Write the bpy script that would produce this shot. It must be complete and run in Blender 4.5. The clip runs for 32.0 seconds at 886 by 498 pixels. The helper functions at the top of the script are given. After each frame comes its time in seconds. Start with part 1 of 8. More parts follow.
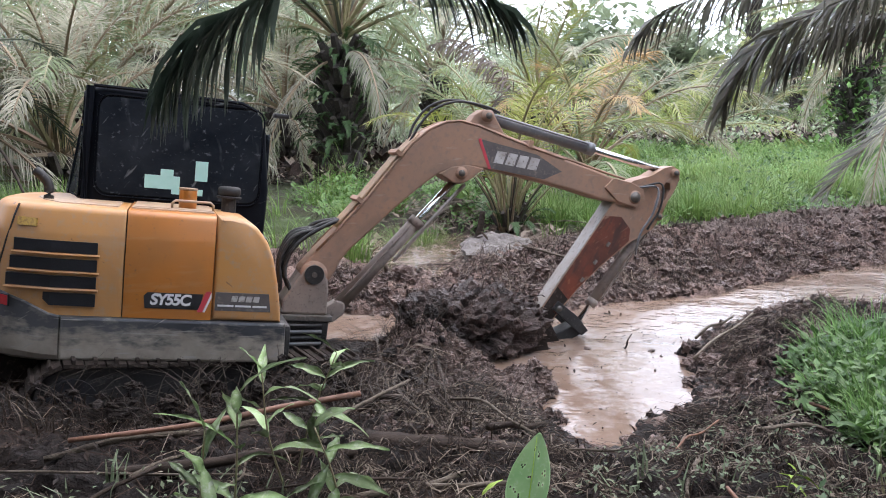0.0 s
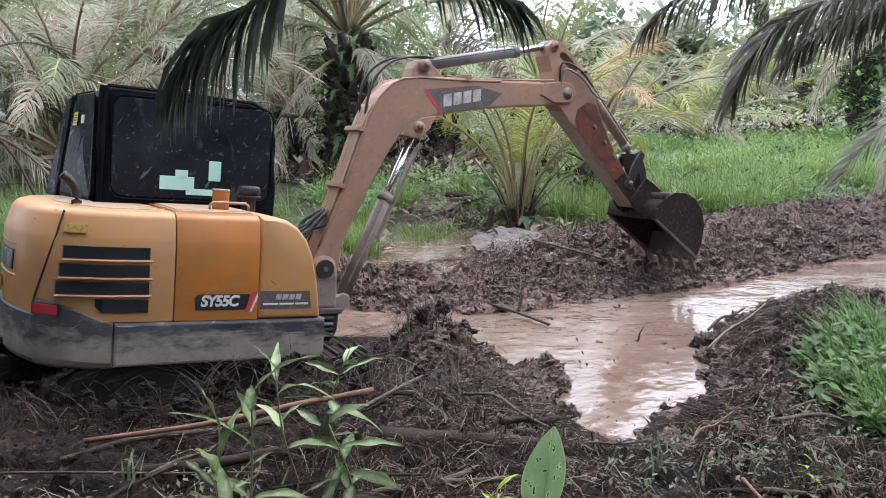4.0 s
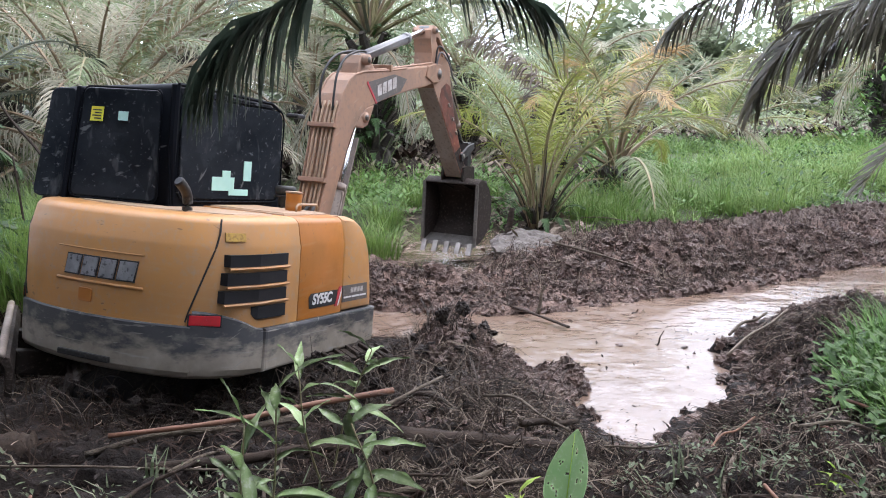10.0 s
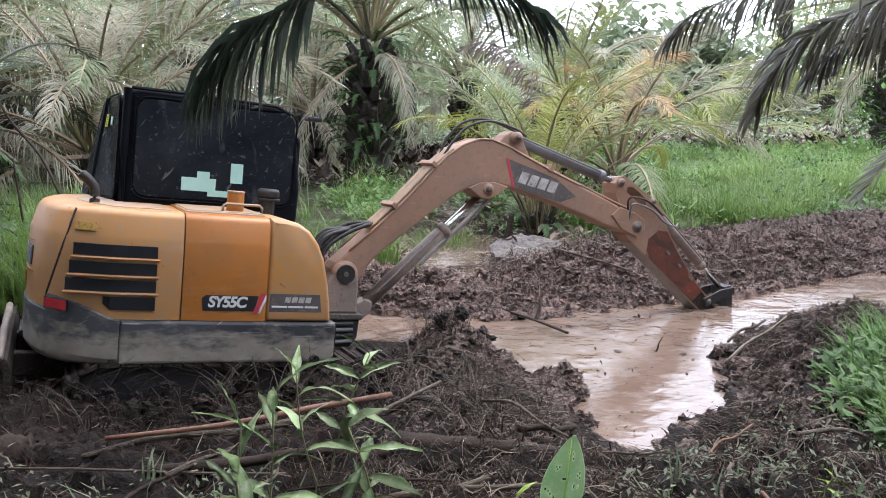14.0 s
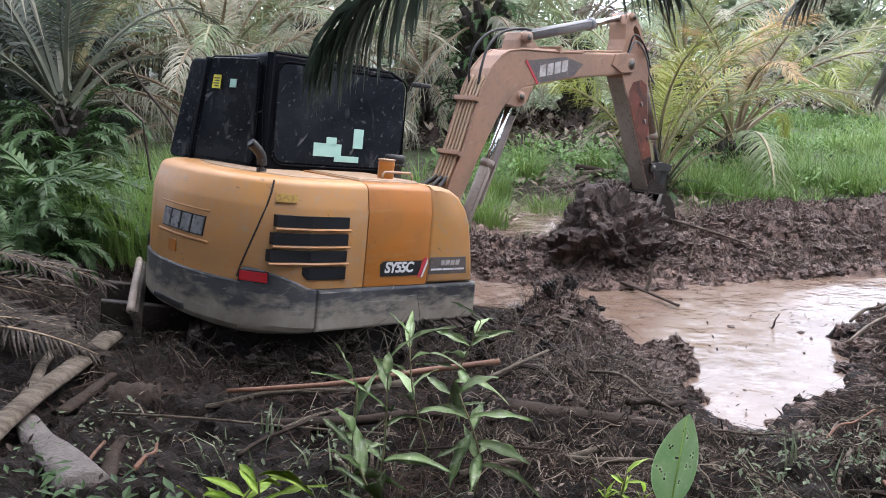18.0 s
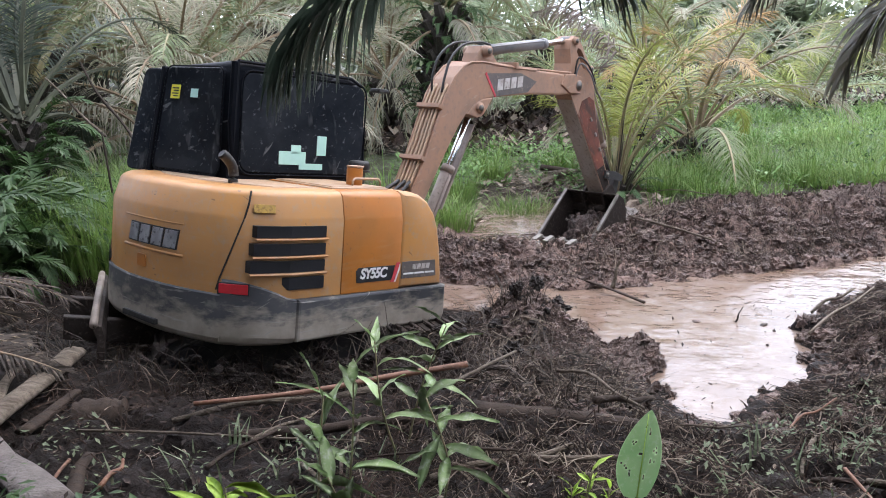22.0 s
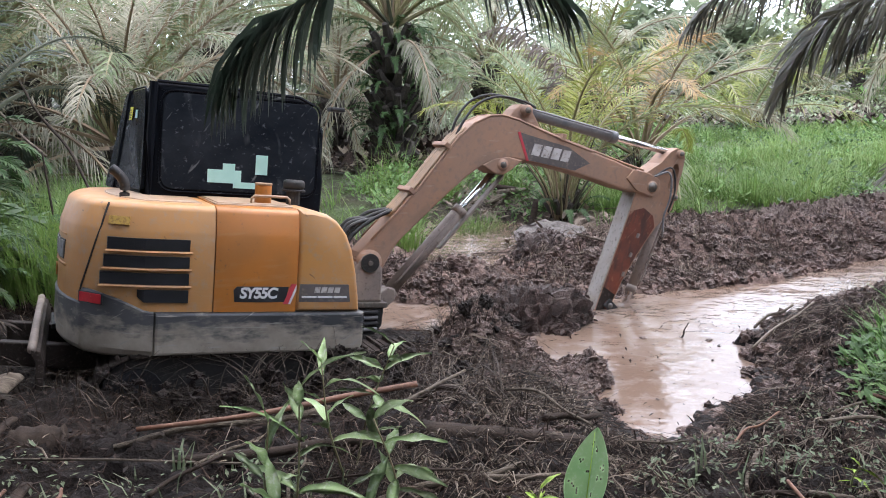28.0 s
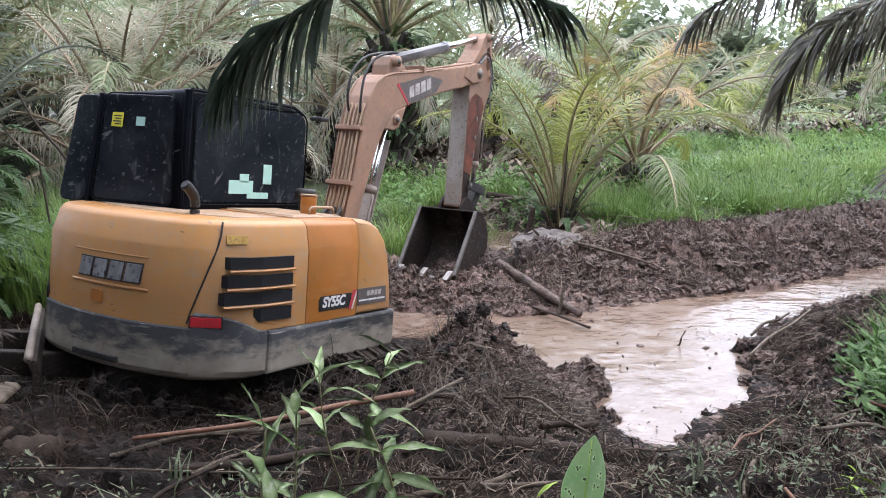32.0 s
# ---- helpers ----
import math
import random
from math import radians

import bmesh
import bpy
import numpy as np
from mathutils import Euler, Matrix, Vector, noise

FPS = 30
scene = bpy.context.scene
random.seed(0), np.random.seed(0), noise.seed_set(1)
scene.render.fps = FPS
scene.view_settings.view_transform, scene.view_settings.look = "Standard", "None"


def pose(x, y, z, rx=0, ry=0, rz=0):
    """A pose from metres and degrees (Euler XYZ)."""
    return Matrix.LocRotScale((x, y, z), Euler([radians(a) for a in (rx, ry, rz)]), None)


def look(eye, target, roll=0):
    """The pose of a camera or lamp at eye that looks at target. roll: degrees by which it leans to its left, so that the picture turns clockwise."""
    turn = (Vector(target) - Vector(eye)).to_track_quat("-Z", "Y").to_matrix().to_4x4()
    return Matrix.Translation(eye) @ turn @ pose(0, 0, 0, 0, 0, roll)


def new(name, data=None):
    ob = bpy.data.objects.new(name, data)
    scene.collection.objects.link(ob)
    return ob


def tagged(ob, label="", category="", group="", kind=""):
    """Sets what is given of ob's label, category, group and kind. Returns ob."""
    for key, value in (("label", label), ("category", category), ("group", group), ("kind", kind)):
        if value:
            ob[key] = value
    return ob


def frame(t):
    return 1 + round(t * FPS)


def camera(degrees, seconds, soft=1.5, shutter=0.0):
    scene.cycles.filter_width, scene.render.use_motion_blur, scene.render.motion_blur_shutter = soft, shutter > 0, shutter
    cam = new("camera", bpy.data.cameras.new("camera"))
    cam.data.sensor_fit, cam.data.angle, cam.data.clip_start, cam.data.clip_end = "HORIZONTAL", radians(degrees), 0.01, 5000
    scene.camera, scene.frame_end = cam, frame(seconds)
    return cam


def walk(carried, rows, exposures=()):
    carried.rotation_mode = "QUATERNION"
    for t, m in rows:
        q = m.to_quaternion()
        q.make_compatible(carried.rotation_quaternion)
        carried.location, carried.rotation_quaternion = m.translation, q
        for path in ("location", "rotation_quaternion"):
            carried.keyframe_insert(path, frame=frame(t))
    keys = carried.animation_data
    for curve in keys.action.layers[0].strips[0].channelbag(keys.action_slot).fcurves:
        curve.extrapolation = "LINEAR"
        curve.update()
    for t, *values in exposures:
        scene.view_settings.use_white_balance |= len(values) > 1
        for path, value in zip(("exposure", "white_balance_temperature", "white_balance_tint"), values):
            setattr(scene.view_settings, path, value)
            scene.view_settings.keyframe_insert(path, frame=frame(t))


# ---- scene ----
cam = camera(54.44, 32.0, soft=1.0)
PATH = [
    (0.0, 0.000, 0.000, 2.200, 79.50, 0.00, 0.00),
    (0.5, 0.005, 0.016, 2.192, 79.44, 0.33, -0.17),
    (1.0, 0.009, 0.013, 2.194, 79.27, 1.04, -0.32),
    (1.5, 0.004, 0.017, 2.192, 79.27, 1.28, -0.36),
    (2.0, -0.008, -0.002, 2.201, 79.23, 1.29, -0.09),
    (2.5, -0.015, -0.001, 2.198, 79.25, 1.19, 0.29),
    (3.0, -0.010, -0.005, 2.203, 79.20, 1.03, 0.46),
    (3.5, -0.007, 0.003, 2.197, 79.23, 1.04, 0.46),
    (5.5, -0.009, -0.009, 2.203, 79.19, 0.95, 0.45),
    (6.0, -0.012, -0.011, 2.203, 79.21, 0.95, 0.55),
    (6.5, -0.016, -0.010, 2.204, 79.22, 0.94, 0.66),
    (7.0, -0.025, -0.016, 2.204, 79.32, 0.81, 1.07),
    (7.5, -0.022, -0.023, 2.207, 79.37, 0.79, 1.30),
    (8.0, -0.023, -0.019, 2.204, 79.33, 0.74, 1.35),
    (8.5, -0.027, -0.020, 2.206, 79.33, 0.76, 1.38),
    (9.0, -0.030, -0.012, 2.202, 79.33, 0.67, 1.51),
    (9.5, -0.031, -0.015, 2.204, 79.30, 0.64, 1.63),
    (10.0, -0.033, -0.012, 2.204, 79.30, 0.56, 1.73),
    (10.5, -0.032, -0.009, 2.202, 79.29, 0.38, 1.76),
    (11.0, -0.032, -0.016, 2.205, 79.40, 0.28, 1.78),
    (11.5, -0.030, -0.018, 2.204, 79.57, 0.24, 1.79),
    (12.0, -0.030, -0.026, 2.208, 79.61, 0.23, 1.78),
    (12.5, -0.026, -0.020, 2.203, 79.69, 0.22, 1.77),
    (13.0, -0.030, -0.019, 2.205, 79.65, 0.17, 1.78),
    (13.5, -0.026, -0.009, 2.200, 79.64, 0.16, 1.78),
    (15.5, -0.038, -0.024, 2.214, 79.46, 0.69, 2.42),
    (16.0, -0.037, -0.021, 2.227, 79.29, 1.30, 3.27),
    (16.5, -0.038, -0.012, 2.254, 79.20, 0.69, 3.63),
    (17.0, -0.057, -0.011, 2.236, 78.47, -0.65, 4.26),
    (17.5, -0.063, -0.029, 2.237, 77.96, -0.83, 5.97),
    (18.0, -0.066, -0.027, 2.234, 77.20, 0.02, 8.95),
    (18.5, -0.052, -0.035, 2.241, 77.03, 1.00, 9.60),
    (19.0, -0.045, -0.021, 2.236, 76.95, 1.16, 9.59),
    (19.5, -0.030, -0.021, 2.240, 76.92, 1.92, 9.14),
    (20.0, -0.030, -0.020, 2.240, 76.86, 1.89, 8.21),
    (20.5, -0.031, -0.019, 2.239, 76.84, 1.79, 7.55),
    (21.0, -0.035, -0.017, 2.234, 76.85, 1.60, 6.94),
    (21.5, -0.037, -0.027, 2.238, 76.92, 1.41, 6.66),
    (22.0, -0.034, -0.033, 2.241, 77.40, 1.28, 6.59),
    (22.5, -0.023, -0.030, 2.239, 77.88, 1.20, 6.34),
    (23.0, -0.019, -0.030, 2.243, 78.09, 1.06, 5.59),
    (23.5, -0.014, -0.036, 2.246, 78.40, 1.02, 4.91),
    (24.0, -0.005, -0.031, 2.247, 78.54, 1.33, 4.03),
    (24.5, -0.013, -0.037, 2.245, 78.65, 1.30, 3.66),
    (25.0, -0.013, -0.030, 2.244, 78.65, 1.26, 3.51),
    (25.5, -0.017, -0.032, 2.242, 78.66, 1.20, 3.35),
    (27.5, -0.016, -0.020, 2.236, 78.62, 1.11, 3.33),
    (28.0, -0.016, -0.022, 2.240, 78.60, 1.08, 3.32),
    (28.5, -0.013, -0.021, 2.244, 78.54, 1.06, 3.23),
    (29.0, -0.013, -0.033, 2.246, 78.75, 1.04, 3.18),
    (29.5, -0.012, -0.038, 2.247, 78.93, 1.00, 3.17),
    (30.0, -0.012, -0.041, 2.247, 79.12, 1.07, 3.17),
    (30.5, -0.011, -0.038, 2.249, 79.20, 1.10, 3.15),
    (31.0, -0.008, -0.041, 2.246, 79.19, 1.16, 3.15),
    (31.5, -0.012, -0.035, 2.243, 79.18, 1.15, 3.13),
    (32.0, -0.014, -0.028, 2.241, 79.15, 1.14, 3.12),
]
walk(cam, [(t, pose(x, y, z, rx, ry, rz)) for t, x, y, z, rx, ry, rz in PATH])

# seconds, then degrees: slew of the house, lift of the boom chord, of the arm and of the bucket
DIG = [
    (0.0, 16.8, 16.6, -123.7, -150),
    (0.5, 18.7, 18.0, -126.2, -154),
    (1.0, 26.8, 27.3, -117.0, -166),
    (1.5, 41.1, 37.0, -106.7, -158),
    (2.0, 55.0, 42.0, -94.2, -134),
    (2.5, 54.9, 41.7, -66.4, -94),
    (3.0, 47.5, 42.8, -55.7, -60),
    (3.5, 36.2, 38.7, -38.4, -41),
    (5.5, 19.1, 25.4, -71.9, -48),
    (6.0, 20.0, 23.3, -85.2, -86),
    (6.5, 21.1, 19.6, -99.3, -104),
    (7.0, 21.4, 17.0, -110.5, -131),
    (7.5, 23.3, 18.0, -119.9, -144),
    (8.0, 31.4, 25.1, -113.5, -155),
    (8.5, 45.4, 34.1, -98.1, -153),
    (9.0, 65.5, 41.1, -91.6, -130),
    (9.5, 70.6, 40.4, -67.8, -104),
    (10.0, 66.7, 41.2, -47.4, -93),
    (10.5, 56.9, 41.2, -41.3, -63),
    (11.0, 40.8, 35.3, -29.5, -14),
    (11.5, 29.3, 22.5, -23.3, -45),
    (12.0, 25.9, 12.5, -22.0, -70),
    (12.5, 25.7, 9.7, -25.3, -76),
    (13.0, 25.9, 9.7, -26.1, -78),
    (13.5, 25.8, 9.6, -30.4, -90),
    (15.5, 26.3, 16.1, -59.4, -149),
    (16.0, 28.8, 22.5, -60.3, -155),
    (16.5, 34.2, 29.4, -55.1, -146),
    (17.0, 43.8, 34.5, -54.5, -140),
    (17.5, 50.9, 35.3, -62.6, -139),
    (18.0, 50.1, 36.6, -60.6, -123),
    (18.5, 50.3, 40.2, -41.0, -97),
    (19.0, 49.7, 44.5, -37, -95),
    (19.5, 44.9, 47.0, -33, -88),
    (20.0, 35.8, 42.3, -53, -114),
    (20.5, 36.1, 39.3, -67, -128),
    (21.0, 48.0, 36.7, -68.5, -136),
    (21.5, 55.3, 33.8, -55, -132),
    (22.0, 54.2, 31.8, -53, -140),
    (22.5, 51.9, 33.7, -58, -138),
    (23.0, 42.5, 35.8, -60, -130),
    (23.5, 31.6, 33.7, -36.8, -88),
    (24.0, 27.7, 23.2, -41.1, -72),
    (24.5, 26.9, 19.7, -51.3, -50),
    (25.0, 26.8, 17.9, -70.0, -112),
    (25.5, 26.7, 15.7, -73.0, -131),
    (27.5, 27.6, 14.1, -99.3, -160),
    (28.0, 27.7, 15.5, -109.5, -167),
    (28.5, 30.7, 21.1, -109.9, -176),
    (29.0, 39.7, 29.0, -102.7, -172),
    (29.5, 53.9, 35.6, -96.2, -160),
    (30.0, 64.5, 35.3, -81.1, -114),
    (30.5, 64.0, 39.2, -59, -89),
    (31.0, 63.8, 43.7, -46, -84),
    (31.5, 62.4, 45.3, -63, -100),
    (32.0, 61.7, 41.4, -93, -126),
]

# ---------------------------------------------------------------- light
world = bpy.data.worlds.new("sky")
scene.world = world
world.use_nodes = True
wn = world.node_tree
sky = wn.nodes.new("ShaderNodeTexSky")
sky.sky_type, sky.sun_disc = "NISHITA", False
sky.sun_elevation, sky.sun_rotation = radians(62), radians(45)
sky.air_density, sky.dust_density, sky.ozone_density = 1.0, 6.0, 0.6
veil = wn.nodes.new("ShaderNodeMix")          # thin cloud over the whole sky
veil.data_type = "RGBA"
veil.inputs[0].default_value = 0.75
veil.inputs[7].default_value = (8.8, 9.4, 11.4, 1)
wn.links.new(sky.outputs[0], veil.inputs[6])
wn.links.new(veil.outputs[2], wn.nodes["Background"].inputs[0])
wn.nodes["Background"].inputs[1].default_value = 0.49
sun = new("sun", bpy.data.lights.new("sun", "SUN"))
sun.data.energy, sun.data.angle, sun.data.color = 1.0, radians(30), (1.0, 0.98, 0.95)
sun.matrix_world = look((6, 14, 16), (0, 8, 0))
scene.view_settings.exposure = 0.0


# ---------------------------------------------------------------- materials
def ramp_mix(nt, fac, a, b):
    m = nt.nodes.new("ShaderNodeMix")
    m.data_type = "RGBA"
    nt.links.new(fac, m.inputs[0])
    for sock, c in ((m.inputs[6], a), (m.inputs[7], b)):
        if isinstance(c, tuple):
            sock.default_value = (*c, 1)
        else:
            nt.links.new(c, sock)
    return m.outputs[2]


def noise_fac(nt, coord, scale, lo, hi, detail=6.0, rough=0.6, stretch=None):
    if stretch:
        mp = nt.nodes.new("ShaderNodeMapping")
        mp.inputs["Scale"].default_value = stretch
        nt.links.new(coord, mp.inputs[0])
        coord = mp.outputs[0]
    n = nt.nodes.new("ShaderNodeTexNoise")
    n.inputs["Scale"].default_value, n.inputs["Detail"].default_value, n.inputs["Roughness"].default_value = scale, detail, rough
    nt.links.new(coord, n.inputs["Vector"])
    r = nt.nodes.new("ShaderNodeMapRange")
    r.inputs[1].default_value, r.inputs[2].default_value = lo, hi
    nt.links.new(n.outputs[0], r.inputs[0])
    return r.outputs[0], n.outputs[0]


def surface(name, a, b, c=None, scale=6.0, fine=60.0, rough=(0.5, 0.8), bump=0.3, dist=0.01, metal=0.0, spots=(0.55, 0.7),
            vary=0.0, stretch=None, spec=0.5, translucent=0.0, coarse=(0.35, 0.65)):
    """Two colours mixed by a coarse noise, a third one in fine spots, uneven gloss and a fine relief."""
    m = bpy.data.materials.new(name)
    m.use_nodes = True
    nt = m.node_tree
    bsdf = nt.nodes["Principled BSDF"]
    tc = nt.nodes.new("ShaderNodeTexCoord")
    f1, n1 = noise_fac(nt, tc.outputs["Object"], scale, *coarse, stretch=stretch)
    col = ramp_mix(nt, f1, a, b)
    f2, n2 = noise_fac(nt, tc.outputs["Object"], fine, *spots, stretch=stretch)
    if c:
        col = ramp_mix(nt, f2, col, c)
    if vary:
        info = nt.nodes.new("ShaderNodeObjectInfo")
        geo = nt.nodes.new("ShaderNodeNewGeometry")
        add = nt.nodes.new("ShaderNodeMath")
        add.operation = "ADD"
        nt.links.new(info.outputs["Random"], add.inputs[0])
        nt.links.new(geo.outputs["Random Per Island"], add.inputs[1])
        rg = nt.nodes.new("ShaderNodeMapRange")
        rg.inputs[2].default_value = 2.0
        rg.inputs[3].default_value, rg.inputs[4].default_value = 1 - vary, 1 + vary
        nt.links.new(add.outputs[0], rg.inputs[0])
        hsv = nt.nodes.new("ShaderNodeHueSaturation")
        nt.links.new(rg.outputs[0], hsv.inputs["Value"])
        nt.links.new(col, hsv.inputs["Color"])
        col = hsv.outputs[0]
    nt.links.new(col, bsdf.inputs["Base Color"])
    rr = nt.nodes.new("ShaderNodeMapRange")
    rr.inputs[1].default_value, rr.inputs[2].default_value = 0.3, 0.7
    rr.inputs[3].default_value, rr.inputs[4].default_value = rough
    nt.links.new(n1, rr.inputs[0])
    nt.links.new(rr.outputs[0], bsdf.inputs["Roughness"])
    bsdf.inputs["Metallic"].default_value = metal
    bsdf.inputs["Specular IOR Level"].default_value = spec
    if bump:
        bp = nt.nodes.new("ShaderNodeBump")
        bp.inputs["Strength"].default_value, bp.inputs["Distance"].default_value = bump, dist
        nt.links.new(n2, bp.inputs["Height"])
        nt.links.new(bp.outputs[0], bsdf.inputs["Normal"])
    if translucent:
        tr = nt.nodes.new("ShaderNodeBsdfTranslucent")
        nt.links.new(col, tr.inputs[0])
        mix = nt.nodes.new("ShaderNodeMixShader")
        mix.inputs[0].default_value = translucent
        nt.links.new(bsdf.outputs[0], mix.inputs[1])
        nt.links.new(tr.outputs[0], mix.inputs[2])
        nt.links.new(mix.outputs[0], nt.nodes["Material Output"].inputs[0])
    return m


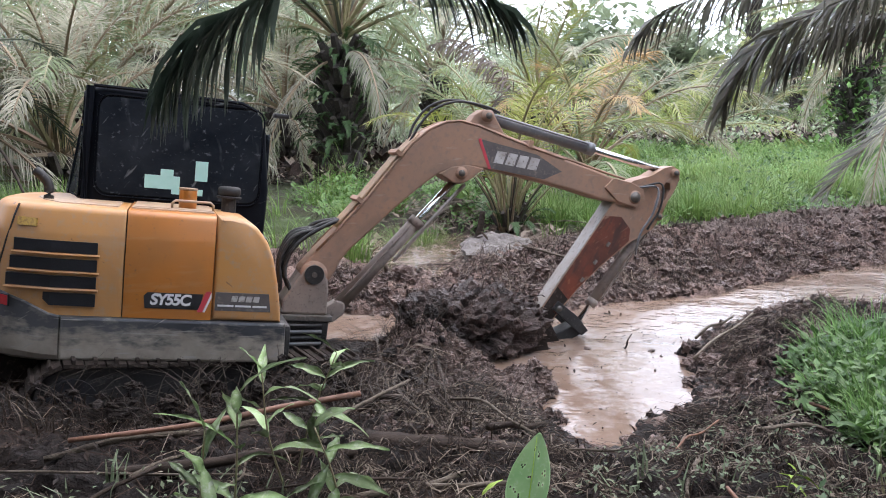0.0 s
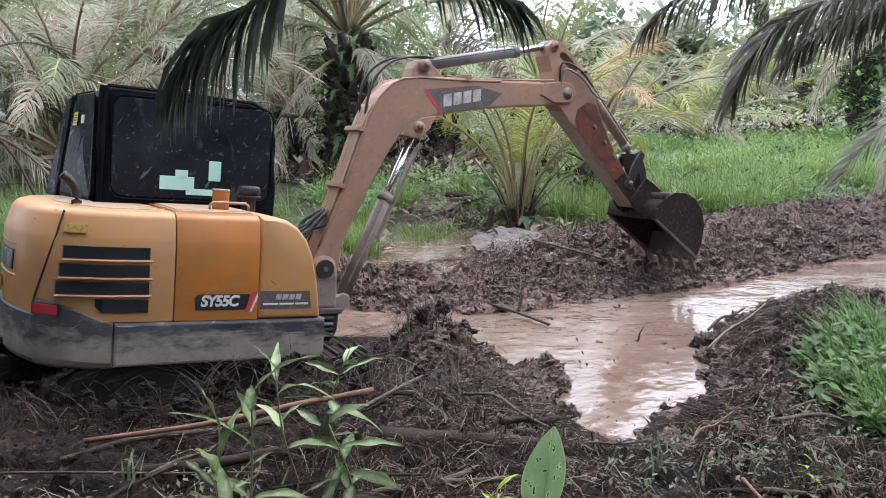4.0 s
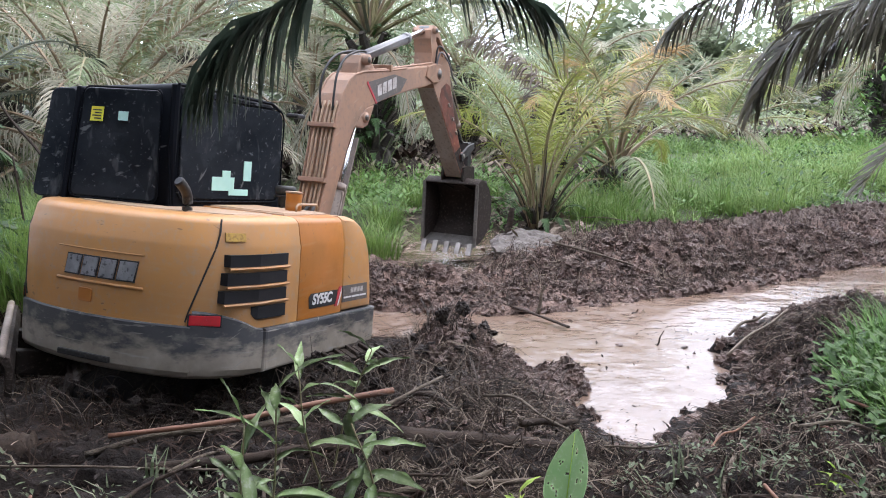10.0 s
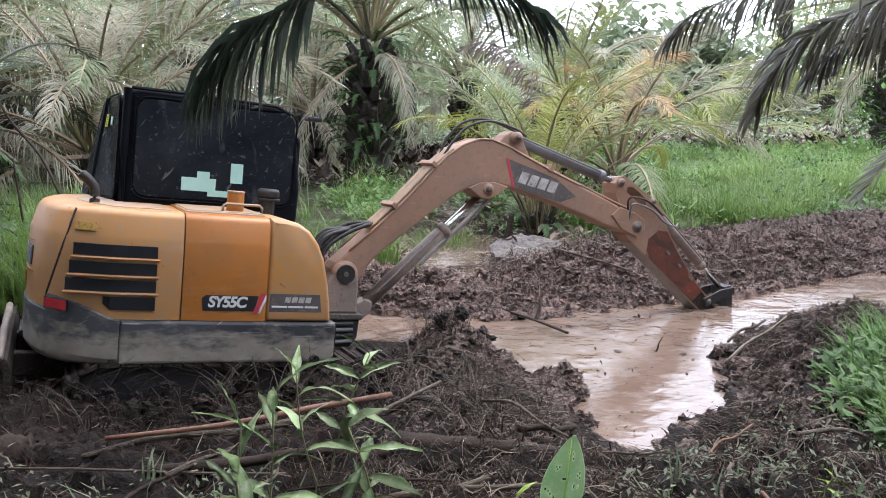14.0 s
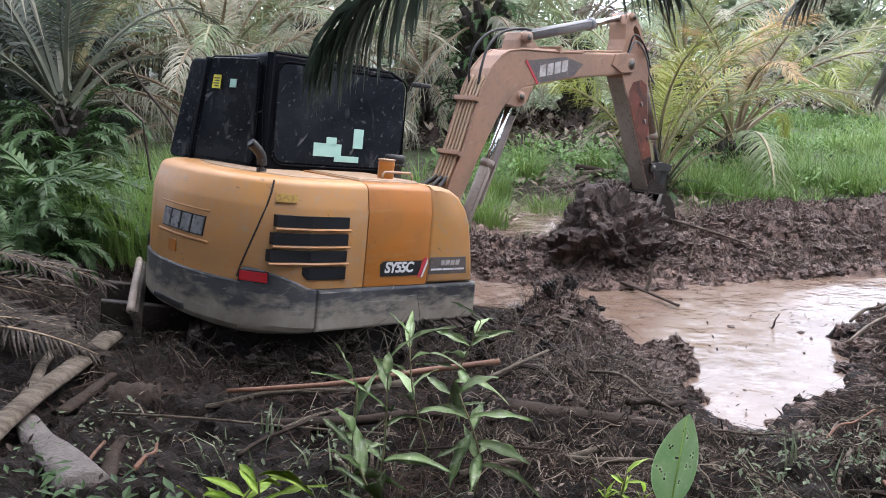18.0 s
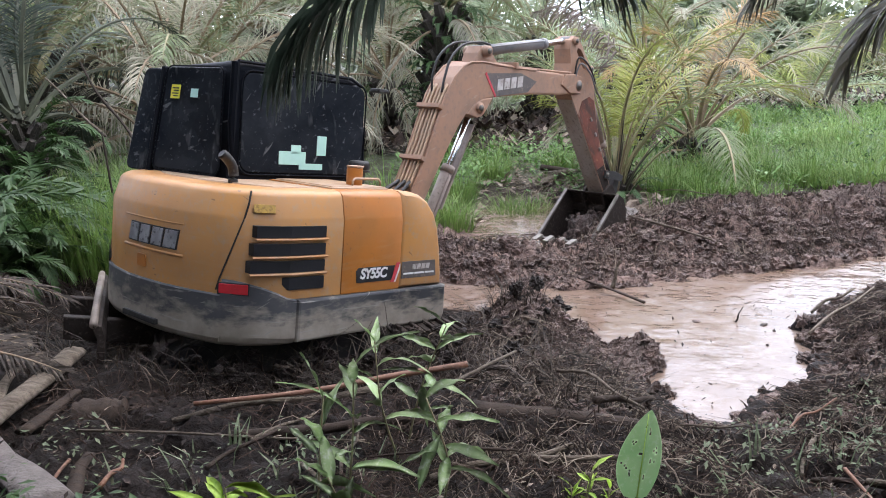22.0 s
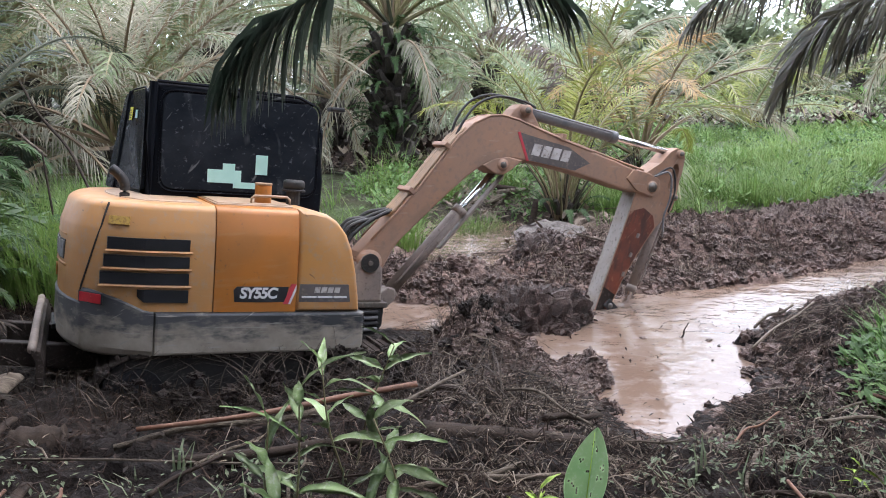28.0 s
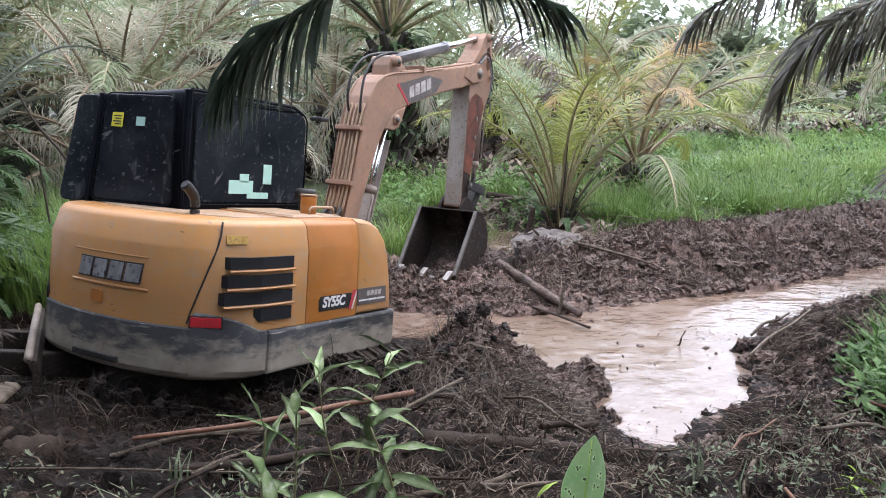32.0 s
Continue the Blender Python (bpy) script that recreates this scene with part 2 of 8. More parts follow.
M = dict(
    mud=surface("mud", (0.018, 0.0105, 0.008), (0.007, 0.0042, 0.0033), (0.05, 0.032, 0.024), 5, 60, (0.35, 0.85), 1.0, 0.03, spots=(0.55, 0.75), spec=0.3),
    clod=surface("wet_clod", (0.185, 0.122, 0.100), (0.062, 0.039, 0.032), (0.31, 0.225, 0.188), 7, 80, (0.28, 0.7), 1.0, 0.03, vary=0.5, spec=0.5),
    wetmud=surface("fresh_wet_mud", (0.105, 0.064, 0.051), (0.032, 0.020, 0.0165), (0.20, 0.138, 0.113), 7, 80, (0.28, 0.7), 1.0, 0.03, vary=0.5, spec=0.5),
    slab=surface("grey_silt", (0.17, 0.145, 0.132), (0.105, 0.088, 0.08), (0.06, 0.048, 0.043), 4, 40, (0.4, 0.75), 1.0, 0.02),
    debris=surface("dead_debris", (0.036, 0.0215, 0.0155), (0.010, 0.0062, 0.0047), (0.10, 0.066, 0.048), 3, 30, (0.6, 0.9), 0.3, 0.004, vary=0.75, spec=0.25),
    straw=surface("pale_straw", (0.24, 0.19, 0.145), (0.12, 0.09, 0.066), (0.38, 0.325, 0.26), 3, 40, (0.6, 0.9), 0.3, 0.004, vary=0.4),
    log=surface("wet_log", (0.026, 0.019, 0.015), (0.060, 0.044, 0.035), (0.015, 0.011, 0.009), 5, 40, (0.6, 0.9), 0.6, 0.01, stretch=(1, 6, 6), spec=0.12),
    palewood=surface("pale_frond_butt", (0.19, 0.155, 0.12), (0.085, 0.066, 0.050), (0.035, 0.027, 0.022), 5, 40, (0.6, 0.9), 1.0, 0.012, stretch=(1, 5, 5), spec=0.2),
    redstalk=surface("reddish_stalk", (0.17, 0.072, 0.038), (0.10, 0.048, 0.03), (0.24, 0.13, 0.075), 6, 40, (0.5, 0.8), 0.3, 0.003),
    grass=surface("grass_blades", (0.12, 0.23, 0.05), (0.21, 0.31, 0.085), (0.32, 0.33, 0.16), 0.8, 12, (0.45, 0.7), 0, vary=0.45, translucent=0.35),
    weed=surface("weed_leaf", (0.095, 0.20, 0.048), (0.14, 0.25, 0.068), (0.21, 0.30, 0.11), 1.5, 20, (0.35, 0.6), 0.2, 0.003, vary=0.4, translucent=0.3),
    dullweed=surface("dull_weed_leaf", (0.075, 0.105, 0.052), (0.12, 0.145, 0.085), (0.20, 0.20, 0.13), 2, 20, (0.5, 0.8), 0.2, 0.003, vary=0.5, translucent=0.25),
    shoot=surface("shoot_leaf", (0.26, 0.37, 0.16), (0.37, 0.46, 0.26), (0.52, 0.56, 0.44), 14, 50, (0.5, 0.75), 0.5, 0.004, vary=0.5, translucent=0.3),
    lime=surface("young_leaf", (0.36, 0.52, 0.08), (0.44, 0.58, 0.13), (0.28, 0.43, 0.07), 9, 60, (0.4, 0.65), 0.2, 0.002, vary=0.2, translucent=0.35),
    bigleaf=surface("broad_leaf", (0.32, 0.49, 0.25), (0.42, 0.55, 0.32), (0.48, 0.57, 0.40), 10, 80, (0.35, 0.6), 0.3, 0.003, translucent=0.25),
    stem=surface("plant_stem", (0.16, 0.17, 0.08), (0.22, 0.17, 0.10), None, 10, 60, (0.5, 0.8), 0.2, 0.002),
    palm=surface("palm_leaf", (0.15, 0.205, 0.09), (0.21, 0.25, 0.13), (0.31, 0.31, 0.22), 1.2, 14, (0.38, 0.65), 0, vary=0.4, translucent=0.42),
    palmyel=surface("yellowing_palm_leaf", (0.20, 0.26, 0.055), (0.30, 0.31, 0.08), (0.36, 0.27, 0.10), 1.2, 14, (0.4, 0.7), 0, vary=0.35, translucent=0.35),
    # darkened copy of the palm leaf: shade on the fronds is in its colour
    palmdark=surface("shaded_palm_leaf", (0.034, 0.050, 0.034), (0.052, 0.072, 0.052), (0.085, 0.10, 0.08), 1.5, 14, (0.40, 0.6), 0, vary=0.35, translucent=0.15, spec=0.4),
    palmbrown=surface("browned_palm_leaf", (0.085, 0.080, 0.054), (0.12, 0.108, 0.078), (0.055, 0.062, 0.040), 1.5, 14, (0.35, 0.6), 0, vary=0.5, translucent=0.25),
    # leaf colour lightened to carry the haze of distance
    palmpale=surface("hazed_palm_leaf", (0.28, 0.36, 0.22), (0.37, 0.43, 0.29), (0.43, 0.43, 0.34), 0.8, 8, (0.5, 0.8), 0, vary=0.35, translucent=0.35),
    palmdry=surface("dry_palm_leaf", (0.40, 0.375, 0.29), (0.29, 0.285, 0.205), (0.50, 0.46, 0.38), 1.5, 14, (0.6, 0.9), 0, vary=0.4, translucent=0.42),
    palmmauve=surface("mauve_dry_leaf", (0.21, 0.165, 0.145), (0.15, 0.115, 0.10), (0.29, 0.24, 0.20), 1.5, 14, (0.6, 0.9), 0, vary=0.4, translucent=0.3),
    palmtan=surface("orange_dry_leaf", (0.42, 0.27, 0.12), (0.36, 0.26, 0.14), (0.30, 0.20, 0.10), 1.5, 14, (0.6, 0.9), 0, vary=0.3, translucent=0.3),
    rachis=surface("palm_rachis", (0.20, 0.20, 0.09), (0.27, 0.22, 0.12), (0.16, 0.12, 0.07), 3, 20, (0.4, 0.7), 0.2, 0.004),
    # rachis darkened to match, with shade put into its colour
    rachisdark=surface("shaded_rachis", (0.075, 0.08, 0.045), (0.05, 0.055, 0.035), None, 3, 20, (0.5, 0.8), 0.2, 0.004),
    rachisdry=surface("dry_rachis", (0.26, 0.19, 0.12), (0.19, 0.14, 0.09), None, 3, 20, (0.6, 0.9), 0.2, 0.004),
    trunk=surface("palm_trunk_bark", (0.045, 0.035, 0.027), (0.022, 0.018, 0.015), (0.075, 0.062, 0.047), 4, 25, (0.7, 0.95), 0.8, 0.03),
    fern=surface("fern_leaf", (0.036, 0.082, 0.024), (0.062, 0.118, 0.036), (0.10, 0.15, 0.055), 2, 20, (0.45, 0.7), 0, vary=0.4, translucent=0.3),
    orange=surface("faded_orange_paint", (0.50, 0.235, 0.066), (0.42, 0.222, 0.092), (0.38, 0.25, 0.155), 2.2, 20, (0.32, 0.6), 0.06, 0.002, spots=(0.52, 0.76)),
    orangetop=surface("dusty_orange_paint", (0.42, 0.27, 0.165), (0.33, 0.235, 0.16), (0.24, 0.185, 0.14), 4, 25, (0.45, 0.7), 0.08, 0.002, spots=(0.5, 0.75)),
    orangedoor=surface("orange_door_paint", (0.43, 0.148, 0.02), (0.36, 0.138, 0.028), (0.17, 0.085, 0.04), 3.0, 26, (0.3, 0.55), 0.05, 0.002, spots=(0.62, 0.78)),
    boom=surface("dusty_boom_paint", (0.34, 0.19, 0.118), (0.29, 0.182, 0.128), (0.21, 0.148, 0.115), 3.5, 22, (0.5, 0.8), 0.1, 0.002, spots=(0.5, 0.8)),
    rust=surface("rusty_red_paint", (0.17, 0.040, 0.020), (0.10, 0.034, 0.022), (0.30, 0.13, 0.06), 5, 30, (0.5, 0.8), 0.2, 0.003, spots=(0.6, 0.75)),
    silver=surface("worn_silver_decal", (0.34, 0.34, 0.36), (0.20, 0.205, 0.22), (0.05, 0.05, 0.06), 9, 30, (0.35, 0.55), 0, spots=(0.56, 0.66)),
    deadbrown=surface("dead_brown_frond", (0.058, 0.041, 0.029), (0.018, 0.0125, 0.0088), (0.14, 0.105, 0.075), 1.5, 14, (0.6, 0.9), 0, vary=0.5, translucent=0.15),
    cabpaint=surface("black_cab_paint", (0.0042, 0.0055, 0.0085), (0.008, 0.0095, 0.013), (0.04, 0.042, 0.046), 3, 30, (0.4, 0.65), 0.1, 0.002, spots=(0.66, 0.8), spec=0.25),
    glass=surface("dusty_dark_glass", (0.010, 0.0125, 0.0165), (0.026, 0.030, 0.036), (0.15, 0.16, 0.175), 1.8, 24, (0.12, 0.35), 0.02, 0.001, spots=(0.61, 0.78), stretch=(1, 1, 1.3), spec=0.12),
    black=surface("black_rubber", (0.012, 0.012, 0.013), (0.025, 0.024, 0.024), (0.06, 0.055, 0.05), 6, 40, (0.45, 0.75), 0.2, 0.002),
    grille=surface("black_grille", (0.007, 0.008, 0.011), (0.014, 0.015, 0.02), None, 6, 60, (0.4, 0.7), 0.3, 0.004),
    steel=surface("worn_steel", (0.16, 0.145, 0.13), (0.10, 0.088, 0.078), (0.24, 0.21, 0.18), 6, 40, (0.4, 0.7), 0.3, 0.003, metal=0.4),
    cyl=surface("muddy_cylinder_paint", (0.27, 0.215, 0.18), (0.19, 0.155, 0.135), (0.12, 0.095, 0.08), 5, 35, (0.45, 0.75), 0.15, 0.002),
    # pale tone holds the sky's reflection on the arm's underside
    skypaled=surface("sky_paled_steel", (0.33, 0.30, 0.275), (0.25, 0.205, 0.17), (0.13, 0.10, 0.085), 4, 30, (0.4, 0.65), 0.1, 0.002),
    cyldark=surface("grey_cylinder", (0.12, 0.125, 0.135), (0.17, 0.165, 0.165), (0.22, 0.2, 0.18), 5, 35, (0.4, 0.65), 0.1, 0.002),
    chrome=surface("chrome_rod", (0.75, 0.75, 0.76), (0.62, 0.61, 0.6), None, 8, 50, (0.12, 0.3), 0.02, 0.001, metal=1.0),
    bucket=surface("muddy_bucket_steel", (0.020, 0.0152, 0.013), (0.038, 0.029, 0.0245), (0.09, 0.07, 0.06), 5, 30, (0.5, 0.85), 0.6, 0.008, spec=0.15),
    tooth=surface("polished_tooth_steel", (0.30, 0.275, 0.25), (0.19, 0.165, 0.145), None, 8, 40, (0.3, 0.5), 0.1, 0.002, metal=0.6),
    white=surface("white_lettering", (0.75, 0.75, 0.74), (0.65, 0.64, 0.62), None, 9, 60, (0.5, 0.7), 0),
    paleprint=surface("worn_pale_print", (0.52, 0.49, 0.47), (0.36, 0.32, 0.29), (0.20, 0.165, 0.145), 9, 40, (0.5, 0.7), 0, spots=(0.56, 0.66)),
    blackpaint=surface("black_decal", (0.015, 0.015, 0.017), (0.03, 0.03, 0.033), None, 9, 60, (0.35, 0.5), 0),
    greydecal=surface("grey_worn_decal", (0.085, 0.075, 0.073), (0.125, 0.105, 0.097), (0.2, 0.16, 0.135), 9, 30, (0.4, 0.6), 0),
    redpaint=surface("red_decal", (0.55, 0.05, 0.07), (0.45, 0.06, 0.07), None, 9, 60, (0.4, 0.6), 0),
    mint=surface("mint_sticker", (0.40, 0.68, 0.60), (0.46, 0.72, 0.65), None, 9, 60, (0.4, 0.6), 0),
    yellow=surface("yellow_sticker", (0.80, 0.74, 0.05), (0.72, 0.66, 0.06), None, 9, 60, (0.4, 0.6), 0),
    ochre=surface("faded_yellow_sticker", (0.62, 0.40, 0.07), (0.50, 0.31, 0.09), (0.36, 0.20, 0.06), 14, 50, (0.4, 0.6), 0, spots=(0.48, 0.6)),
    taillight=surface("red_lamp_lens", (0.52, 0.03, 0.04), (0.42, 0.03, 0.04), None, 20, 90, (0.15, 0.3), 0),
    # bush leaves lightened too, with distance haze in the colour
    bush=surface("hazed_bush_leaf", (0.20, 0.255, 0.15), (0.29, 0.34, 0.215), (0.36, 0.38, 0.28), 0.35, 6, (0.5, 0.8), 0, vary=0.4, translucent=0.3),
)


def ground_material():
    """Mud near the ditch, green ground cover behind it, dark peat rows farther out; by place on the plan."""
    # dark peat, taken near black: part of the foreground's shade is in this colour
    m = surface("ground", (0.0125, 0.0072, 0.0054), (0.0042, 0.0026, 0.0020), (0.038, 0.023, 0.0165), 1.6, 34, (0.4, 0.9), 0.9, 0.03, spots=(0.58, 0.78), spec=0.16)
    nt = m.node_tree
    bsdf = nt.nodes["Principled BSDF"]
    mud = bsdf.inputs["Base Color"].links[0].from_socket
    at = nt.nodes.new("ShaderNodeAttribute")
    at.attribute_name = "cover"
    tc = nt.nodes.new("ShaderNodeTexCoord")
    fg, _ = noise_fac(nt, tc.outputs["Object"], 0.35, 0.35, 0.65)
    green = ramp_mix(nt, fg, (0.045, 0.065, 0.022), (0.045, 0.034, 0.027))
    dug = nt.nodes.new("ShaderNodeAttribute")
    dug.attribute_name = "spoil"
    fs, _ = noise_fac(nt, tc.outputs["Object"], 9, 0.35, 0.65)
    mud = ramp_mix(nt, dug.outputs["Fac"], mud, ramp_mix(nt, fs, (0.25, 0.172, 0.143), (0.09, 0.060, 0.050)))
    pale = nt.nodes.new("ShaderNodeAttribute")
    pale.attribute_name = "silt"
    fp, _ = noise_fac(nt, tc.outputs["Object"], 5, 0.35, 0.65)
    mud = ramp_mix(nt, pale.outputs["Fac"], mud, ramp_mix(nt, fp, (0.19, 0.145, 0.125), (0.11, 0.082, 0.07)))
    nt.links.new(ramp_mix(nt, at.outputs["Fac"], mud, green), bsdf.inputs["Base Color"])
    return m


def water_material():
    """Silty water: brown body with paler swirls, a smooth skin, long low swells and short streaky ripples."""
    m = bpy.data.materials.new("muddy_water")
    m.use_nodes = True
    nt = m.node_tree
    b = nt.nodes["Principled BSDF"]
    tc = nt.nodes.new("ShaderNodeTexCoord")
    f, _ = noise_fac(nt, tc.outputs["Object"], 0.9, 0.35, 0.65)
    col = ramp_mix(nt, f, (0.205, 0.145, 0.112), (0.15, 0.10, 0.073))
    fs, _ = noise_fac(nt, tc.outputs["Object"], 3.5, 0.50, 0.68, 8, 0.7, (1.0, 1.3, 1))
    nt.links.new(ramp_mix(nt, fs, col, (0.27, 0.215, 0.185)), b.inputs["Base Color"])
    b.inputs["Roughness"].default_value = 0.03
    b.inputs["IOR"].default_value = 1.33
    b.inputs["Specular IOR Level"].default_value = 1.0
    last = None
    for scale, detail, stretch, strength, dist in ((1.1, 4, (1.0, 1.2, 1), 0.45, 0.07), (4.0, 5, (1.0, 1.25, 1), 0.30, 0.022), (15.0, 4, (1.0, 1.2, 1), 0.22, 0.004)):
        _, n = noise_fac(nt, tc.outputs["Object"], scale, 0, 1, detail, 0.6, stretch)
        bp = nt.nodes.new("ShaderNodeBump")
        bp.inputs["Strength"].default_value, bp.inputs["Distance"].default_value = strength, dist
        nt.links.new(n, bp.inputs["Height"])
        if last:
            nt.links.new(last.outputs[0], bp.inputs["Normal"])
        last = bp
    nt.links.new(last.outputs[0], b.inputs["Normal"])
    return m


def scratch(m, colour, scale, lo, hi, stretch, amount, turn=0):
    """Sparse long marks of another colour laid over a paint."""
    nt = m.node_tree
    bsdf = nt.nodes["Principled BSDF"]
    old = bsdf.inputs["Base Color"].links[0].from_socket
    tc, mp = nt.nodes.new("ShaderNodeTexCoord"), nt.nodes.new("ShaderNodeMapping")
    mp.inputs["Rotation"].default_value = (0, math.radians(turn), 0)
    nt.links.new(tc.outputs["Object"], mp.inputs[0])
    f, _ = noise_fac(nt, mp.outputs[0], scale, lo, hi, 3.0, 0.5, stretch)
    mul = nt.nodes.new("ShaderNodeMath")
    mul.operation = "MULTIPLY"
    mul.inputs[1].default_value = amount
    nt.links.new(f, mul.inputs[0])
    nt.links.new(ramp_mix(nt, mul.outputs[0], old, colour), bsdf.inputs["Base Color"])


def weight_material():
    """Dark blue-grey steel, with dry dust and mud splashed up its lower half."""
    m = surface("splashed_dark_steel", (0.032, 0.035, 0.041), (0.075, 0.076, 0.08), (0.25, 0.23, 0.20), 2.6, 11, (0.35, 0.7), 0.2, 0.003, spots=(0.56, 0.80), stretch=(0.6, 0.6, 1.1))
    nt = m.node_tree
    bsdf = nt.nodes["Principled BSDF"]
    old = bsdf.inputs["Base Color"].links[0].from_socket
    tc, xyz = nt.nodes.new("ShaderNodeTexCoord"), nt.nodes.new("ShaderNodeSeparateXYZ")
    nt.links.new(tc.outputs["Object"], xyz.inputs[0])
    _, n = noise_fac(nt, tc.outputs["Object"], 5, 0, 1, stretch=(1, 1, 2.5))
    mul, add, lev = nt.nodes.new("ShaderNodeMath"), nt.nodes.new("ShaderNodeMath"), nt.nodes.new("ShaderNodeMapRange")
    mul.operation, add.operation = "MULTIPLY", "ADD"
    mul.inputs[1].default_value = 0.55
    nt.links.new(n, mul.inputs[0])
    nt.links.new(xyz.outputs[2], add.inputs[0])
    nt.links.new(mul.outputs[0], add.inputs[1])
    lev.inputs[1].default_value, lev.inputs[2].default_value = -0.44, -0.56
    lev.inputs[4].default_value = 0.92
    nt.links.new(add.outputs[0], lev.inputs[0])
    f, _ = noise_fac(nt, tc.outputs["Object"], 7, 0.3, 0.7)
    nt.links.new(ramp_mix(nt, lev.outputs[0], old, ramp_mix(nt, f, (0.36, 0.315, 0.26), (0.22, 0.19, 0.155))), bsdf.inputs["Base Color"])
    scratch(m, (0.30, 0.285, 0.26), 7, 0.64, 0.70, (0.5, 0.5, 7), 0.75)
    scratch(m, (0.26, 0.245, 0.22), 9, 0.66, 0.71, (0.4, 1, 5), 0.7, 35)
    return m


for key in ("glass", "cabpaint"):             # dust takes the mirror shine at shallow angles
    M[key].node_tree.nodes["Principled BSDF"].inputs["IOR"].default_value = 1.2
M["weight"] = weight_material()
scratch(M["orangedoor"], (0.075, 0.035, 0.02), 9, 0.69, 0.73, (0.7, 0.7, 2.6), 0.85, 50)
scratch(M["orangedoor"], (0.42, 0.26, 0.14), 4, 0.55, 0.75, (0.5, 0.5, 3), 0.5, 8)
scratch(M["rust"], (0.05, 0.026, 0.02), 6, 0.5, 0.62, (0.6, 1, 2), 0.8, 10)
scratch(M["rust"], (0.30, 0.19, 0.13), 9, 0.62, 0.70, (0.5, 1, 3), 0.7, -20)
scratch(M["boom"], (0.20, 0.13, 0.09), 3, 0.56, 0.72, (0.8, 1, 2.2), 0.6, 25)
scratch(M["boom"], (0.40, 0.30, 0.235), 8, 0.64, 0.72, (0.6, 1, 3), 0.5, -12)
scratch(M["orange"], (0.16, 0.09, 0.05), 15, 0.70, 0.74, (0.7, 0.7, 2.4), 0.7, -40)
scratch(M["glass"], (0.13, 0.14, 0.145), 4, 0.60, 0.76, (2.5, 2.5, 0.8), 0.5, 12)
scratch(M["glass"], (0.20, 0.21, 0.215), 11, 0.66, 0.72, (0.5, 0.5, 2.2), 0.55, 55)
scratch(M["cabpaint"], (0.16, 0.165, 0.17), 9, 0.67, 0.73, (0.7, 0.7, 2.5), 0.6, 20)
scratch(M["orange"], (0.46, 0.32, 0.20), 3, 0.55, 0.75, (0.5, 0.5, 3), 0.5, -6)
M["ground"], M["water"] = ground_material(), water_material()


# ---------------------------------------------------------------- mesh helpers
def mesh_of(name, verts, faces, mats, index=None, smooth=False):
    me = bpy.data.meshes.new(name)
    me.from_pydata(verts, [], faces)
    for m in mats:
        me.materials.append(m)
    if index is not None:
        me.polygons.foreach_set("material_index", index)
    if smooth:
        me.polygons.foreach_set("use_smooth", [True] * len(me.polygons))
    me.update()
    return me


def part(name, bm, material, parent=None, label="", smooth=False):
    me = bpy.data.meshes.new(name)
    bmesh.ops.recalc_face_normals(bm, faces=bm.faces)
    bm.to_mesh(me)
    bm.free()
    me.materials.append(material)
    if smooth:
        me.polygons.foreach_set("use_smooth", [True] * len(me.polygons))
    ob = new(name, me)
    ob.parent = parent
    return tagged(ob, label)


def thing(name, label, category, group="", kind="", at=None):
    ob = new(name)
    ob.empty_display_size = 0.1
    if at is not None:
        ob.matrix_world = at
    return tagged(ob, label, category, group, kind)


def add_box(bm, lo, hi, bevel=0.0, m=None):
    c = [(a + b) / 2 for a, b in zip(lo, hi)]
    s = [b - a for a, b in zip(lo, hi)]
    vs = bmesh.ops.create_cube(bm, size=1, matrix=(m or Matrix()) @ Matrix.Translation(c) @ Matrix.Diagonal((*s, 1)))["verts"]
    if bevel:
        bmesh.ops.bevel(bm, geom=list({e for v in vs for e in v.link_edges}), offset=bevel, segments=2, affect="EDGES", profile=0.6)
    return bm


def box(lo, hi, bevel=0.0, m=None):
    return add_box(bmesh.new(), lo, hi, bevel, m)


def prism(points, lo, hi, plane="xz", bevel=0.0, segments=2, bm=None, holes_bevel=True):
    """A flat outline drawn out from lo to hi along the third axis; bevel rounds its rims."""
    bm = bm or bmesh.new()
    put = {"xz": lambda p, h: (p[0], h, p[1]), "xy": lambda p, h: (p[0], p[1], h), "yz": lambda p, h: (h, p[0], p[1])}[plane]
    a = [bm.verts.new(put(p, lo)) for p in points]
    b = [bm.verts.new(put(p, hi)) for p in points]
    n = len(points)
    f1, f2 = bm.faces.new(a), bm.faces.new(b[::-1])
    for i in range(n):
        bm.faces.new((a[i], a[(i + 1) % n], b[(i + 1) % n], b[i]))
    if bevel:
        bmesh.ops.recalc_face_normals(bm, faces=bm.faces)
        rim = [e for f in (f1, f2) for e in f.edges]
        bmesh.ops.bevel(bm, geom=rim, offset=bevel, segments=segments, affect="EDGES", profile=0.5)
    return bm


def rod(p, q, r, r2=None, sides=12, bm=None):
    bm = bm or bmesh.new()
    p, q = Vector(p), Vector(q)
    m = Matrix.Translation((p + q) / 2) @ (q - p).to_track_quat("Z", "Y").to_matrix().to_4x4()
    bmesh.ops.create_cone(bm, cap_ends=True, segments=sides, radius1=r, radius2=r if r2 is None else r2, depth=(q - p).length, matrix=m)
    return bm


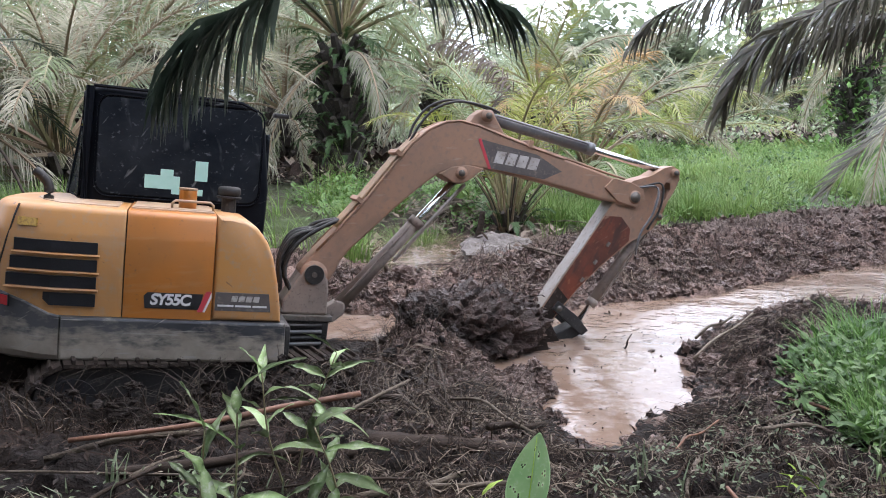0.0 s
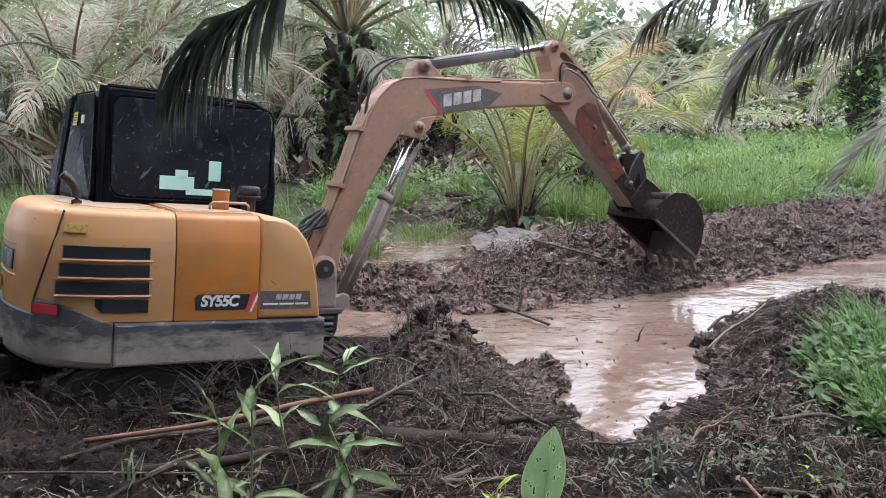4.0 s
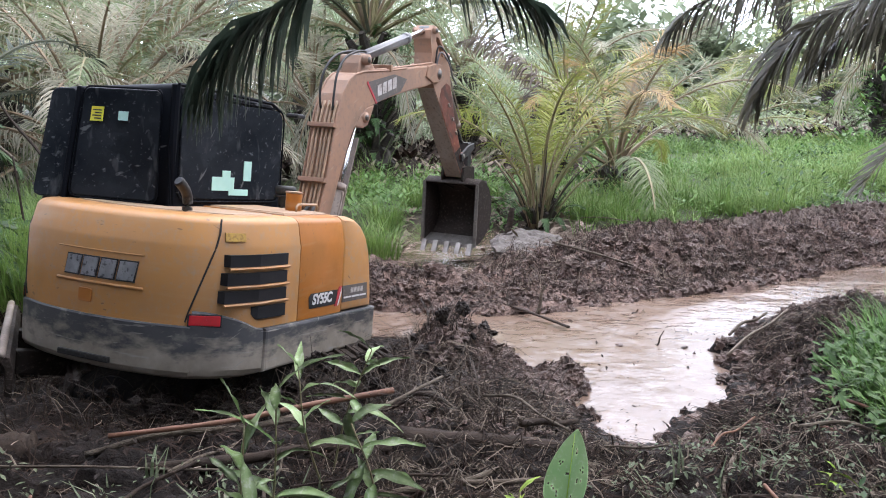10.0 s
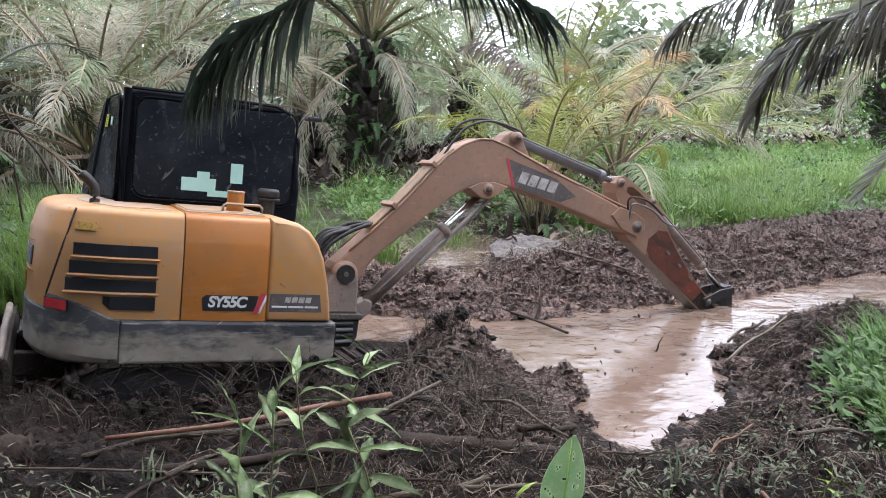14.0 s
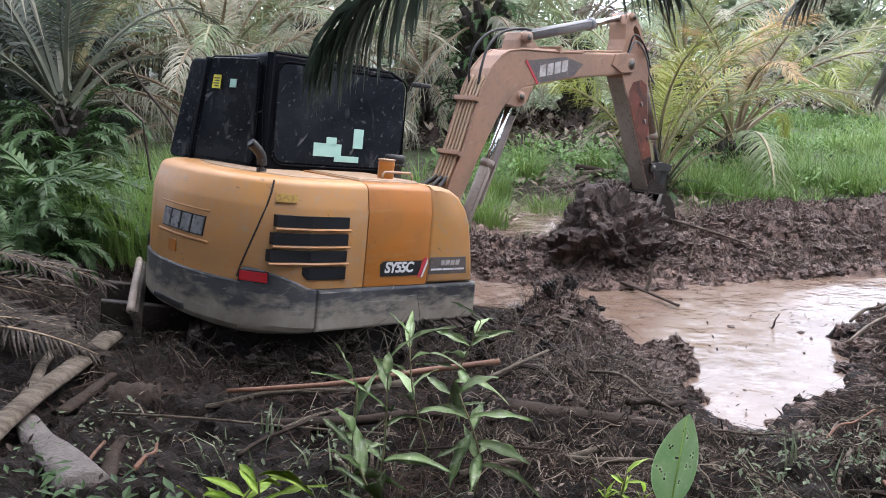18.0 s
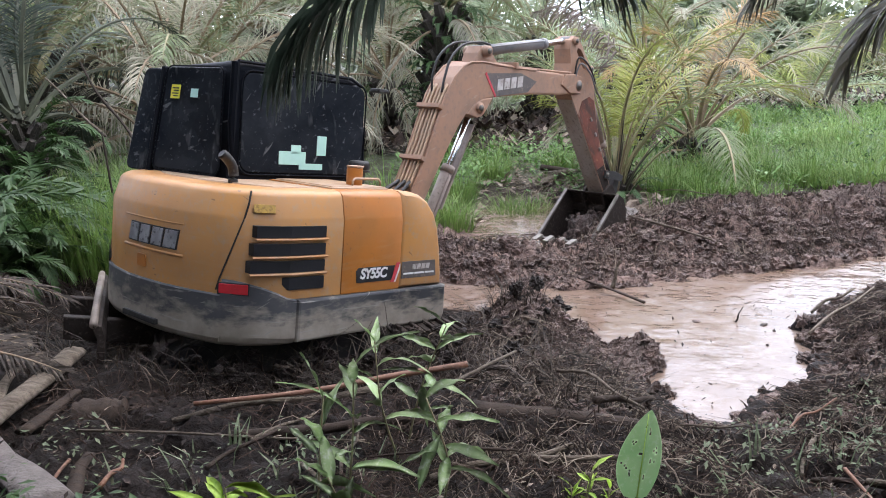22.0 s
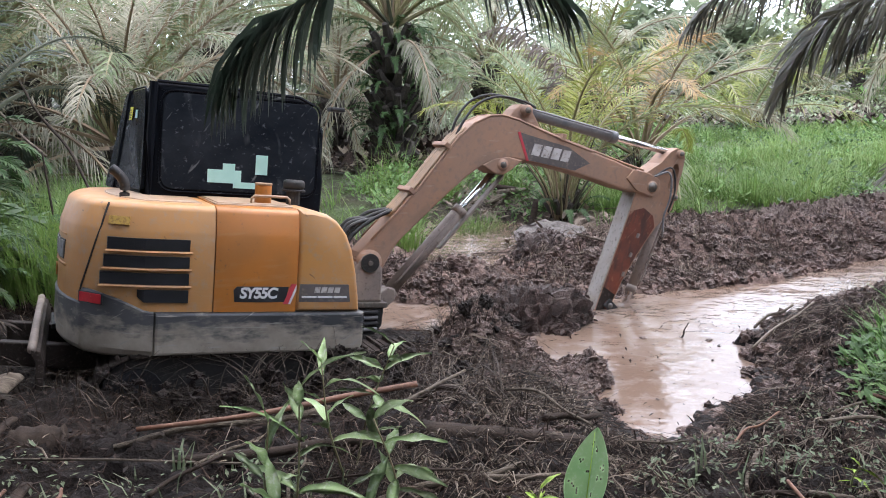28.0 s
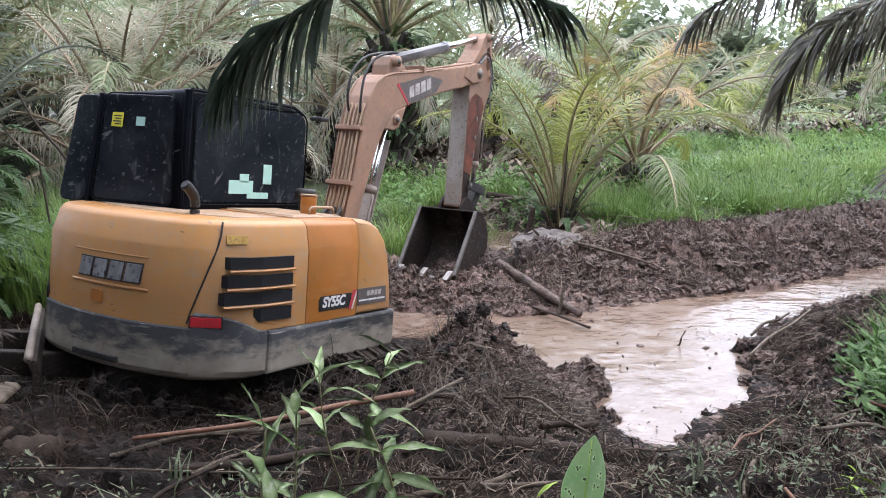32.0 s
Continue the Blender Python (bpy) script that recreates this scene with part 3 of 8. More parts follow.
def tube(points, r, sides=6, bm=None):
    """A round tube along a polyline; r is one radius or one for each point."""
    bm = bm or bmesh.new()
    pts = [Vector(p) for p in points]
    rs = r if isinstance(r, (list, tuple)) else [r] * len(pts)
    rings = []
    for i, p in enumerate(pts):
        d = (pts[min(i + 1, len(pts) - 1)] - pts[max(i - 1, 0)]).normalized()
        q = d.to_track_quat("Z", "Y")
        rings.append([bm.verts.new(p + q @ Vector((rs[i] * math.cos(k * math.tau / sides), rs[i] * math.sin(k * math.tau / sides), 0))) for k in range(sides)])
    for a, b in zip(rings, rings[1:]):
        for k in range(sides):
            bm.faces.new((a[k], a[(k + 1) % sides], b[(k + 1) % sides], b[k]))
    bm.faces.new(rings[0][::-1])
    bm.faces.new(rings[-1])
    return bm


def arc(cx, cy, r, a0, a1, n):
    return [(cx + r * math.cos(radians(a0 + (a1 - a0) * i / n)), cy + r * math.sin(radians(a0 + (a1 - a0) * i / n))) for i in range(n + 1)]


def smooth_line(pts, n):
    """Points along a smooth curve (Catmull-Rom) through pts."""
    p = [Vector(q) for q in pts]
    p = [2 * p[0] - p[1], *p, 2 * p[-1] - p[-2]]
    out = []
    for i in range(1, len(p) - 2):
        for k in range(n):
            t = k / n
            out.append(0.5 * (2 * p[i] + (p[i + 1] - p[i - 1]) * t + (2 * p[i - 1] - 5 * p[i] + 4 * p[i + 1] - p[i + 2]) * t * t
                              + (3 * p[i] - p[i - 1] - 3 * p[i + 1] + p[i + 2]) * t ** 3))
    return out + [p[-2]]


def text_part(name, words, size, m, material, parent, label, depth=0.002, shear=0.0, space=1.0):
    cu = bpy.data.curves.new(name, "FONT")
    cu.body, cu.size, cu.extrude, cu.shear, cu.space_character, cu.offset = words, size, depth, shear, space, 0.0035
    cu.align_x, cu.align_y = "CENTER", "CENTER"
    tmp = new("text_tmp", cu)
    me = bpy.data.meshes.new_from_object(tmp.evaluated_get(bpy.context.evaluated_depsgraph_get()))
    bpy.data.objects.remove(tmp)
    bpy.data.curves.remove(cu)
    me.materials.clear()
    me.materials.append(material)
    ob = new(name, me)
    ob.parent, ob.matrix_basis = parent, m
    return tagged(ob, label)


def hashed(ix, iy, seed):
    h = (ix.astype(np.int64) * 374761393 + iy.astype(np.int64) * 668265263 + seed * 974711) & 0x7FFFFFFF
    h = ((h ^ (h >> 13)) * 1274126177) & 0x7FFFFFFF
    return ((h ^ (h >> 16)) & 0xFFFF) / 65535.0


def lattice(x, y, scale, seed):
    """Smooth value noise on the plan, 0 to 1."""
    x, y = np.asarray(x, float) * scale, np.asarray(y, float) * scale
    ix, iy = np.floor(x), np.floor(y)
    fx, fy = x - ix, y - iy
    fx, fy = fx * fx * (3 - 2 * fx), fy * fy * (3 - 2 * fy)
    a, b = hashed(ix, iy, seed), hashed(ix + 1, iy, seed)
    c, d = hashed(ix, iy + 1, seed), hashed(ix + 1, iy + 1, seed)
    return (a * (1 - fx) + b * fx) * (1 - fy) + (c * (1 - fx) + d * fx) * fy


def fractal(x, y, scale, octaves, seed):
    out, amp = 0, 0.5
    for k in range(octaves):
        out = out + amp * lattice(x, y, scale * 2 ** k, seed + k)
        amp *= 0.5
    return out


# ---------------------------------------------------------------- ground and water
POOL = [(-1.3, 7.55), (-0.5, 7.5), (0.0, 7.2), (-0.06, 6.9), (0.26, 6.4), (0.56, 5.95), (0.60, 5.40), (0.98, 4.90), (1.38, 5.35), (1.85, 5.9),
        (2.03, 6.7), (2.25, 7.25), (2.84, 7.95), (3.1, 8.35), (3.81, 8.48), (4.41, 8.6), (7.0, 9.9), (12.0, 12.2), (12.0, 13.8), (7.0, 11.6), (5.47, 10.8),
        (4.44, 10.3), (3.44, 9.6), (2.89, 9.15), (1.95, 8.82), (0.95, 8.4), (0.2, 8.15), (-1.2, 8.3)]
BACKPOOL = [(-1.05, 9.75), (-0.5, 9.25), (0.05, 9.35), (0.15, 10.2), (-0.05, 10.8), (0.4, 11.5), (0.55, 12.7), (-0.1, 13.3), (-1.05, 12.4), (-0.85, 11.0)]
RIDGE = [(-2.2, 9.6), (-1.0, 9.25), (-0.2, 9.15), (1.0, 9.45), (2.2, 10.0), (3.3, 10.6), (4.9, 11.5), (8.0, 12.9), (13.0, 15.2)]
MACHINE = (-1.9, 6.8)


def to_line(x, y, pts):
    best = np.full(np.shape(x), 1e9)
    for (ax, ay), (bx, by) in zip(pts, pts[1:]):
        dx, dy = bx - ax, by - ay
        t = np.clip(((x - ax) * dx + (y - ay) * dy) / (dx * dx + dy * dy), 0, 1)
        best = np.minimum(best, np.hypot(x - ax - t * dx, y - ay - t * dy))
    return best


def signed(x, y, poly):
    """Distance to an outline on the plan, negative inside it."""
    d = to_line(x, y, poly + poly[:1])
    inside = np.zeros(np.shape(x), bool)
    for (ax, ay), (bx, by) in zip(poly, poly[1:] + poly[:1]):
        cross = (ay > y) != (by > y)
        inside ^= cross & (x < (bx - ax) * (y - ay) / (by - ay + 1e-12) + ax)
    return np.where(inside, -d, d)


def step(a, b, v):
    t = np.clip((v - a) / (b - a), 0, 1)
    return t * t * (3 - 2 * t)


def height(x, y):
    x, y = np.asarray(x, float), np.asarray(y, float)
    wob = (fractal(x, y, 1.7, 3, 5) - 0.44) * 0.5
    fine = (fractal(x, y, 6.0, 3, 8) - 0.44) * 0.30
    sd = signed(x, y, POOL) + wob * 0.6 + fine
    side = y - np.interp(x, [p[0] for p in RIDGE], [p[1] for p in RIDGE])
    far = step(-1.75, -1.25, side)
    bd = signed(x, y, BACKPOOL) + wob
    rd = to_line(x, y, RIDGE) + wob
    z = 0.20 - 0.10 * step(8.4, 9.2, y) * step(1.6, 0.4, x) * step(-3.2, -2.2, x) * step(13.5, 12.5, y) + 0.12 * step(5.2, 3.2, y) + 0.08 * step(14, 20, y) + 0.10 * (fractal(x, y, 0.6, 3, 11) - 0.44)
    z = z + (0.06 + 0.13 * step(0.6, 2.6, x)) * (1 - step(0.25, 1.05, rd)) * (0.4 + 1.2 * fractal(x, y, 1.1, 3, 23))
    near = step(19, 12, y) * step(-9, -5, x) * step(14, 9, x)
    lumps = np.abs(fractal(x, y, 3.2, 4, 31) - 0.47)
    z = z + near * (0.13 - 0.62 * lumps) * (0.45 + 0.55 * (1 - step(0.6, 1.7, rd)))
    spoil = far * step(1.5, 0.7, side)
    z = z + near * (0.45 + 0.45 * spoil) * (0.06 - 0.75 * np.abs(fractal(x, y, 6.5, 3, 37) - 0.44))
    z = z + near * (0.10 + 0.06 * spoil) * (fractal(x, y, 13, 3, 41) - 0.44)
    md = np.hypot((x - MACHINE[0]) / 1.5, (y - MACHINE[1] + 0.25) / 1.2)
    z = z * step(0.9, 1.75, md) - 0.16 * (1 - step(0.9, 1.75, md))
    bu, bw = (x + 1.33) * 0.899 + (y - 5.62) * 0.438, (y - 5.62) * 0.899 - (x + 1.33) * 0.438
    z = z + step(2.3, 1.5, np.abs(bu)) * np.exp(-((bw - 0.10) / 0.26) ** 2) * (0.12 + 0.30 * fractal(x, y, 4.5, 3, 67))     # mud pressed up along the track
    bank = step(0.0, 1.0, sd / (0.95 + 0.15 * far - 0.5 * step(0.1, -0.4, x)))
    shoal = 0.22 * (fractal(x, y, 4.2, 3, 53) - 0.47) * step(0.7, 0.1, -sd)
    z = np.where(sd > 0, z * (0.12 + 0.88 * bank) + 0.015 + 0.5 * shoal * (1 - bank), -0.02 - 0.33 * step(0, 0.5, -sd) + shoal)
    for cx, cy, h, r in ((-0.30, 6.75, 0.24, 0.42), (0.05, 6.55, 0.14, 0.45), (3.2, 7.55, 0.14, 0.40), (2.75, 6.75, 0.08, 0.35), (2.5, 6.6, 0.10, 0.5), (0.5, 5.6, 0.08, 0.5), (-0.9, 6.1, 0.08, 0.6)):
        z = z + h * np.exp(-((x - cx) ** 2 + (y - cy) ** 2) / (r * r)) * (0.5 + 1.1 * fractal(x, y, 5, 3, 61))
    z = z + 0.27 * np.exp(-((x - 0.70) ** 2 + (y - 6.17) ** 2) / 0.034)
    z = np.where(bd > 0, z * (0.15 + 0.85 * step(0, 0.5, bd)), -0.03 - 0.2 * step(0, 0.4, -bd))
    return z + 0.6 * step(60, 400, np.hypot(x, y))


def hz(x, y):
    return float(height(np.array([x]), np.array([y]))[0])


def spaced(lo, hi, s, far_lo, far_hi, grow=1.16):
    mid = list(np.arange(lo, hi, s))
    out, d, v = [], s, hi
    while v < far_hi:
        out.append(v)
        d *= grow
        v += d
    low, d, v = [], s, lo
    while v > far_lo:
        d *= grow
        v -= d
        low.append(v)
    return np.array(low[::-1] + mid + out + [far_hi])


def build_ground():
    xs, ys = spaced(-5.2, 6.4, 0.034, -900, 900), spaced(2.8, 12.4, 0.034, -400, 1200)
    X, Y = np.meshgrid(xs, ys)
    Zg = height(X, Y)
    nx, ny = len(xs), len(ys)
    me = bpy.data.meshes.new("ground")
    co = np.stack([X, Y, Zg], -1).reshape(-1, 3)
    i = np.arange((ny - 1) * (nx - 1))
    r, c = i // (nx - 1), i % (nx - 1)
    a = r * nx + c
    faces = np.stack([a, a + 1, a + nx + 1, a + nx], -1)
    me.vertices.add(len(co))
    me.vertices.foreach_set("co", co.ravel())
    me.loops.add(faces.size)
    me.loops.foreach_set("vertex_index", faces.ravel())
    me.polygons.add(len(faces))
    me.polygons.foreach_set("loop_start", np.arange(0, faces.size, 4))
    me.polygons.foreach_set("use_smooth", np.ones(len(faces), bool))
    me.update(calc_edges=True)
    rd = to_line(X, Y, RIDGE)
    side = Y - np.interp(X, [p[0] for p in RIDGE], [p[1] for p in RIDGE])
    cover = step(0.9, 1.6, side + 1.2 * (fractal(X, Y, 1.2, 3, 71) - 0.44))
    cover = np.where(signed(X, Y, BACKPOOL) < 0.35, 0, cover) * (1 - 0.7 * step(-1.3, -0.7, X) * step(1.8, 1.2, X) * step(15, 14, Y))
    near_end = 27.0 - 9.5 * step(2.5, 1.0, X)
    far_end = 46.0 - 17.5 * step(2.5, 1.0, X)
    cover = cover * (1 - step(0, 1.5, Y - near_end) * step(0.5, -1.0, Y - far_end))
    at = me.attributes.new("cover", "FLOAT", "POINT")
    at.data.foreach_set("value", cover.ravel().astype(np.float32))
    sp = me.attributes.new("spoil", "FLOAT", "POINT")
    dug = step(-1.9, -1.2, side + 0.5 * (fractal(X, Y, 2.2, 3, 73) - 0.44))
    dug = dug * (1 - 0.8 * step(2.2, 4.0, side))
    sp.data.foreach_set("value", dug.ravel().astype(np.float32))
    flat = step(1.7, 3.0, X) * step(-0.15, 0.15, side) * step(1.15, 0.8, side) * step(0.34, 0.46, fractal(X, Y, 1.6, 3, 75))
    sl = me.attributes.new("silt", "FLOAT", "POINT")
    sl.data.foreach_set("value", flat.ravel().astype(np.float32))
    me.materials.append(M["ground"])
    return tagged(new("ground", me), "churned dark brown mud with green ground cover behind it", "ground", kind="structure")


ground = build_ground()


def water_sheet(name, poly, z, grow, label):
    """A level sheet under the banks, cut a little wider than the open water."""
    bm = bmesh.new()
    pts = []
    n = len(poly)
    for k in range(n):
        a, b, c = Vector(poly[k - 1]), Vector(poly[k]), Vector(poly[(k + 1) % n])
        t = ((b - a).normalized() + (c - b).normalized()).normalized()
        pts.append(b + grow * Vector((t.y, -t.x)))
    top = [bm.verts.new((p.x, p.y, z)) for p in pts]
    bot = [bm.verts.new((p.x, p.y, z - 0.25)) for p in pts]
    bm.faces.new(top)
    bm.faces.new(bot[::-1])
    for k in range(n):
        bm.faces.new((top[k], bot[k], bot[(k + 1) % n], top[(k + 1) % n]))
    return tagged(part(name, bm, M["water"]), label, "water", kind="structure")


water_sheet("water_ditch", POOL, 0.0, 0.12, "shallow milky brown water in the dug ditch")
water_sheet("water_puddle", BACKPOOL, 0.03, 0.2, "puddle of pale muddy water behind the spoil ridge")


# ---------------------------------------------------------------- loose cover, one object for each kind
def lump_template(sub):
    bm = bmesh.new()
    bmesh.ops.create_icosphere(bm, subdivisions=sub, radius=1)
    v = np.array([p.co[:] for p in bm.verts])
    f = [[q.index for q in p.verts] for p in bm.faces]
    bm.free()
    return v, np.array(f)


def scatter_lumps(name, label, spots, mat, seed):
    """Uneven lumps of earth: rows of x, y, z, size."""
    rng = np.random.default_rng(seed)
    low, high, big = lump_template(1), lump_template(2), lump_template(3)
    vs, fs, k = [], [], 0
    for x, y, z, s in spots:
        V, F = big if s > 0.05 else high if s > 0.022 else low
        w = V * (1 + np.clip(rng.normal(0, 0.22, (len(V), 1)), -0.4, 0.45)) * s * rng.uniform(0.5, 1.35, 3) * (1, 1, 0.75)
        a = rng.uniform(0, 6.28)
        w = w @ np.array([[math.cos(a), math.sin(a), 0], [-math.sin(a), math.cos(a), 0], [0, 0, 1]])
        vs.append(w + (x, y, z))
        fs.append(F + k)
        k += len(V)
    me = mesh_of(name, np.concatenate(vs).tolist(), np.concatenate(fs).tolist(), [mat])
    return tagged(new(name, me), label, "mud", kind="stuff")


def clod_spots(rng):
    out = []
    rx, ry = [p[0] for p in RIDGE], [p[1] for p in RIDGE]
    while len(out) < 19000:
        k = rng.random()
        if k < 0.60:
            x = rng.uniform(-1.4, 7.0)
            y = np.interp(x, rx, ry) + rng.uniform(-1.15, 0.75)
        elif k < 0.70:
            x, y = rng.normal(-0.25, 0.36), rng.normal(6.72, 0.28)
        elif k < 0.80:
            x, y = rng.uniform(1.9, 4.2), rng.uniform(5.6, 8.3)
        elif k < 0.83:
            x, y = rng.normal(0.70, 0.09), rng.normal(6.17, 0.08)
        elif k < 0.94:
            a = rng.random()
            x, y = -0.35 + 1.4 * a + rng.normal(0, 0.16), 6.75 - 1.35 * a + rng.normal(0, 0.16)
        else:
            x, y = rng.uniform(-0.4, 2.2), rng.uniform(4.4, 6.4)
        if math.hypot(x + 1.9, y - 6.8) < 1.5:
            continue
        s = min(0.085, 0.0115 * rng.random() ** -0.6)
        if x > 2.0 and y > np.interp(x, rx, ry):
            s *= 0.5
        out.append((x, y, None, s))
    xy = np.array([(p[0], p[1]) for p in out])
    zz = height(xy[:, 0], xy[:, 1])
    return [(p[0], p[1], float(z) - 0.40 * p[3], p[3]) for p, z in zip(out, zz) if z > -0.03]


def flake_rows(name, label, points, normals, mat, seed, size, parent=None):
    """Torn flat shreds that stick out of a surface every way: a bent strip of two quads each."""
    r = np.random.default_rng(seed)
    p, nrm = np.asarray(points, float), np.asarray(normals, float)
    n = len(p)
    d = r.normal(0, 1, (n, 3)) + 0.55 * nrm
    d /= np.linalg.norm(d, axis=1)[:, None]
    w = np.cross(d, r.normal(0, 1, (n, 3)))
    w /= np.linalg.norm(w, axis=1)[:, None]
    up = np.cross(d, w)
    ln = (size * r.uniform(0.4, 1.5, n))[:, None]
    w = w * ln * r.uniform(0.12, 0.42, (n, 1))
    mid = p + d * ln * 0.5 + up * ln * r.normal(0, 0.18, (n, 1))
    vs = np.stack([p - w * 0.6, p + w * 0.6, mid + w, mid - w, p + d * ln + w * 0.4, p + d * ln - w * 0.3], 1).reshape(-1, 3)
    base = (np.arange(n) * 6)[:, None, None]
    fs = (base + np.array([[0, 1, 2, 3], [3, 2, 4, 5]])[None]).reshape(-1, 4)
    ob = new(name, mesh_of(name, vs.tolist(), fs.tolist(), [mat]))
    ob.parent = parent
    return tagged(ob, label, "" if parent else "mud", kind="stuff")


rng = np.random.default_rng(4)
sx = rng.uniform(-1.5, 7.5, 21000)
sy = np.interp(sx, [p[0] for p in RIDGE], [p[1] for p in RIDGE]) + rng.uniform(-1.25, 0.9, 21000)
bx = rng.random(5200)
bank_x = np.concatenate([-0.45 + 1.55 * bx[:2600] + rng.normal(0, 0.2, 2600), 2.1 + 1.9 * bx[2600:] + rng.normal(0, 0.15, 2600)])
bank_y = np.concatenate([6.85 - 1.45 * bx[:2600] + rng.normal(0, 0.2, 2600), 6.1 + 1.9 * bx[2600:] + rng.normal(0, 0.4, 2600)])
sx, sy = np.concatenate([sx, bank_x]), np.concatenate([sy, bank_y])
sz = height(sx, sy)
shred = sz > 0.005
flake_rows("mud_shreds", "torn shreds of peat and root in the dug mud", np.stack([sx, sy, sz - 0.004], -1)[shred], np.tile((0, 0, 1.0), (int(shred.sum()), 1)), M["clod"], 34, 0.042)
scatter_lumps("mud_clods", "wet dark clods thrown up along the ditch", clod_spots(rng), M["clod"], 5)
scatter_lumps("floating_clods", "small clods and roots standing in the muddy water",
              [(rng.uniform(0.6, 2.2), rng.uniform(5.6, 8.2), 0.0, rng.uniform(0.012, 0.03)) for _ in range(12)], M["clod"], 6)


def packed(rng, n):
    out = []
    while len(out) < n:
        a, d = rng.uniform(0, 6.28), rng.uniform(0.75, 1.5)
        x, y = MACHINE[0] + 1.35 * d * math.cos(a), MACHINE[1] - 0.2 + 1.05 * d * math.sin(a)
        if y < 6.8:
            out.append((x, y, hz(x, y) + rng.uniform(-0.02, 0.12), min(0.07, 0.02 * rng.random() ** -0.5)))
    return out


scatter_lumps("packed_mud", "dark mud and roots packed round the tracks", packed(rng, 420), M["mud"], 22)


def blades(name, label, category, spots, mat, seed, segments=2):
    """Thin upright blades that bow over: rows of x, y, z, length, width, lean, heading."""
    vs, fs = [], []
    for x, y, z, ln, w, lean, a in spots:
        k = len(vs)
        dx, dy = math.cos(a), math.sin(a)
        for i in range(segments + 1):
            s = i / segments
            out, up = ln * lean * s * s, ln * s * (1 - 0.45 * lean * s)
            ww = w * (1 - s) * 0.5 + 0.0015
            vs.append((x + dx * out - dy * ww, y + dy * out + dx * ww, z + up))
            vs.append((x + dx * out + dy * ww, y + dy * out - dx * ww, z + up))
        for i in range(segments):
            fs.append((k + 2 * i, k + 2 * i + 1, k + 2 * i + 3, k + 2 * i + 2))
    return tagged(new(name, mesh_of(name, vs, fs, [mat])), label, category, kind="stuff")


def meadow(rng, n, each):
    """Clumps of long arching blades, thick in places and open in others."""
    x, y = rng.uniform(-6.5, 17, n * 5), rng.uniform(8.6, 28, n * 5)
    side = y - np.interp(x, [p[0] for p in RIDGE], [p[1] for p in RIDGE])
    dens = step(0.75, 1.6, side + 1.3 * (fractal(x, y, 1.2, 3, 71) - 0.44)) * (0.10 + 1.5 * step(0.36, 0.58, fractal(x, y, 0.9, 3, 77)))
    dens = dens * np.where(signed(x, y, BACKPOOL) < 0.2, 0.03, 1) * np.where((x > -0.9) & (x < 1.4) & (y < 14.5), np.where(y < 12.2, 0.05, 0.10), 1)
    dens = dens * (1 - 0.65 * step(15.5, 20.5, y)) * np.where((x > 2) & (y > 27.0) | (x < 2) & (y > 17.2), 0.04, 1) * np.where((x < -2.6) & (y > 11.5), 0.35, 1) * np.where(x < 1.2, 0.06 + 0.5 * step(0.42, 0.56, fractal(x, y, 1.1, 3, 83)), 1) * np.where((x < 1.2) & (y > 15.8), 0.1, 1)
    keep = rng.random(n * 5) < dens
    x, y = x[keep][:n], y[keep][:n]
    tall = (0.20 + 0.75 * fractal(x, y, 0.9, 3, 79) ** 1.5) * rng.uniform(0.7, 1.35, len(x)) * np.where(x < 1.2, 1.5, 1.0)
    cx, cy, ch = (np.repeat(v, each) for v in (x, y, tall))
    m = len(cx)
    a, d = rng.uniform(0, 6.28, m), rng.uniform(0.0, 0.16, m) * (0.6 + ch)
    px, py = cx + d * np.cos(a), cy + d * np.sin(a)
    return np.stack([px, py, height(px, py) - 0.02, ch * rng.uniform(0.45, 1.25, m), rng.uniform(0.006, 0.017, m), rng.uniform(0.15, 1.15, m), a + rng.normal(0, 0.5, m)], -1).tolist()


def tuft(rng, cx, cy, r, n, lo, hi):
    a, d = rng.uniform(0, 6.28, n), r * np.sqrt(rng.random(n))
    x, y = cx + d * np.cos(a), cy + d * np.sin(a)
    rows = np.stack([x, y, height(x, y) - 0.02, rng.uniform(lo, hi, n), rng.uniform(0.008, 0.018, n), rng.uniform(0.15, 0.8, n), a + rng.normal(0, 0.6, n)], -1)
    return rows.tolist()


blades("meadow_grass", "lush bright green grass behind the spoil ridge", "grass", meadow(rng, 4600, 16), M["grass"], 7, 3)
left_grass = [s for c in ((-4.6, 8.6), (-4.3, 8.1), (-5.0, 8.9), (-5.2, 9.5), (-4.4, 9.9), (-5.6, 8.3), (-3.9, 9.4), (-6.2, 9.6), (-3.4, 10.4), (-4.9, 10.8)) for s in tuft(rng, *c, 0.8, 1200, 0.45, 1.1)]
blades("marsh_grass", "tall green marsh grass standing in wet ground", "grass", left_grass, M["grass"], 8)
pool_grass = [s for c, n in (((-0.50, 12.25), 420), ((-0.22, 12.4), 300), ((-1.2, 10.9), 260), ((0.2, 14.6), 300), ((-1.3, 12.8), 320), ((-0.9, 14.0), 300)) for s in tuft(rng, *c, 0.26, n, 0.25, 0.62)]
blades("puddle_grass", "tufts of green grass at the edge of the puddle", "grass", pool_grass, M["grass"], 9)
bank_grass = [s for c, r in (((3.0, 5.85), 0.42), ((2.8, 5.2), 0.45), ((3.2, 5.0), 0.55), ((2.6, 4.5), 0.35), ((3.35, 6.3), 0.4), ((2.85, 4.1), 0.4)) for s in tuft(rng, *c, r, 420, 0.12, 0.42)]
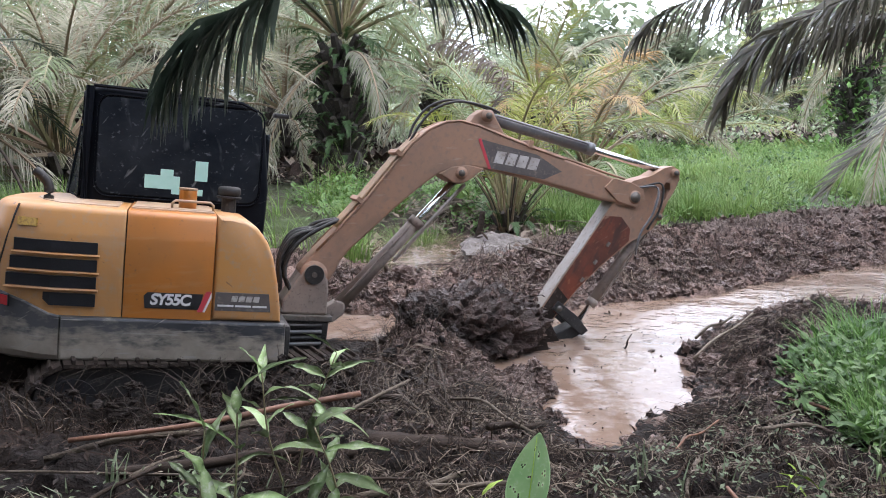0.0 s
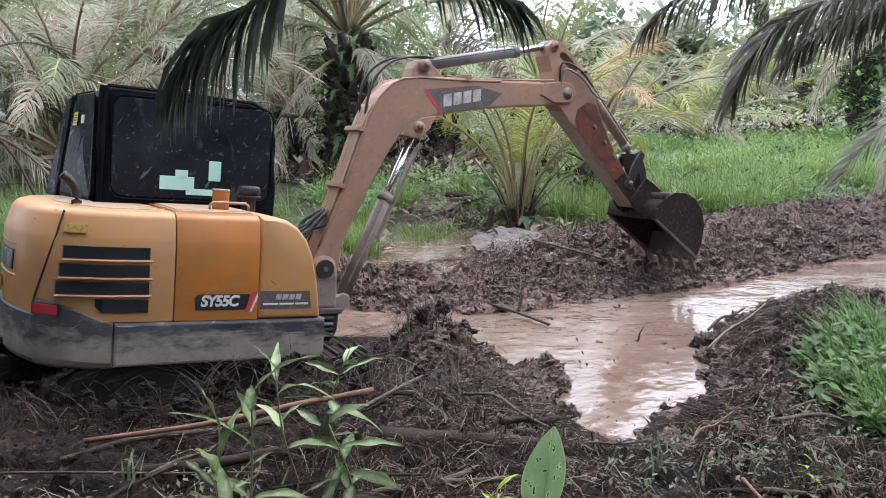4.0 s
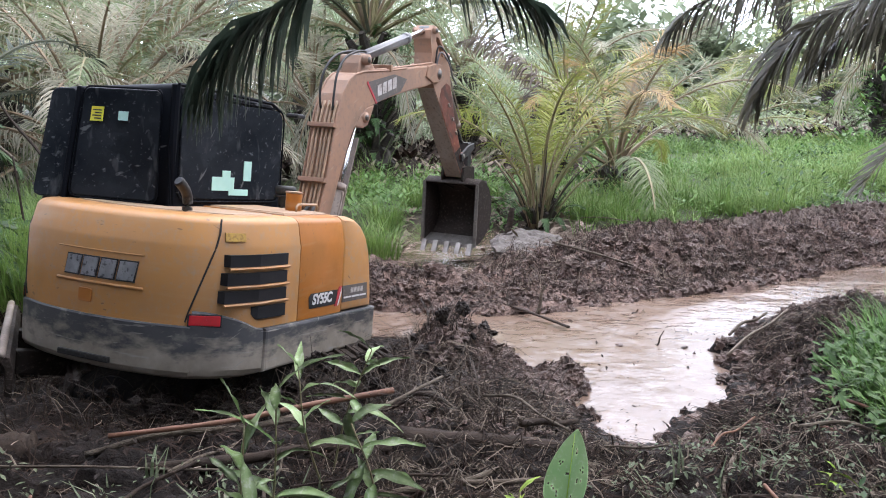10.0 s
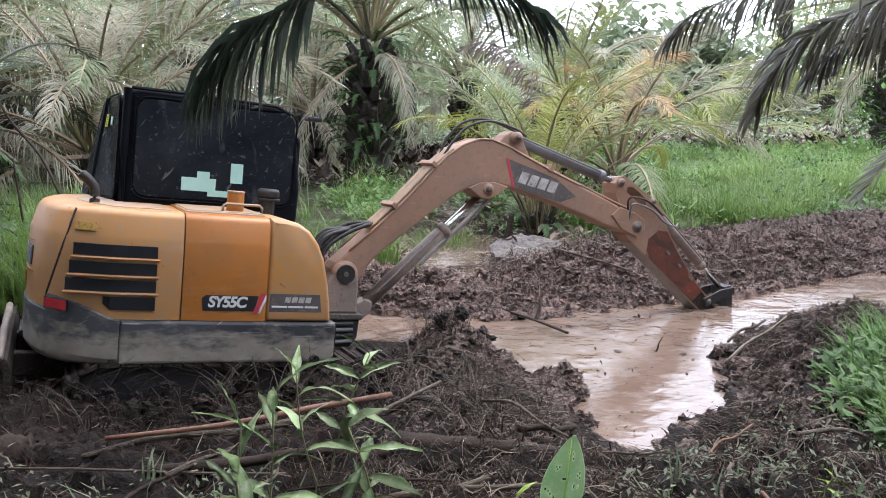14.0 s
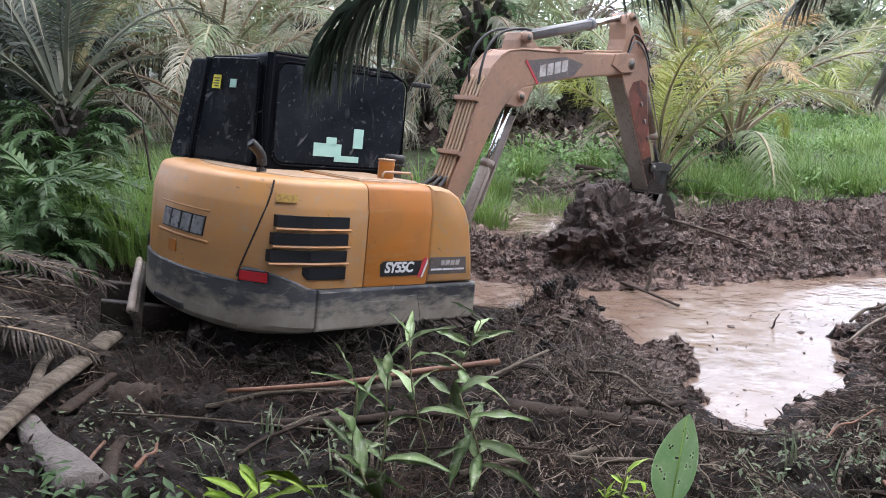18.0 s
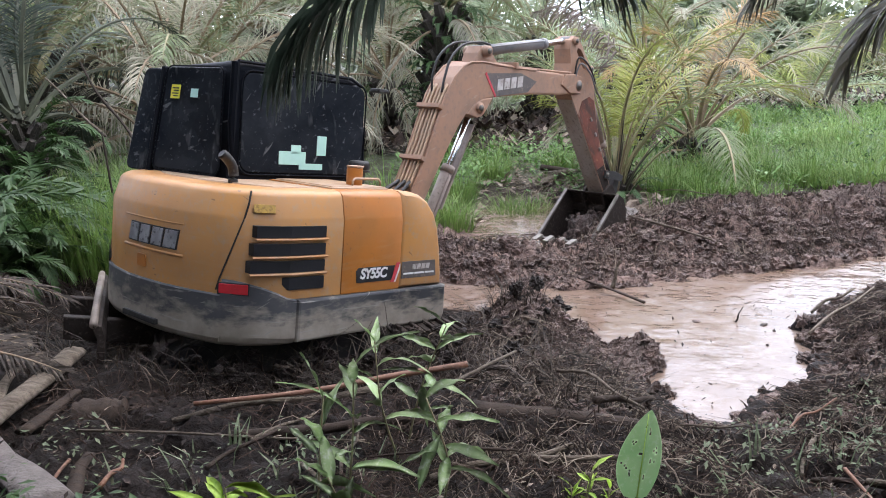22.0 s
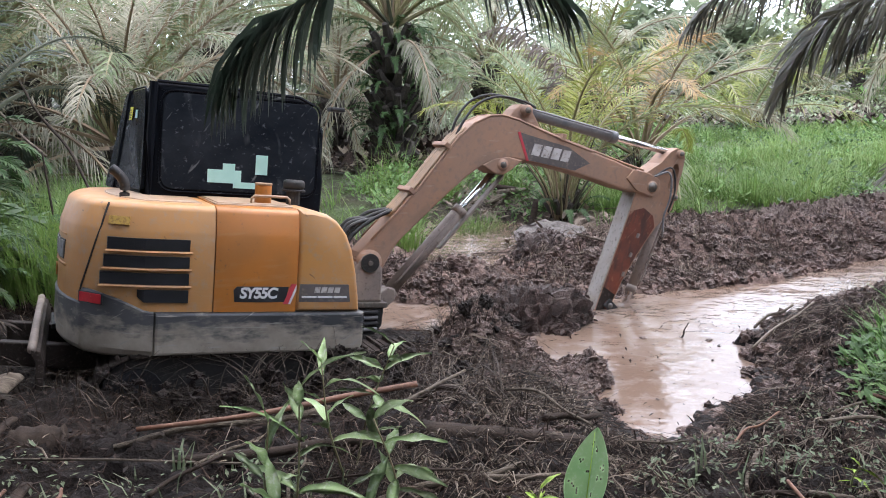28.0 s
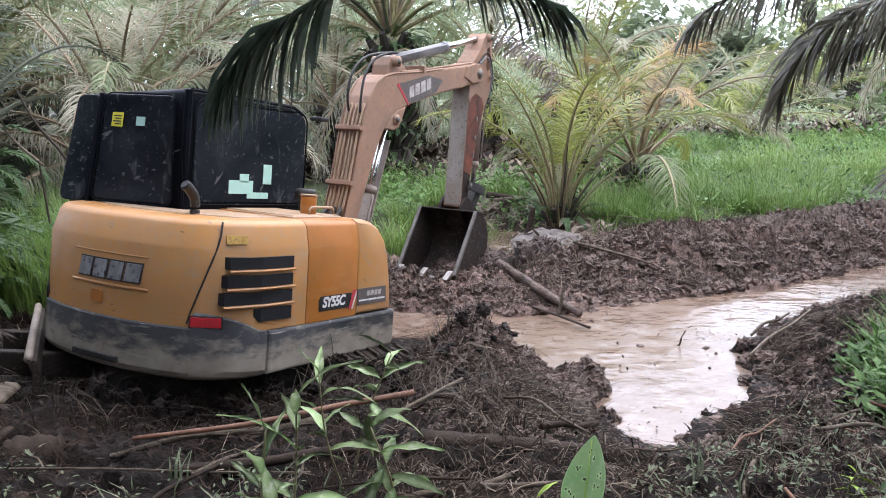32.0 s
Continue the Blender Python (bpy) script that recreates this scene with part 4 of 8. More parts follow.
blades("bank_grass", "bright green grass and weeds on the near bank", "grass", bank_grass, M["weed"], 10, 3)
fore_grass = [s for c, r in (((-1.5, 3.5), 0.5), ((-0.9, 3.3), 0.4), ((1.2, 3.5), 0.5), ((2.0, 3.7), 0.5)) for s in tuft(rng, *c, r, 45, 0.08, 0.26)]
blades("sparse_grass", "sparse green blades among dead litter", "grass", fore_grass, M["dullweed"], 11)


def leaflet_cloud(name, label, category, spots, mat, seed, size):
    """Small folded leaves on thin air: rows of x, y, z."""
    r = np.random.default_rng(seed)
    vs, fs = [], []
    for x, y, z in spots:
        ln, a, e = size * r.uniform(0.6, 1.4), r.uniform(0, 6.28), r.uniform(-0.5, 0.9)
        d = Vector((math.cos(a) * math.cos(e), math.sin(a) * math.cos(e), math.sin(e)))
        s = d.cross(Vector((0, 0, 1))).normalized() * ln * 0.22
        p, k = Vector((x, y, z)), len(vs)
        vs += [tuple(p), tuple(p + d * ln * 0.5 + s + Vector((0, 0, ln * 0.06))), tuple(p + d * ln), tuple(p + d * ln * 0.5 - s + Vector((0, 0, ln * 0.06)))]
        fs += [(k, k + 1, k + 2), (k, k + 2, k + 3)]
    return tagged(new(name, mesh_of(name, vs, fs, [mat])), label, category, kind="stuff")


def bushy(rng, spots, n, spread=1.0):
    out = []
    for cx, cy, r, h in spots:
        a, d = rng.uniform(0, 6.28, n), r * np.sqrt(rng.random(n))
        x, y = cx + d * np.cos(a), cy + d * np.sin(a)
        out += np.stack([x, y, height(x, y) + h * rng.random(n) ** 1.3 * (1 - 0.6 * (d / r) ** 2)], -1).tolist()
    return out


leaflet_cloud("bank_weeds", "low bright green leafy weeds on the near bank", "weeds",
              bushy(rng, [(2.9, 5.75, 0.5, 0.28), (2.72, 5.05, 0.55, 0.34), (3.15, 5.3, 0.6, 0.36), (2.55, 4.4, 0.38, 0.24), (3.4, 6.2, 0.5, 0.22), (2.9, 4.3, 0.5, 0.28)], 520), M["weed"], 12, 0.085)
# darker leaves at the same spots, standing in for shade inside the weeds
leaflet_cloud("shaded_weeds", "dark leaf layer put in as shade under the bright bank weeds", "weeds",
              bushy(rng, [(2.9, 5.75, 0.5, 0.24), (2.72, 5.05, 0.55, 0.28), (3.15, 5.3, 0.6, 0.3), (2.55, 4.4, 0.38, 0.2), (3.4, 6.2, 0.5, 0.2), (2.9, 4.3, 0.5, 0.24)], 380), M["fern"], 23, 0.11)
leaflet_cloud("litter_weeds", "small grey-green weeds among litter", "weeds",
              bushy(rng, [(1.3, 4.1, 0.35, 0.12), (1.6, 3.8, 0.4, 0.15), (0.9, 3.8, 0.3, 0.12), (1.9, 4.3, 0.3, 0.12), (-1.3, 3.6, 0.45, 0.18), (-2.4, 3.7, 0.4, 0.15), (1.9, 3.5, 0.4, 0.14), (1.45, 4.5, 0.4, 0.08), (2.1, 4.9, 0.35, 0.1), (0.6, 3.6, 0.4, 0.08), (1.1, 4.6, 0.3, 0.06), (2.4, 4.0, 0.35, 0.12), (1.7, 5.0, 0.3, 0.06)], 120), M["dullweed"], 13, 0.038)
strands = [p for c, r in (((-1.2, 5.3), 0.6), ((-2.0, 5.15), 0.6), ((-2.8, 5.2), 0.6), ((-3.4, 5.4), 0.5), ((-0.5, 5.5), 0.5), ((-0.4, 6.6), 0.35), ((0.1, 5.0), 0.5)) for p in tuft(rng, *c, r, 110, 0.18, 0.48)]
strands += [p for k in range(9) for p in tuft(rng, -3.6 + 0.37 * k, 5.42 + 0.12 * math.sin(k * 2.1), 0.28, 26, 0.25, 0.6)]
reeds = [p for c in ((-0.55, 11.7), (-0.25, 11.75), (-0.1, 11.5), (0.35, 13.9), (0.0, 13.6)) for p in tuft(rng, *c, 0.3, 130, 0.25, 0.6)]
blades("dead_reeds", "flattened tan reeds at the edge of the puddle", "grass", [(*p[:4], 0.010, 1.9, p[6]) for p in reeds], M["straw"], 33, 3)
blades("dead_grass", "long dead brown grass hanging over the mud", "grass", [(*p[:4], 0.006, 0.8, p[6]) for p in strands], M["deadbrown"], 21, 3)
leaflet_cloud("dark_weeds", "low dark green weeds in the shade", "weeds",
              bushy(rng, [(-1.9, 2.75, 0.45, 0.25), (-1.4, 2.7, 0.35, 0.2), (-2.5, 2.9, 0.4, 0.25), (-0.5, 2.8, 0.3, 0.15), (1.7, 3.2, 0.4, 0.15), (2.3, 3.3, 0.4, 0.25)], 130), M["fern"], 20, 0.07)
leaflet_cloud("meadow_weeds", "leafy weeds between the grass behind the ridge", "weeds",
              bushy(rng, [(rng.uniform(1.5, 13), rng.uniform(12.5, 26.5), rng.uniform(0.4, 1.0), rng.uniform(0.3, 0.65)) for _ in range(70)], 150), M["weed"], 14, 0.10)
leaflet_cloud("marsh_weeds", "leafy weeds among the grass tufts behind the machine", "weeds",
              bushy(rng, [(rng.uniform(-3.0, 0.9), rng.uniform(12.8, 17.4), rng.uniform(0.3, 0.7), rng.uniform(0.3, 0.7)) for _ in range(26)], 130), M["weed"], 29, 0.12)
leaflet_cloud("trunk_climbers", "bright climbers up the trunk of a tall palm", "climber",
              [(11.85 + 0.75 * rng.normal(), 25.0 + 0.5 * rng.normal(), 0.2 + 4.2 * rng.random() ** 1.4) for _ in range(750)], M["weed"], 31, 0.24)
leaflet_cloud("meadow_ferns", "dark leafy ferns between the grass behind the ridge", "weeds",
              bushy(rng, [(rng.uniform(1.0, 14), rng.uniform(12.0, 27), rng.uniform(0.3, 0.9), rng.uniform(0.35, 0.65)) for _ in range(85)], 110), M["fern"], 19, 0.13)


def litter(rng, n, xr=(-5.4, 4.2), yr=(2.9, 10.6), pale=0.17, long=0.13, name="plant_litter", label="dead brown fibres, twigs and grass strewn over mud"):
    """Thin dead fibres and twigs draped over the ground: curling three-sided slivers."""
    x, y = rng.uniform(*xr, n * 4), rng.uniform(*yr, n * 4)
    pd, md = signed(x, y, POOL), np.hypot(x - MACHINE[0], y - MACHINE[1])
    ok = (pd > 0.12) & (md > 1.15) & (rng.random(n * 4) < np.where(y > 7.4, 0.5, 1) * (0.12 + 0.88 * step(0.36, 0.56, fractal(x, y, 1.9, 3, 91)))) & ~((x > 2.2) & (y < 6.2) & (rng.random(n * 4) < 0.6)) & ~((x < -0.9) & (y < 6.0) & (rng.random(n * 4) < 0.8))
    x, y = x[ok][:n], y[ok][:n]
    n = len(x)
    ln = np.minimum(0.75, 0.03 + np.abs(rng.normal(0, long, n)))
    h, curl = rng.uniform(0, 6.28, n), rng.normal(0, 0.75, n)
    w = 0.0011 + 0.0042 * rng.random(n) ** 2.2
    lift, arch = rng.uniform(0.0, 0.035, n), np.abs(rng.normal(0, 0.16, n))
    px, py, pts = x.copy(), y.copy(), []
    for k in range(4):
        pts.append((px.copy(), py.copy(), h + curl * k / 3))
        px, py = px + np.cos(h + curl * (k + 0.5) / 3) * ln / 3, py + np.sin(h + curl * (k + 0.5) / 3) * ln / 3
    rings = []
    for k, (ax, ay, ah) in enumerate(pts):
        az = np.maximum(height(ax, ay), 0.0) + lift + arch * ln * (0.0, 0.7, 0.9, 0.45)[k]
        ww = w * (1.0, 1.0, 0.8, 0.3)[k]
        sx, sy = -np.sin(ah) * ww, np.cos(ah) * ww
        rings.append(np.stack([np.stack([ax + sx, ay + sy, az], -1), np.stack([ax - sx, ay - sy, az], -1), np.stack([ax, ay, az + ww * 1.1], -1)], 1))
    vs = np.stack(rings, 1).reshape(-1, 3)
    base = (np.arange(n) * 12)[:, None, None]
    quad = np.array([[3 * k + a, 3 * k + b, 3 * k + 3 + b, 3 * k + 3 + a] for k in range(3) for a, b in ((0, 1), (1, 2), (2, 0))])
    fs = (base + quad[None]).reshape(-1, 4)
    # fewer pale fibres at the left, in place of the shade there
    idx = np.repeat((rng.random(n) < pale * np.where(x < -0.6, 0.35, 1.0)).astype(int), 9)
    return tagged(new(name, mesh_of(name, vs.tolist(), fs.tolist(), [M["debris"], M["straw"]], idx.tolist())), label, "litter", kind="stuff")


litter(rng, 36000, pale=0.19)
litter(rng, 9000, (-0.6, 2.6), (2.9, 5.4), 0.42, 0.09, "fine_litter", "fine pale fibres and chaff over the near ground")
litter(rng, 5000, (-0.6, 6.6), (8.3, 11.6), 0.3, 0.17, "ridge_litter", "torn roots and dead stalks mixed into the spoil")
litter(rng, 1800, (-0.9, 0.7), (5.4, 7.3), 0.25, 0.2, "bank_litter", "matted dead stalks over the near mud bank")
fx, fy = rng.uniform(-3.6, 3.0, 9000), rng.uniform(3.0, 6.2, 9000)
dry = signed(fx, fy, POOL) > 0.15
fx, fy = fx[dry], fy[dry]
flakes = np.stack([fx, fy, height(fx, fy) + 0.004 + 0.02 * rng.random(len(fx)) ** 2], -1)
leaflet_cloud("dark_flakes", "dark scraps of bark and rotten leaf on the mud", "litter", flakes[::2].tolist(), M["debris"], 96, 0.045)
leaflet_cloud("pale_flakes", "pale dry scraps of leaf on the mud", "litter", flakes[1::5][flakes[1::5, 0] > -0.5].tolist(), M["straw"], 97, 0.032)
wx, wy = rng.uniform(-0.6, 6.0, 6000), rng.uniform(5.0, 10.6, 6000)
wet = (signed(wx, wy, POOL) < -0.02) & (rng.random(6000) < 0.12 + 0.9 * step(0.45, 0.6, fractal(wx, wy, 1.6, 3, 57)))
leaflet_cloud("water_scum", "scraps of leaf and root afloat on the muddy water", "litter", [(a, b, 0.004) for a, b in zip(wx[wet], wy[wet])][:1100], M["debris"], 98, 0.032)
# the bare strip between the rows: dead leaf litter, weeds, and green growth along its far side
row = np.random.default_rng(91)


def strip_litter(n):
    half = n // 2
    x, y = np.concatenate([row.uniform(-8, 2.5, half), row.uniform(2.5, 24, n - half)]), np.concatenate([row.uniform(17.4, 28.6, half), row.uniform(27.0, 46.0, n - half)])
    out = np.stack([x, y, height(x, y) + 0.02 + 0.16 * row.random(n) ** 2], -1)
    return out.tolist()


leaflet_cloud("row_litter", "dry grey leaf litter between the palm rows", "litter", strip_litter(6000), M["straw"], 92, 0.30)
px, py = row.uniform(-1.1, 1.6, 500), row.uniform(11.0, 15.5, 500)
leaflet_cloud("puddle_litter", "dead leaves and stalks round the puddle", "litter", np.stack([px, py, height(px, py) + 0.02 + 0.1 * row.random(500) ** 2], -1).tolist(), M["straw"], 95, 0.16)
leaflet_cloud("row_debris", "dark dead stalks between the palm rows", "litter", strip_litter(6500), M["debris"], 93, 0.38)
leaflet_cloud("row_weeds", "low yellow-green weeds along the bare strip", "weeds",
              bushy(row, [(row.uniform(3, 14), row.uniform(24.5, 27.5), row.uniform(0.4, 1.0), row.uniform(0.2, 0.5)) for k in range(30)]
                    + [(row.uniform(6, 27), row.uniform(45, 50), row.uniform(0.8, 2.0), row.uniform(0.6, 1.4)) for k in range(30)]
                    + [(7.7, 27.0, 0.7, 0.5)], 130), M["grass"], 94, 0.22)


# ---------------------------------------------------------------- excavator
SEAT = Matrix.Translation((-1.892, 6.800, 1.200)) @ (Matrix.Rotation(radians(5.074), 4, "Y") @ Matrix.Rotation(radians(-5.883), 4, "X"))
FOOT = (0.862, -0.076, -0.390)      # pin of the boom's foot, from the slewing axis
BOOM, ARM = 2.960, 1.430            # chord of the boom, length of the arm
digger = thing("excavator", "orange compact crawler excavator with black cab, muddy, in soft ground", "excavator", at=SEAT)
house_parts = []


def house(name, bm, material, label="", smooth=False):
    ob = part(name, bm, material, digger, label, smooth)
    house_parts.append(ob)
    return ob


def sub(name, bm, material, parent, label="", smooth=False):
    return part(name, bm, material, parent, label, smooth)


# outline of the engine hood on the plan: u forward, v to the left
tail = [(-1.27, -0.845), (-1.38, -0.72), (-1.455, -0.5), (-1.50, -0.25), (-1.512, 0.0), (-1.50, 0.25), (-1.455, 0.5), (-1.38, 0.72), (-1.27, 0.845), (-1.08, 0.92)]


def hood_shell(points, z0, z1, r, bm=None):
    """A closed shell over an outline with a rounded shoulder at its top, and a slightly leaning wall."""
    bm = bm or bmesh.new()
    n = len(points)
    cx, cy = sum(p[0] for p in points) / n, sum(p[1] for p in points) / n
    rings = []
    for z, inset in [(z0, 0.0), (z0 + (z1 - z0) * 0.5, 0.004), (z1 - r, 0.02)] + [(z1 - r + r * math.sin(radians(a)), 0.02 + r * (1 - math.cos(radians(a)))) for a in (22, 45, 67, 90)]:
        ring = []
        for i in range(n):
            a, b, c = Vector(points[i - 1]), Vector(points[i]), Vector(points[(i + 1) % n])
            t = ((b - a).normalized() + (c - b).normalized())
            t = t.normalized() if t.length > 1e-6 else (c - b).normalized()
            q = b + inset * Vector((-t.y, t.x))
            ring.append(bm.verts.new((q.x, q.y, z)))
        rings.append(ring)
    for a, b in zip(rings, rings[1:]):
        for i in range(n):
            bm.faces.new((a[i], a[(i + 1) % n], b[(i + 1) % n], b[i]))
    bm.faces.new(rings[-1])
    bm.faces.new(rings[0][::-1])
    return bm


# rear hood with the tail, then the tank door and the front corner: three panels with dark joints between them


def lofted(points, levels, free):
    """A shell over an outline: rows of height and inset; free(p) gives the way in which a point may move inwards."""
    bm = bmesh.new()
    rings = [[bm.verts.new((p[0] + free(p)[0] * d, p[1] + free(p)[1] * d, z)) for p in points] for z, d in levels]
    n = len(points)
    for a, b in zip(rings, rings[1:]):
        for i in range(n):
            bm.faces.new((a[i], a[(i + 1) % n], b[(i + 1) % n], b[i]))
    bm.faces.new(rings[-1])
    bm.faces.new(rings[0][::-1])
    return bm


def inward(p):
    if p in ((-0.95, -0.08), (-0.95, 0.86), (-0.549, -0.08)):
        return (0, 0)
    if p[0] > -0.9:
        return (0, 1)
    d = Vector((-0.75 - p[0], -p[1] * 0.9)).normalized()
    return tuple(d * (1.0 + 0.5 * min(1, max(0, (-1.08 - p[0]) / 0.3))))


SHOULDER = [(-0.655, 0.0), (-0.45, 0.0), (-0.125, 0.004), (-0.105, 0.010), (0.025, 0.036), (0.044, 0.046), (0.060, 0.062), (0.070, 0.085), (0.075, 0.13)]
rear = lofted([(-0.549, -0.08), (-0.95, -0.08), (-0.95, 0.86), (-1.08, 0.92)] + tail[::-1][1:] + [(-1.08, -0.94), (-0.9, -0.966), (-0.75, -0.972), (-0.549, -0.976)], SHOULDER, inward)
hood = house("engine_hood", rear, M["orange"], "rounded orange engine hood", True)
section = [(-0.08, -0.655)] + [(-0.977 + d, z) for z, d in SHOULDER] + [(-0.08, 0.085)]
door = house("tank_door", prism(section, -0.541, 0.040, "yz", 0.004), M["orangedoor"], "deeper orange side door", True)
profile = [(0.046, -0.655), (0.525, -0.655), (0.515, -0.55), (0.488, -0.38), (0.445, -0.20), (0.40, -0.09), (0.33, 0.0), (0.25, 0.05), (0.16, 0.072), (0.046, 0.075)]
nose_bm = prism(profile, -0.974, -0.11, "xz", 0.03, 4)
bmesh.ops.subdivide_edges(nose_bm, edges=[e for e in nose_bm.edges if abs(e.verts[0].co.z - e.verts[1].co.z) > 0.5], cuts=8)
for v in nose_bm.verts:
    if v.co.y < -0.6:
        v.co.y += float(np.interp(v.co.z, [a for a, _ in SHOULDER[:7]], [b for _, b in SHOULDER[:7]])) * 0.9
nose = house("front_corner_cover", nose_bm, M["orange"], "rounded orange cover", True)
house("inner_body", box((-0.95, -0.90, -0.70), (0.40, 0.84, -0.06), 0.02), M["black"], "black body behind the panels")
sub("top_plate", hood_shell([(-0.60, -0.12), (-0.93, -0.12), (-0.93, 0.70), (-1.02, 0.68), (-1.13, 0.5), (-1.21, 0.2), (-1.22, 0.0), (-1.21, -0.2), (-1.13, -0.5), (-1.0, -0.74), (-0.60, -0.78)], 0.06, 0.083, 0.006), M["orangetop"], hood, "dusty faded top of the hood")
sub("top_plate", hood_shell([(0.03, -0.12), (-0.53, -0.12), (-0.53, -0.80), (0.03, -0.80)], 0.075, 0.0955, 0.006), M["orangetop"], door, "dusty faded top of the door")


# louvres: four dark openings with a pale rim under each
for k, (z1, z0, ua, sk) in enumerate(((-0.160, -0.238, -1.235, 0.0), (-0.278, -0.356, -1.255, 0.0), (-0.392, -0.470, -1.275, 0.0), (-0.505, -0.590, -1.10, 0.09))):
    for a, b, va, vb in ((ua, -1.0, -0.905 + 0.0, -0.965), (-1.0, -0.715, -0.965, -0.983)):
        if a >= b:
            continue
        bm = bmesh.new()
        s = sk if a == ua else 0.0
        q = [(a, va, z1), (b, vb, z1), (b, vb, z0), (a + s, va, z0)]
        f = [bm.verts.new((x, y - 0.006, z)) for x, y, z in q]
        g = [bm.verts.new((x, y + 0.05, z)) for x, y, z in q]
        bm.faces.new(f)
        bm.faces.new(g[::-1])
        for i in range(4):
            bm.faces.new((f[i], g[i], g[(i + 1) % 4], f[(i + 1) % 4]))
        sub("louvre", bm, M["grille"], hood, "dark louvre opening with slanting mesh")
    rim = [Vector((ua - 0.01, -0.905 - 0.012, z0 - 0.012)), Vector((-1.0, -0.968 - 0.012, z0 - 0.012)), Vector((-0.70, -0.986 - 0.008, z0 - 0.012))]
    if sk:
        rim[0] = Vector((ua + sk - 0.02, -0.945, z0 - 0.012))
    if k < 3:
        sub("louvre_rim", tube(rim, 0.010, 6), M["orange"], hood, "raised orange lip under the louvre")
# joints between the sides and the tail
def tail_u(v):
    return float(np.interp(v, [p[1] for p in tail], [p[0] for p in tail]))


def on_tail(v, z, out=0.0):
    """A point on the rounded tail at the height z."""
    d = float(np.interp(z, [a for a, _ in SHOULDER], [b for _, b in SHOULDER])) - out
    p = (tail_u(v), v)
    w = inward(p)
    return Vector((p[0] + w[0] * d, p[1] + w[1] * d, z))


for s in (-1, 1):
    sub("joint", tube([on_tail(s * (0.70 + 0.18 * k / 8), -0.60 + 0.66 * k / 8, 0.001) for k in range(9)], 0.007, 5), M["black"], hood)
for zz, lift in ((-0.418, 0.011), (-0.205, 0.006)):
    sub("pressed_line", tube([on_tail(0.30 - 0.08 * k, zz, 0.0) for k in range(10)], lift, 6), M["orange"], hood, "pressed ridge beside the maker's mark", True)


def weight_top(p):
    """Upper edge of the counterweight: level along the tail, raised round each lamp, falling to the side skirts."""
    u, v = p
    if abs(v) < 0.735 and u < -1.3:
        return -0.625
    return float(np.interp(u, (-1.38, -1.30, -1.12, -1.0, -0.93), (-0.525, -0.53, -0.585, -0.645, -0.66)))


def weight_ring():
    line = [(-0.93, 0.955), (-1.08, 0.92), (-1.18, 0.885)] + tail[::-1][1:3]
    half = [(-0.93, -0.963), (-1.0, -0.953), (-1.08, -0.94), (-1.17, -0.897), (-1.27, -0.845), (-1.32, -0.79), (-1.368, -0.737), (-1.372, -0.733), (-1.38, -0.72), (-1.42, -0.61), (-1.455, -0.5), (-1.48, -0.37), (-1.50, -0.25), (-1.51, -0.12), (-1.512, 0.0)]
    pts = half + [(u, -v) for u, v in half[-2::-1]]
    bm = bmesh.new()
    n = len(pts)
    rows = []
    for k, g in ((0.0, -0.03), (0.0, 0.006), (0.03, 0.014), (0.5, 0.016), (0.84, 0.014), (0.94, -0.006), (1.0, -0.045), (1.0, -0.20)):
        row = []
        for i, p in enumerate(pts):
            a, b, c = Vector(pts[max(i - 1, 0)]), Vector(p), Vector(pts[min(i + 1, n - 1)])
            t = (c - a).normalized()
            q = b + g * Vector((t.y, -t.x))
            if (q - Vector((-0.6, 0))).length < (b - Vector((-0.6, 0))).length and g > 0:
                q = b - g * Vector((t.y, -t.x))
            if g < 0:
                q = b + (Vector((-0.6, 0)) - b).normalized() * -g
            top = weight_top(p)
            row.append(bm.verts.new((q.x, q.y, top + (-0.975 - top) * k)))
        rows.append(row)
    for a, b in zip(rows, rows[1:]):
        for i in range(n - 1):
            bm.faces.new((a[i], a[i + 1], b[i + 1], b[i]))
    bm.faces.new(rows[-1])
    bm.faces.new(rows[0][::-1])
    for e in (0, n - 1):
        bm.faces.new([r[e] for r in rows])
    return bm


weight = house("counterweight", weight_ring(), M["weight"], "dark counterweight with dusty lower half along the tail", True)
for s in (-1, 1):
    bm = bmesh.new()
    add_box(bm, (-0.098, -0.007, -0.034), (0.098, 0.007, 0.034), 0.006, pose(-1.322, s * 0.803, -0.585, 0, 0, s * 49))
    sub("tail_lamp", bm, M["taillight"], weight, "red tail lamp lens")
    bm = bmesh.new()
    add_box(bm, (-0.106, -0.005, -0.041), (0.106, 0.005, 0.041), 0.004, pose(-1.322, s * 0.803, -0.585, 0, 0, s * 49))
    sub("lamp_bezel", bm, M["grille"], weight, "black surround of the lamp")
bm = bmesh.new()
add_box(bm, (-0.02, -0.22, -0.02), (0.012, 0.22, 0.02), 0.008, pose(-1.525, 0.0, -0.90))
sub("slot", bm, M["black"], weight, "dark slot in the counterweight")
side_skirt = house("side_skirt", prism([(-0.925, -0.66), (0.56, -0.66), (0.565, -0.90), (0.54, -0.945), (-0.925, -0.955)], -0.995, -0.84, "xz", 0.02), M["weight"], "scuffed dark steel side skirt")
house("side_skirt", prism([(-0.925, -0.66), (0.70, -0.66), (0.705, -0.90), (0.68, -0.945), (-0.925, -0.955)], 0.82, 0.975, "xz", 0.02), M["weight"], "scuffed dark steel side skirt")
deck = house("deck", box((-0.95, -0.86, -0.93), (0.62, 0.84, -0.70), 0.03), M["black"], "dark steel deck frame")

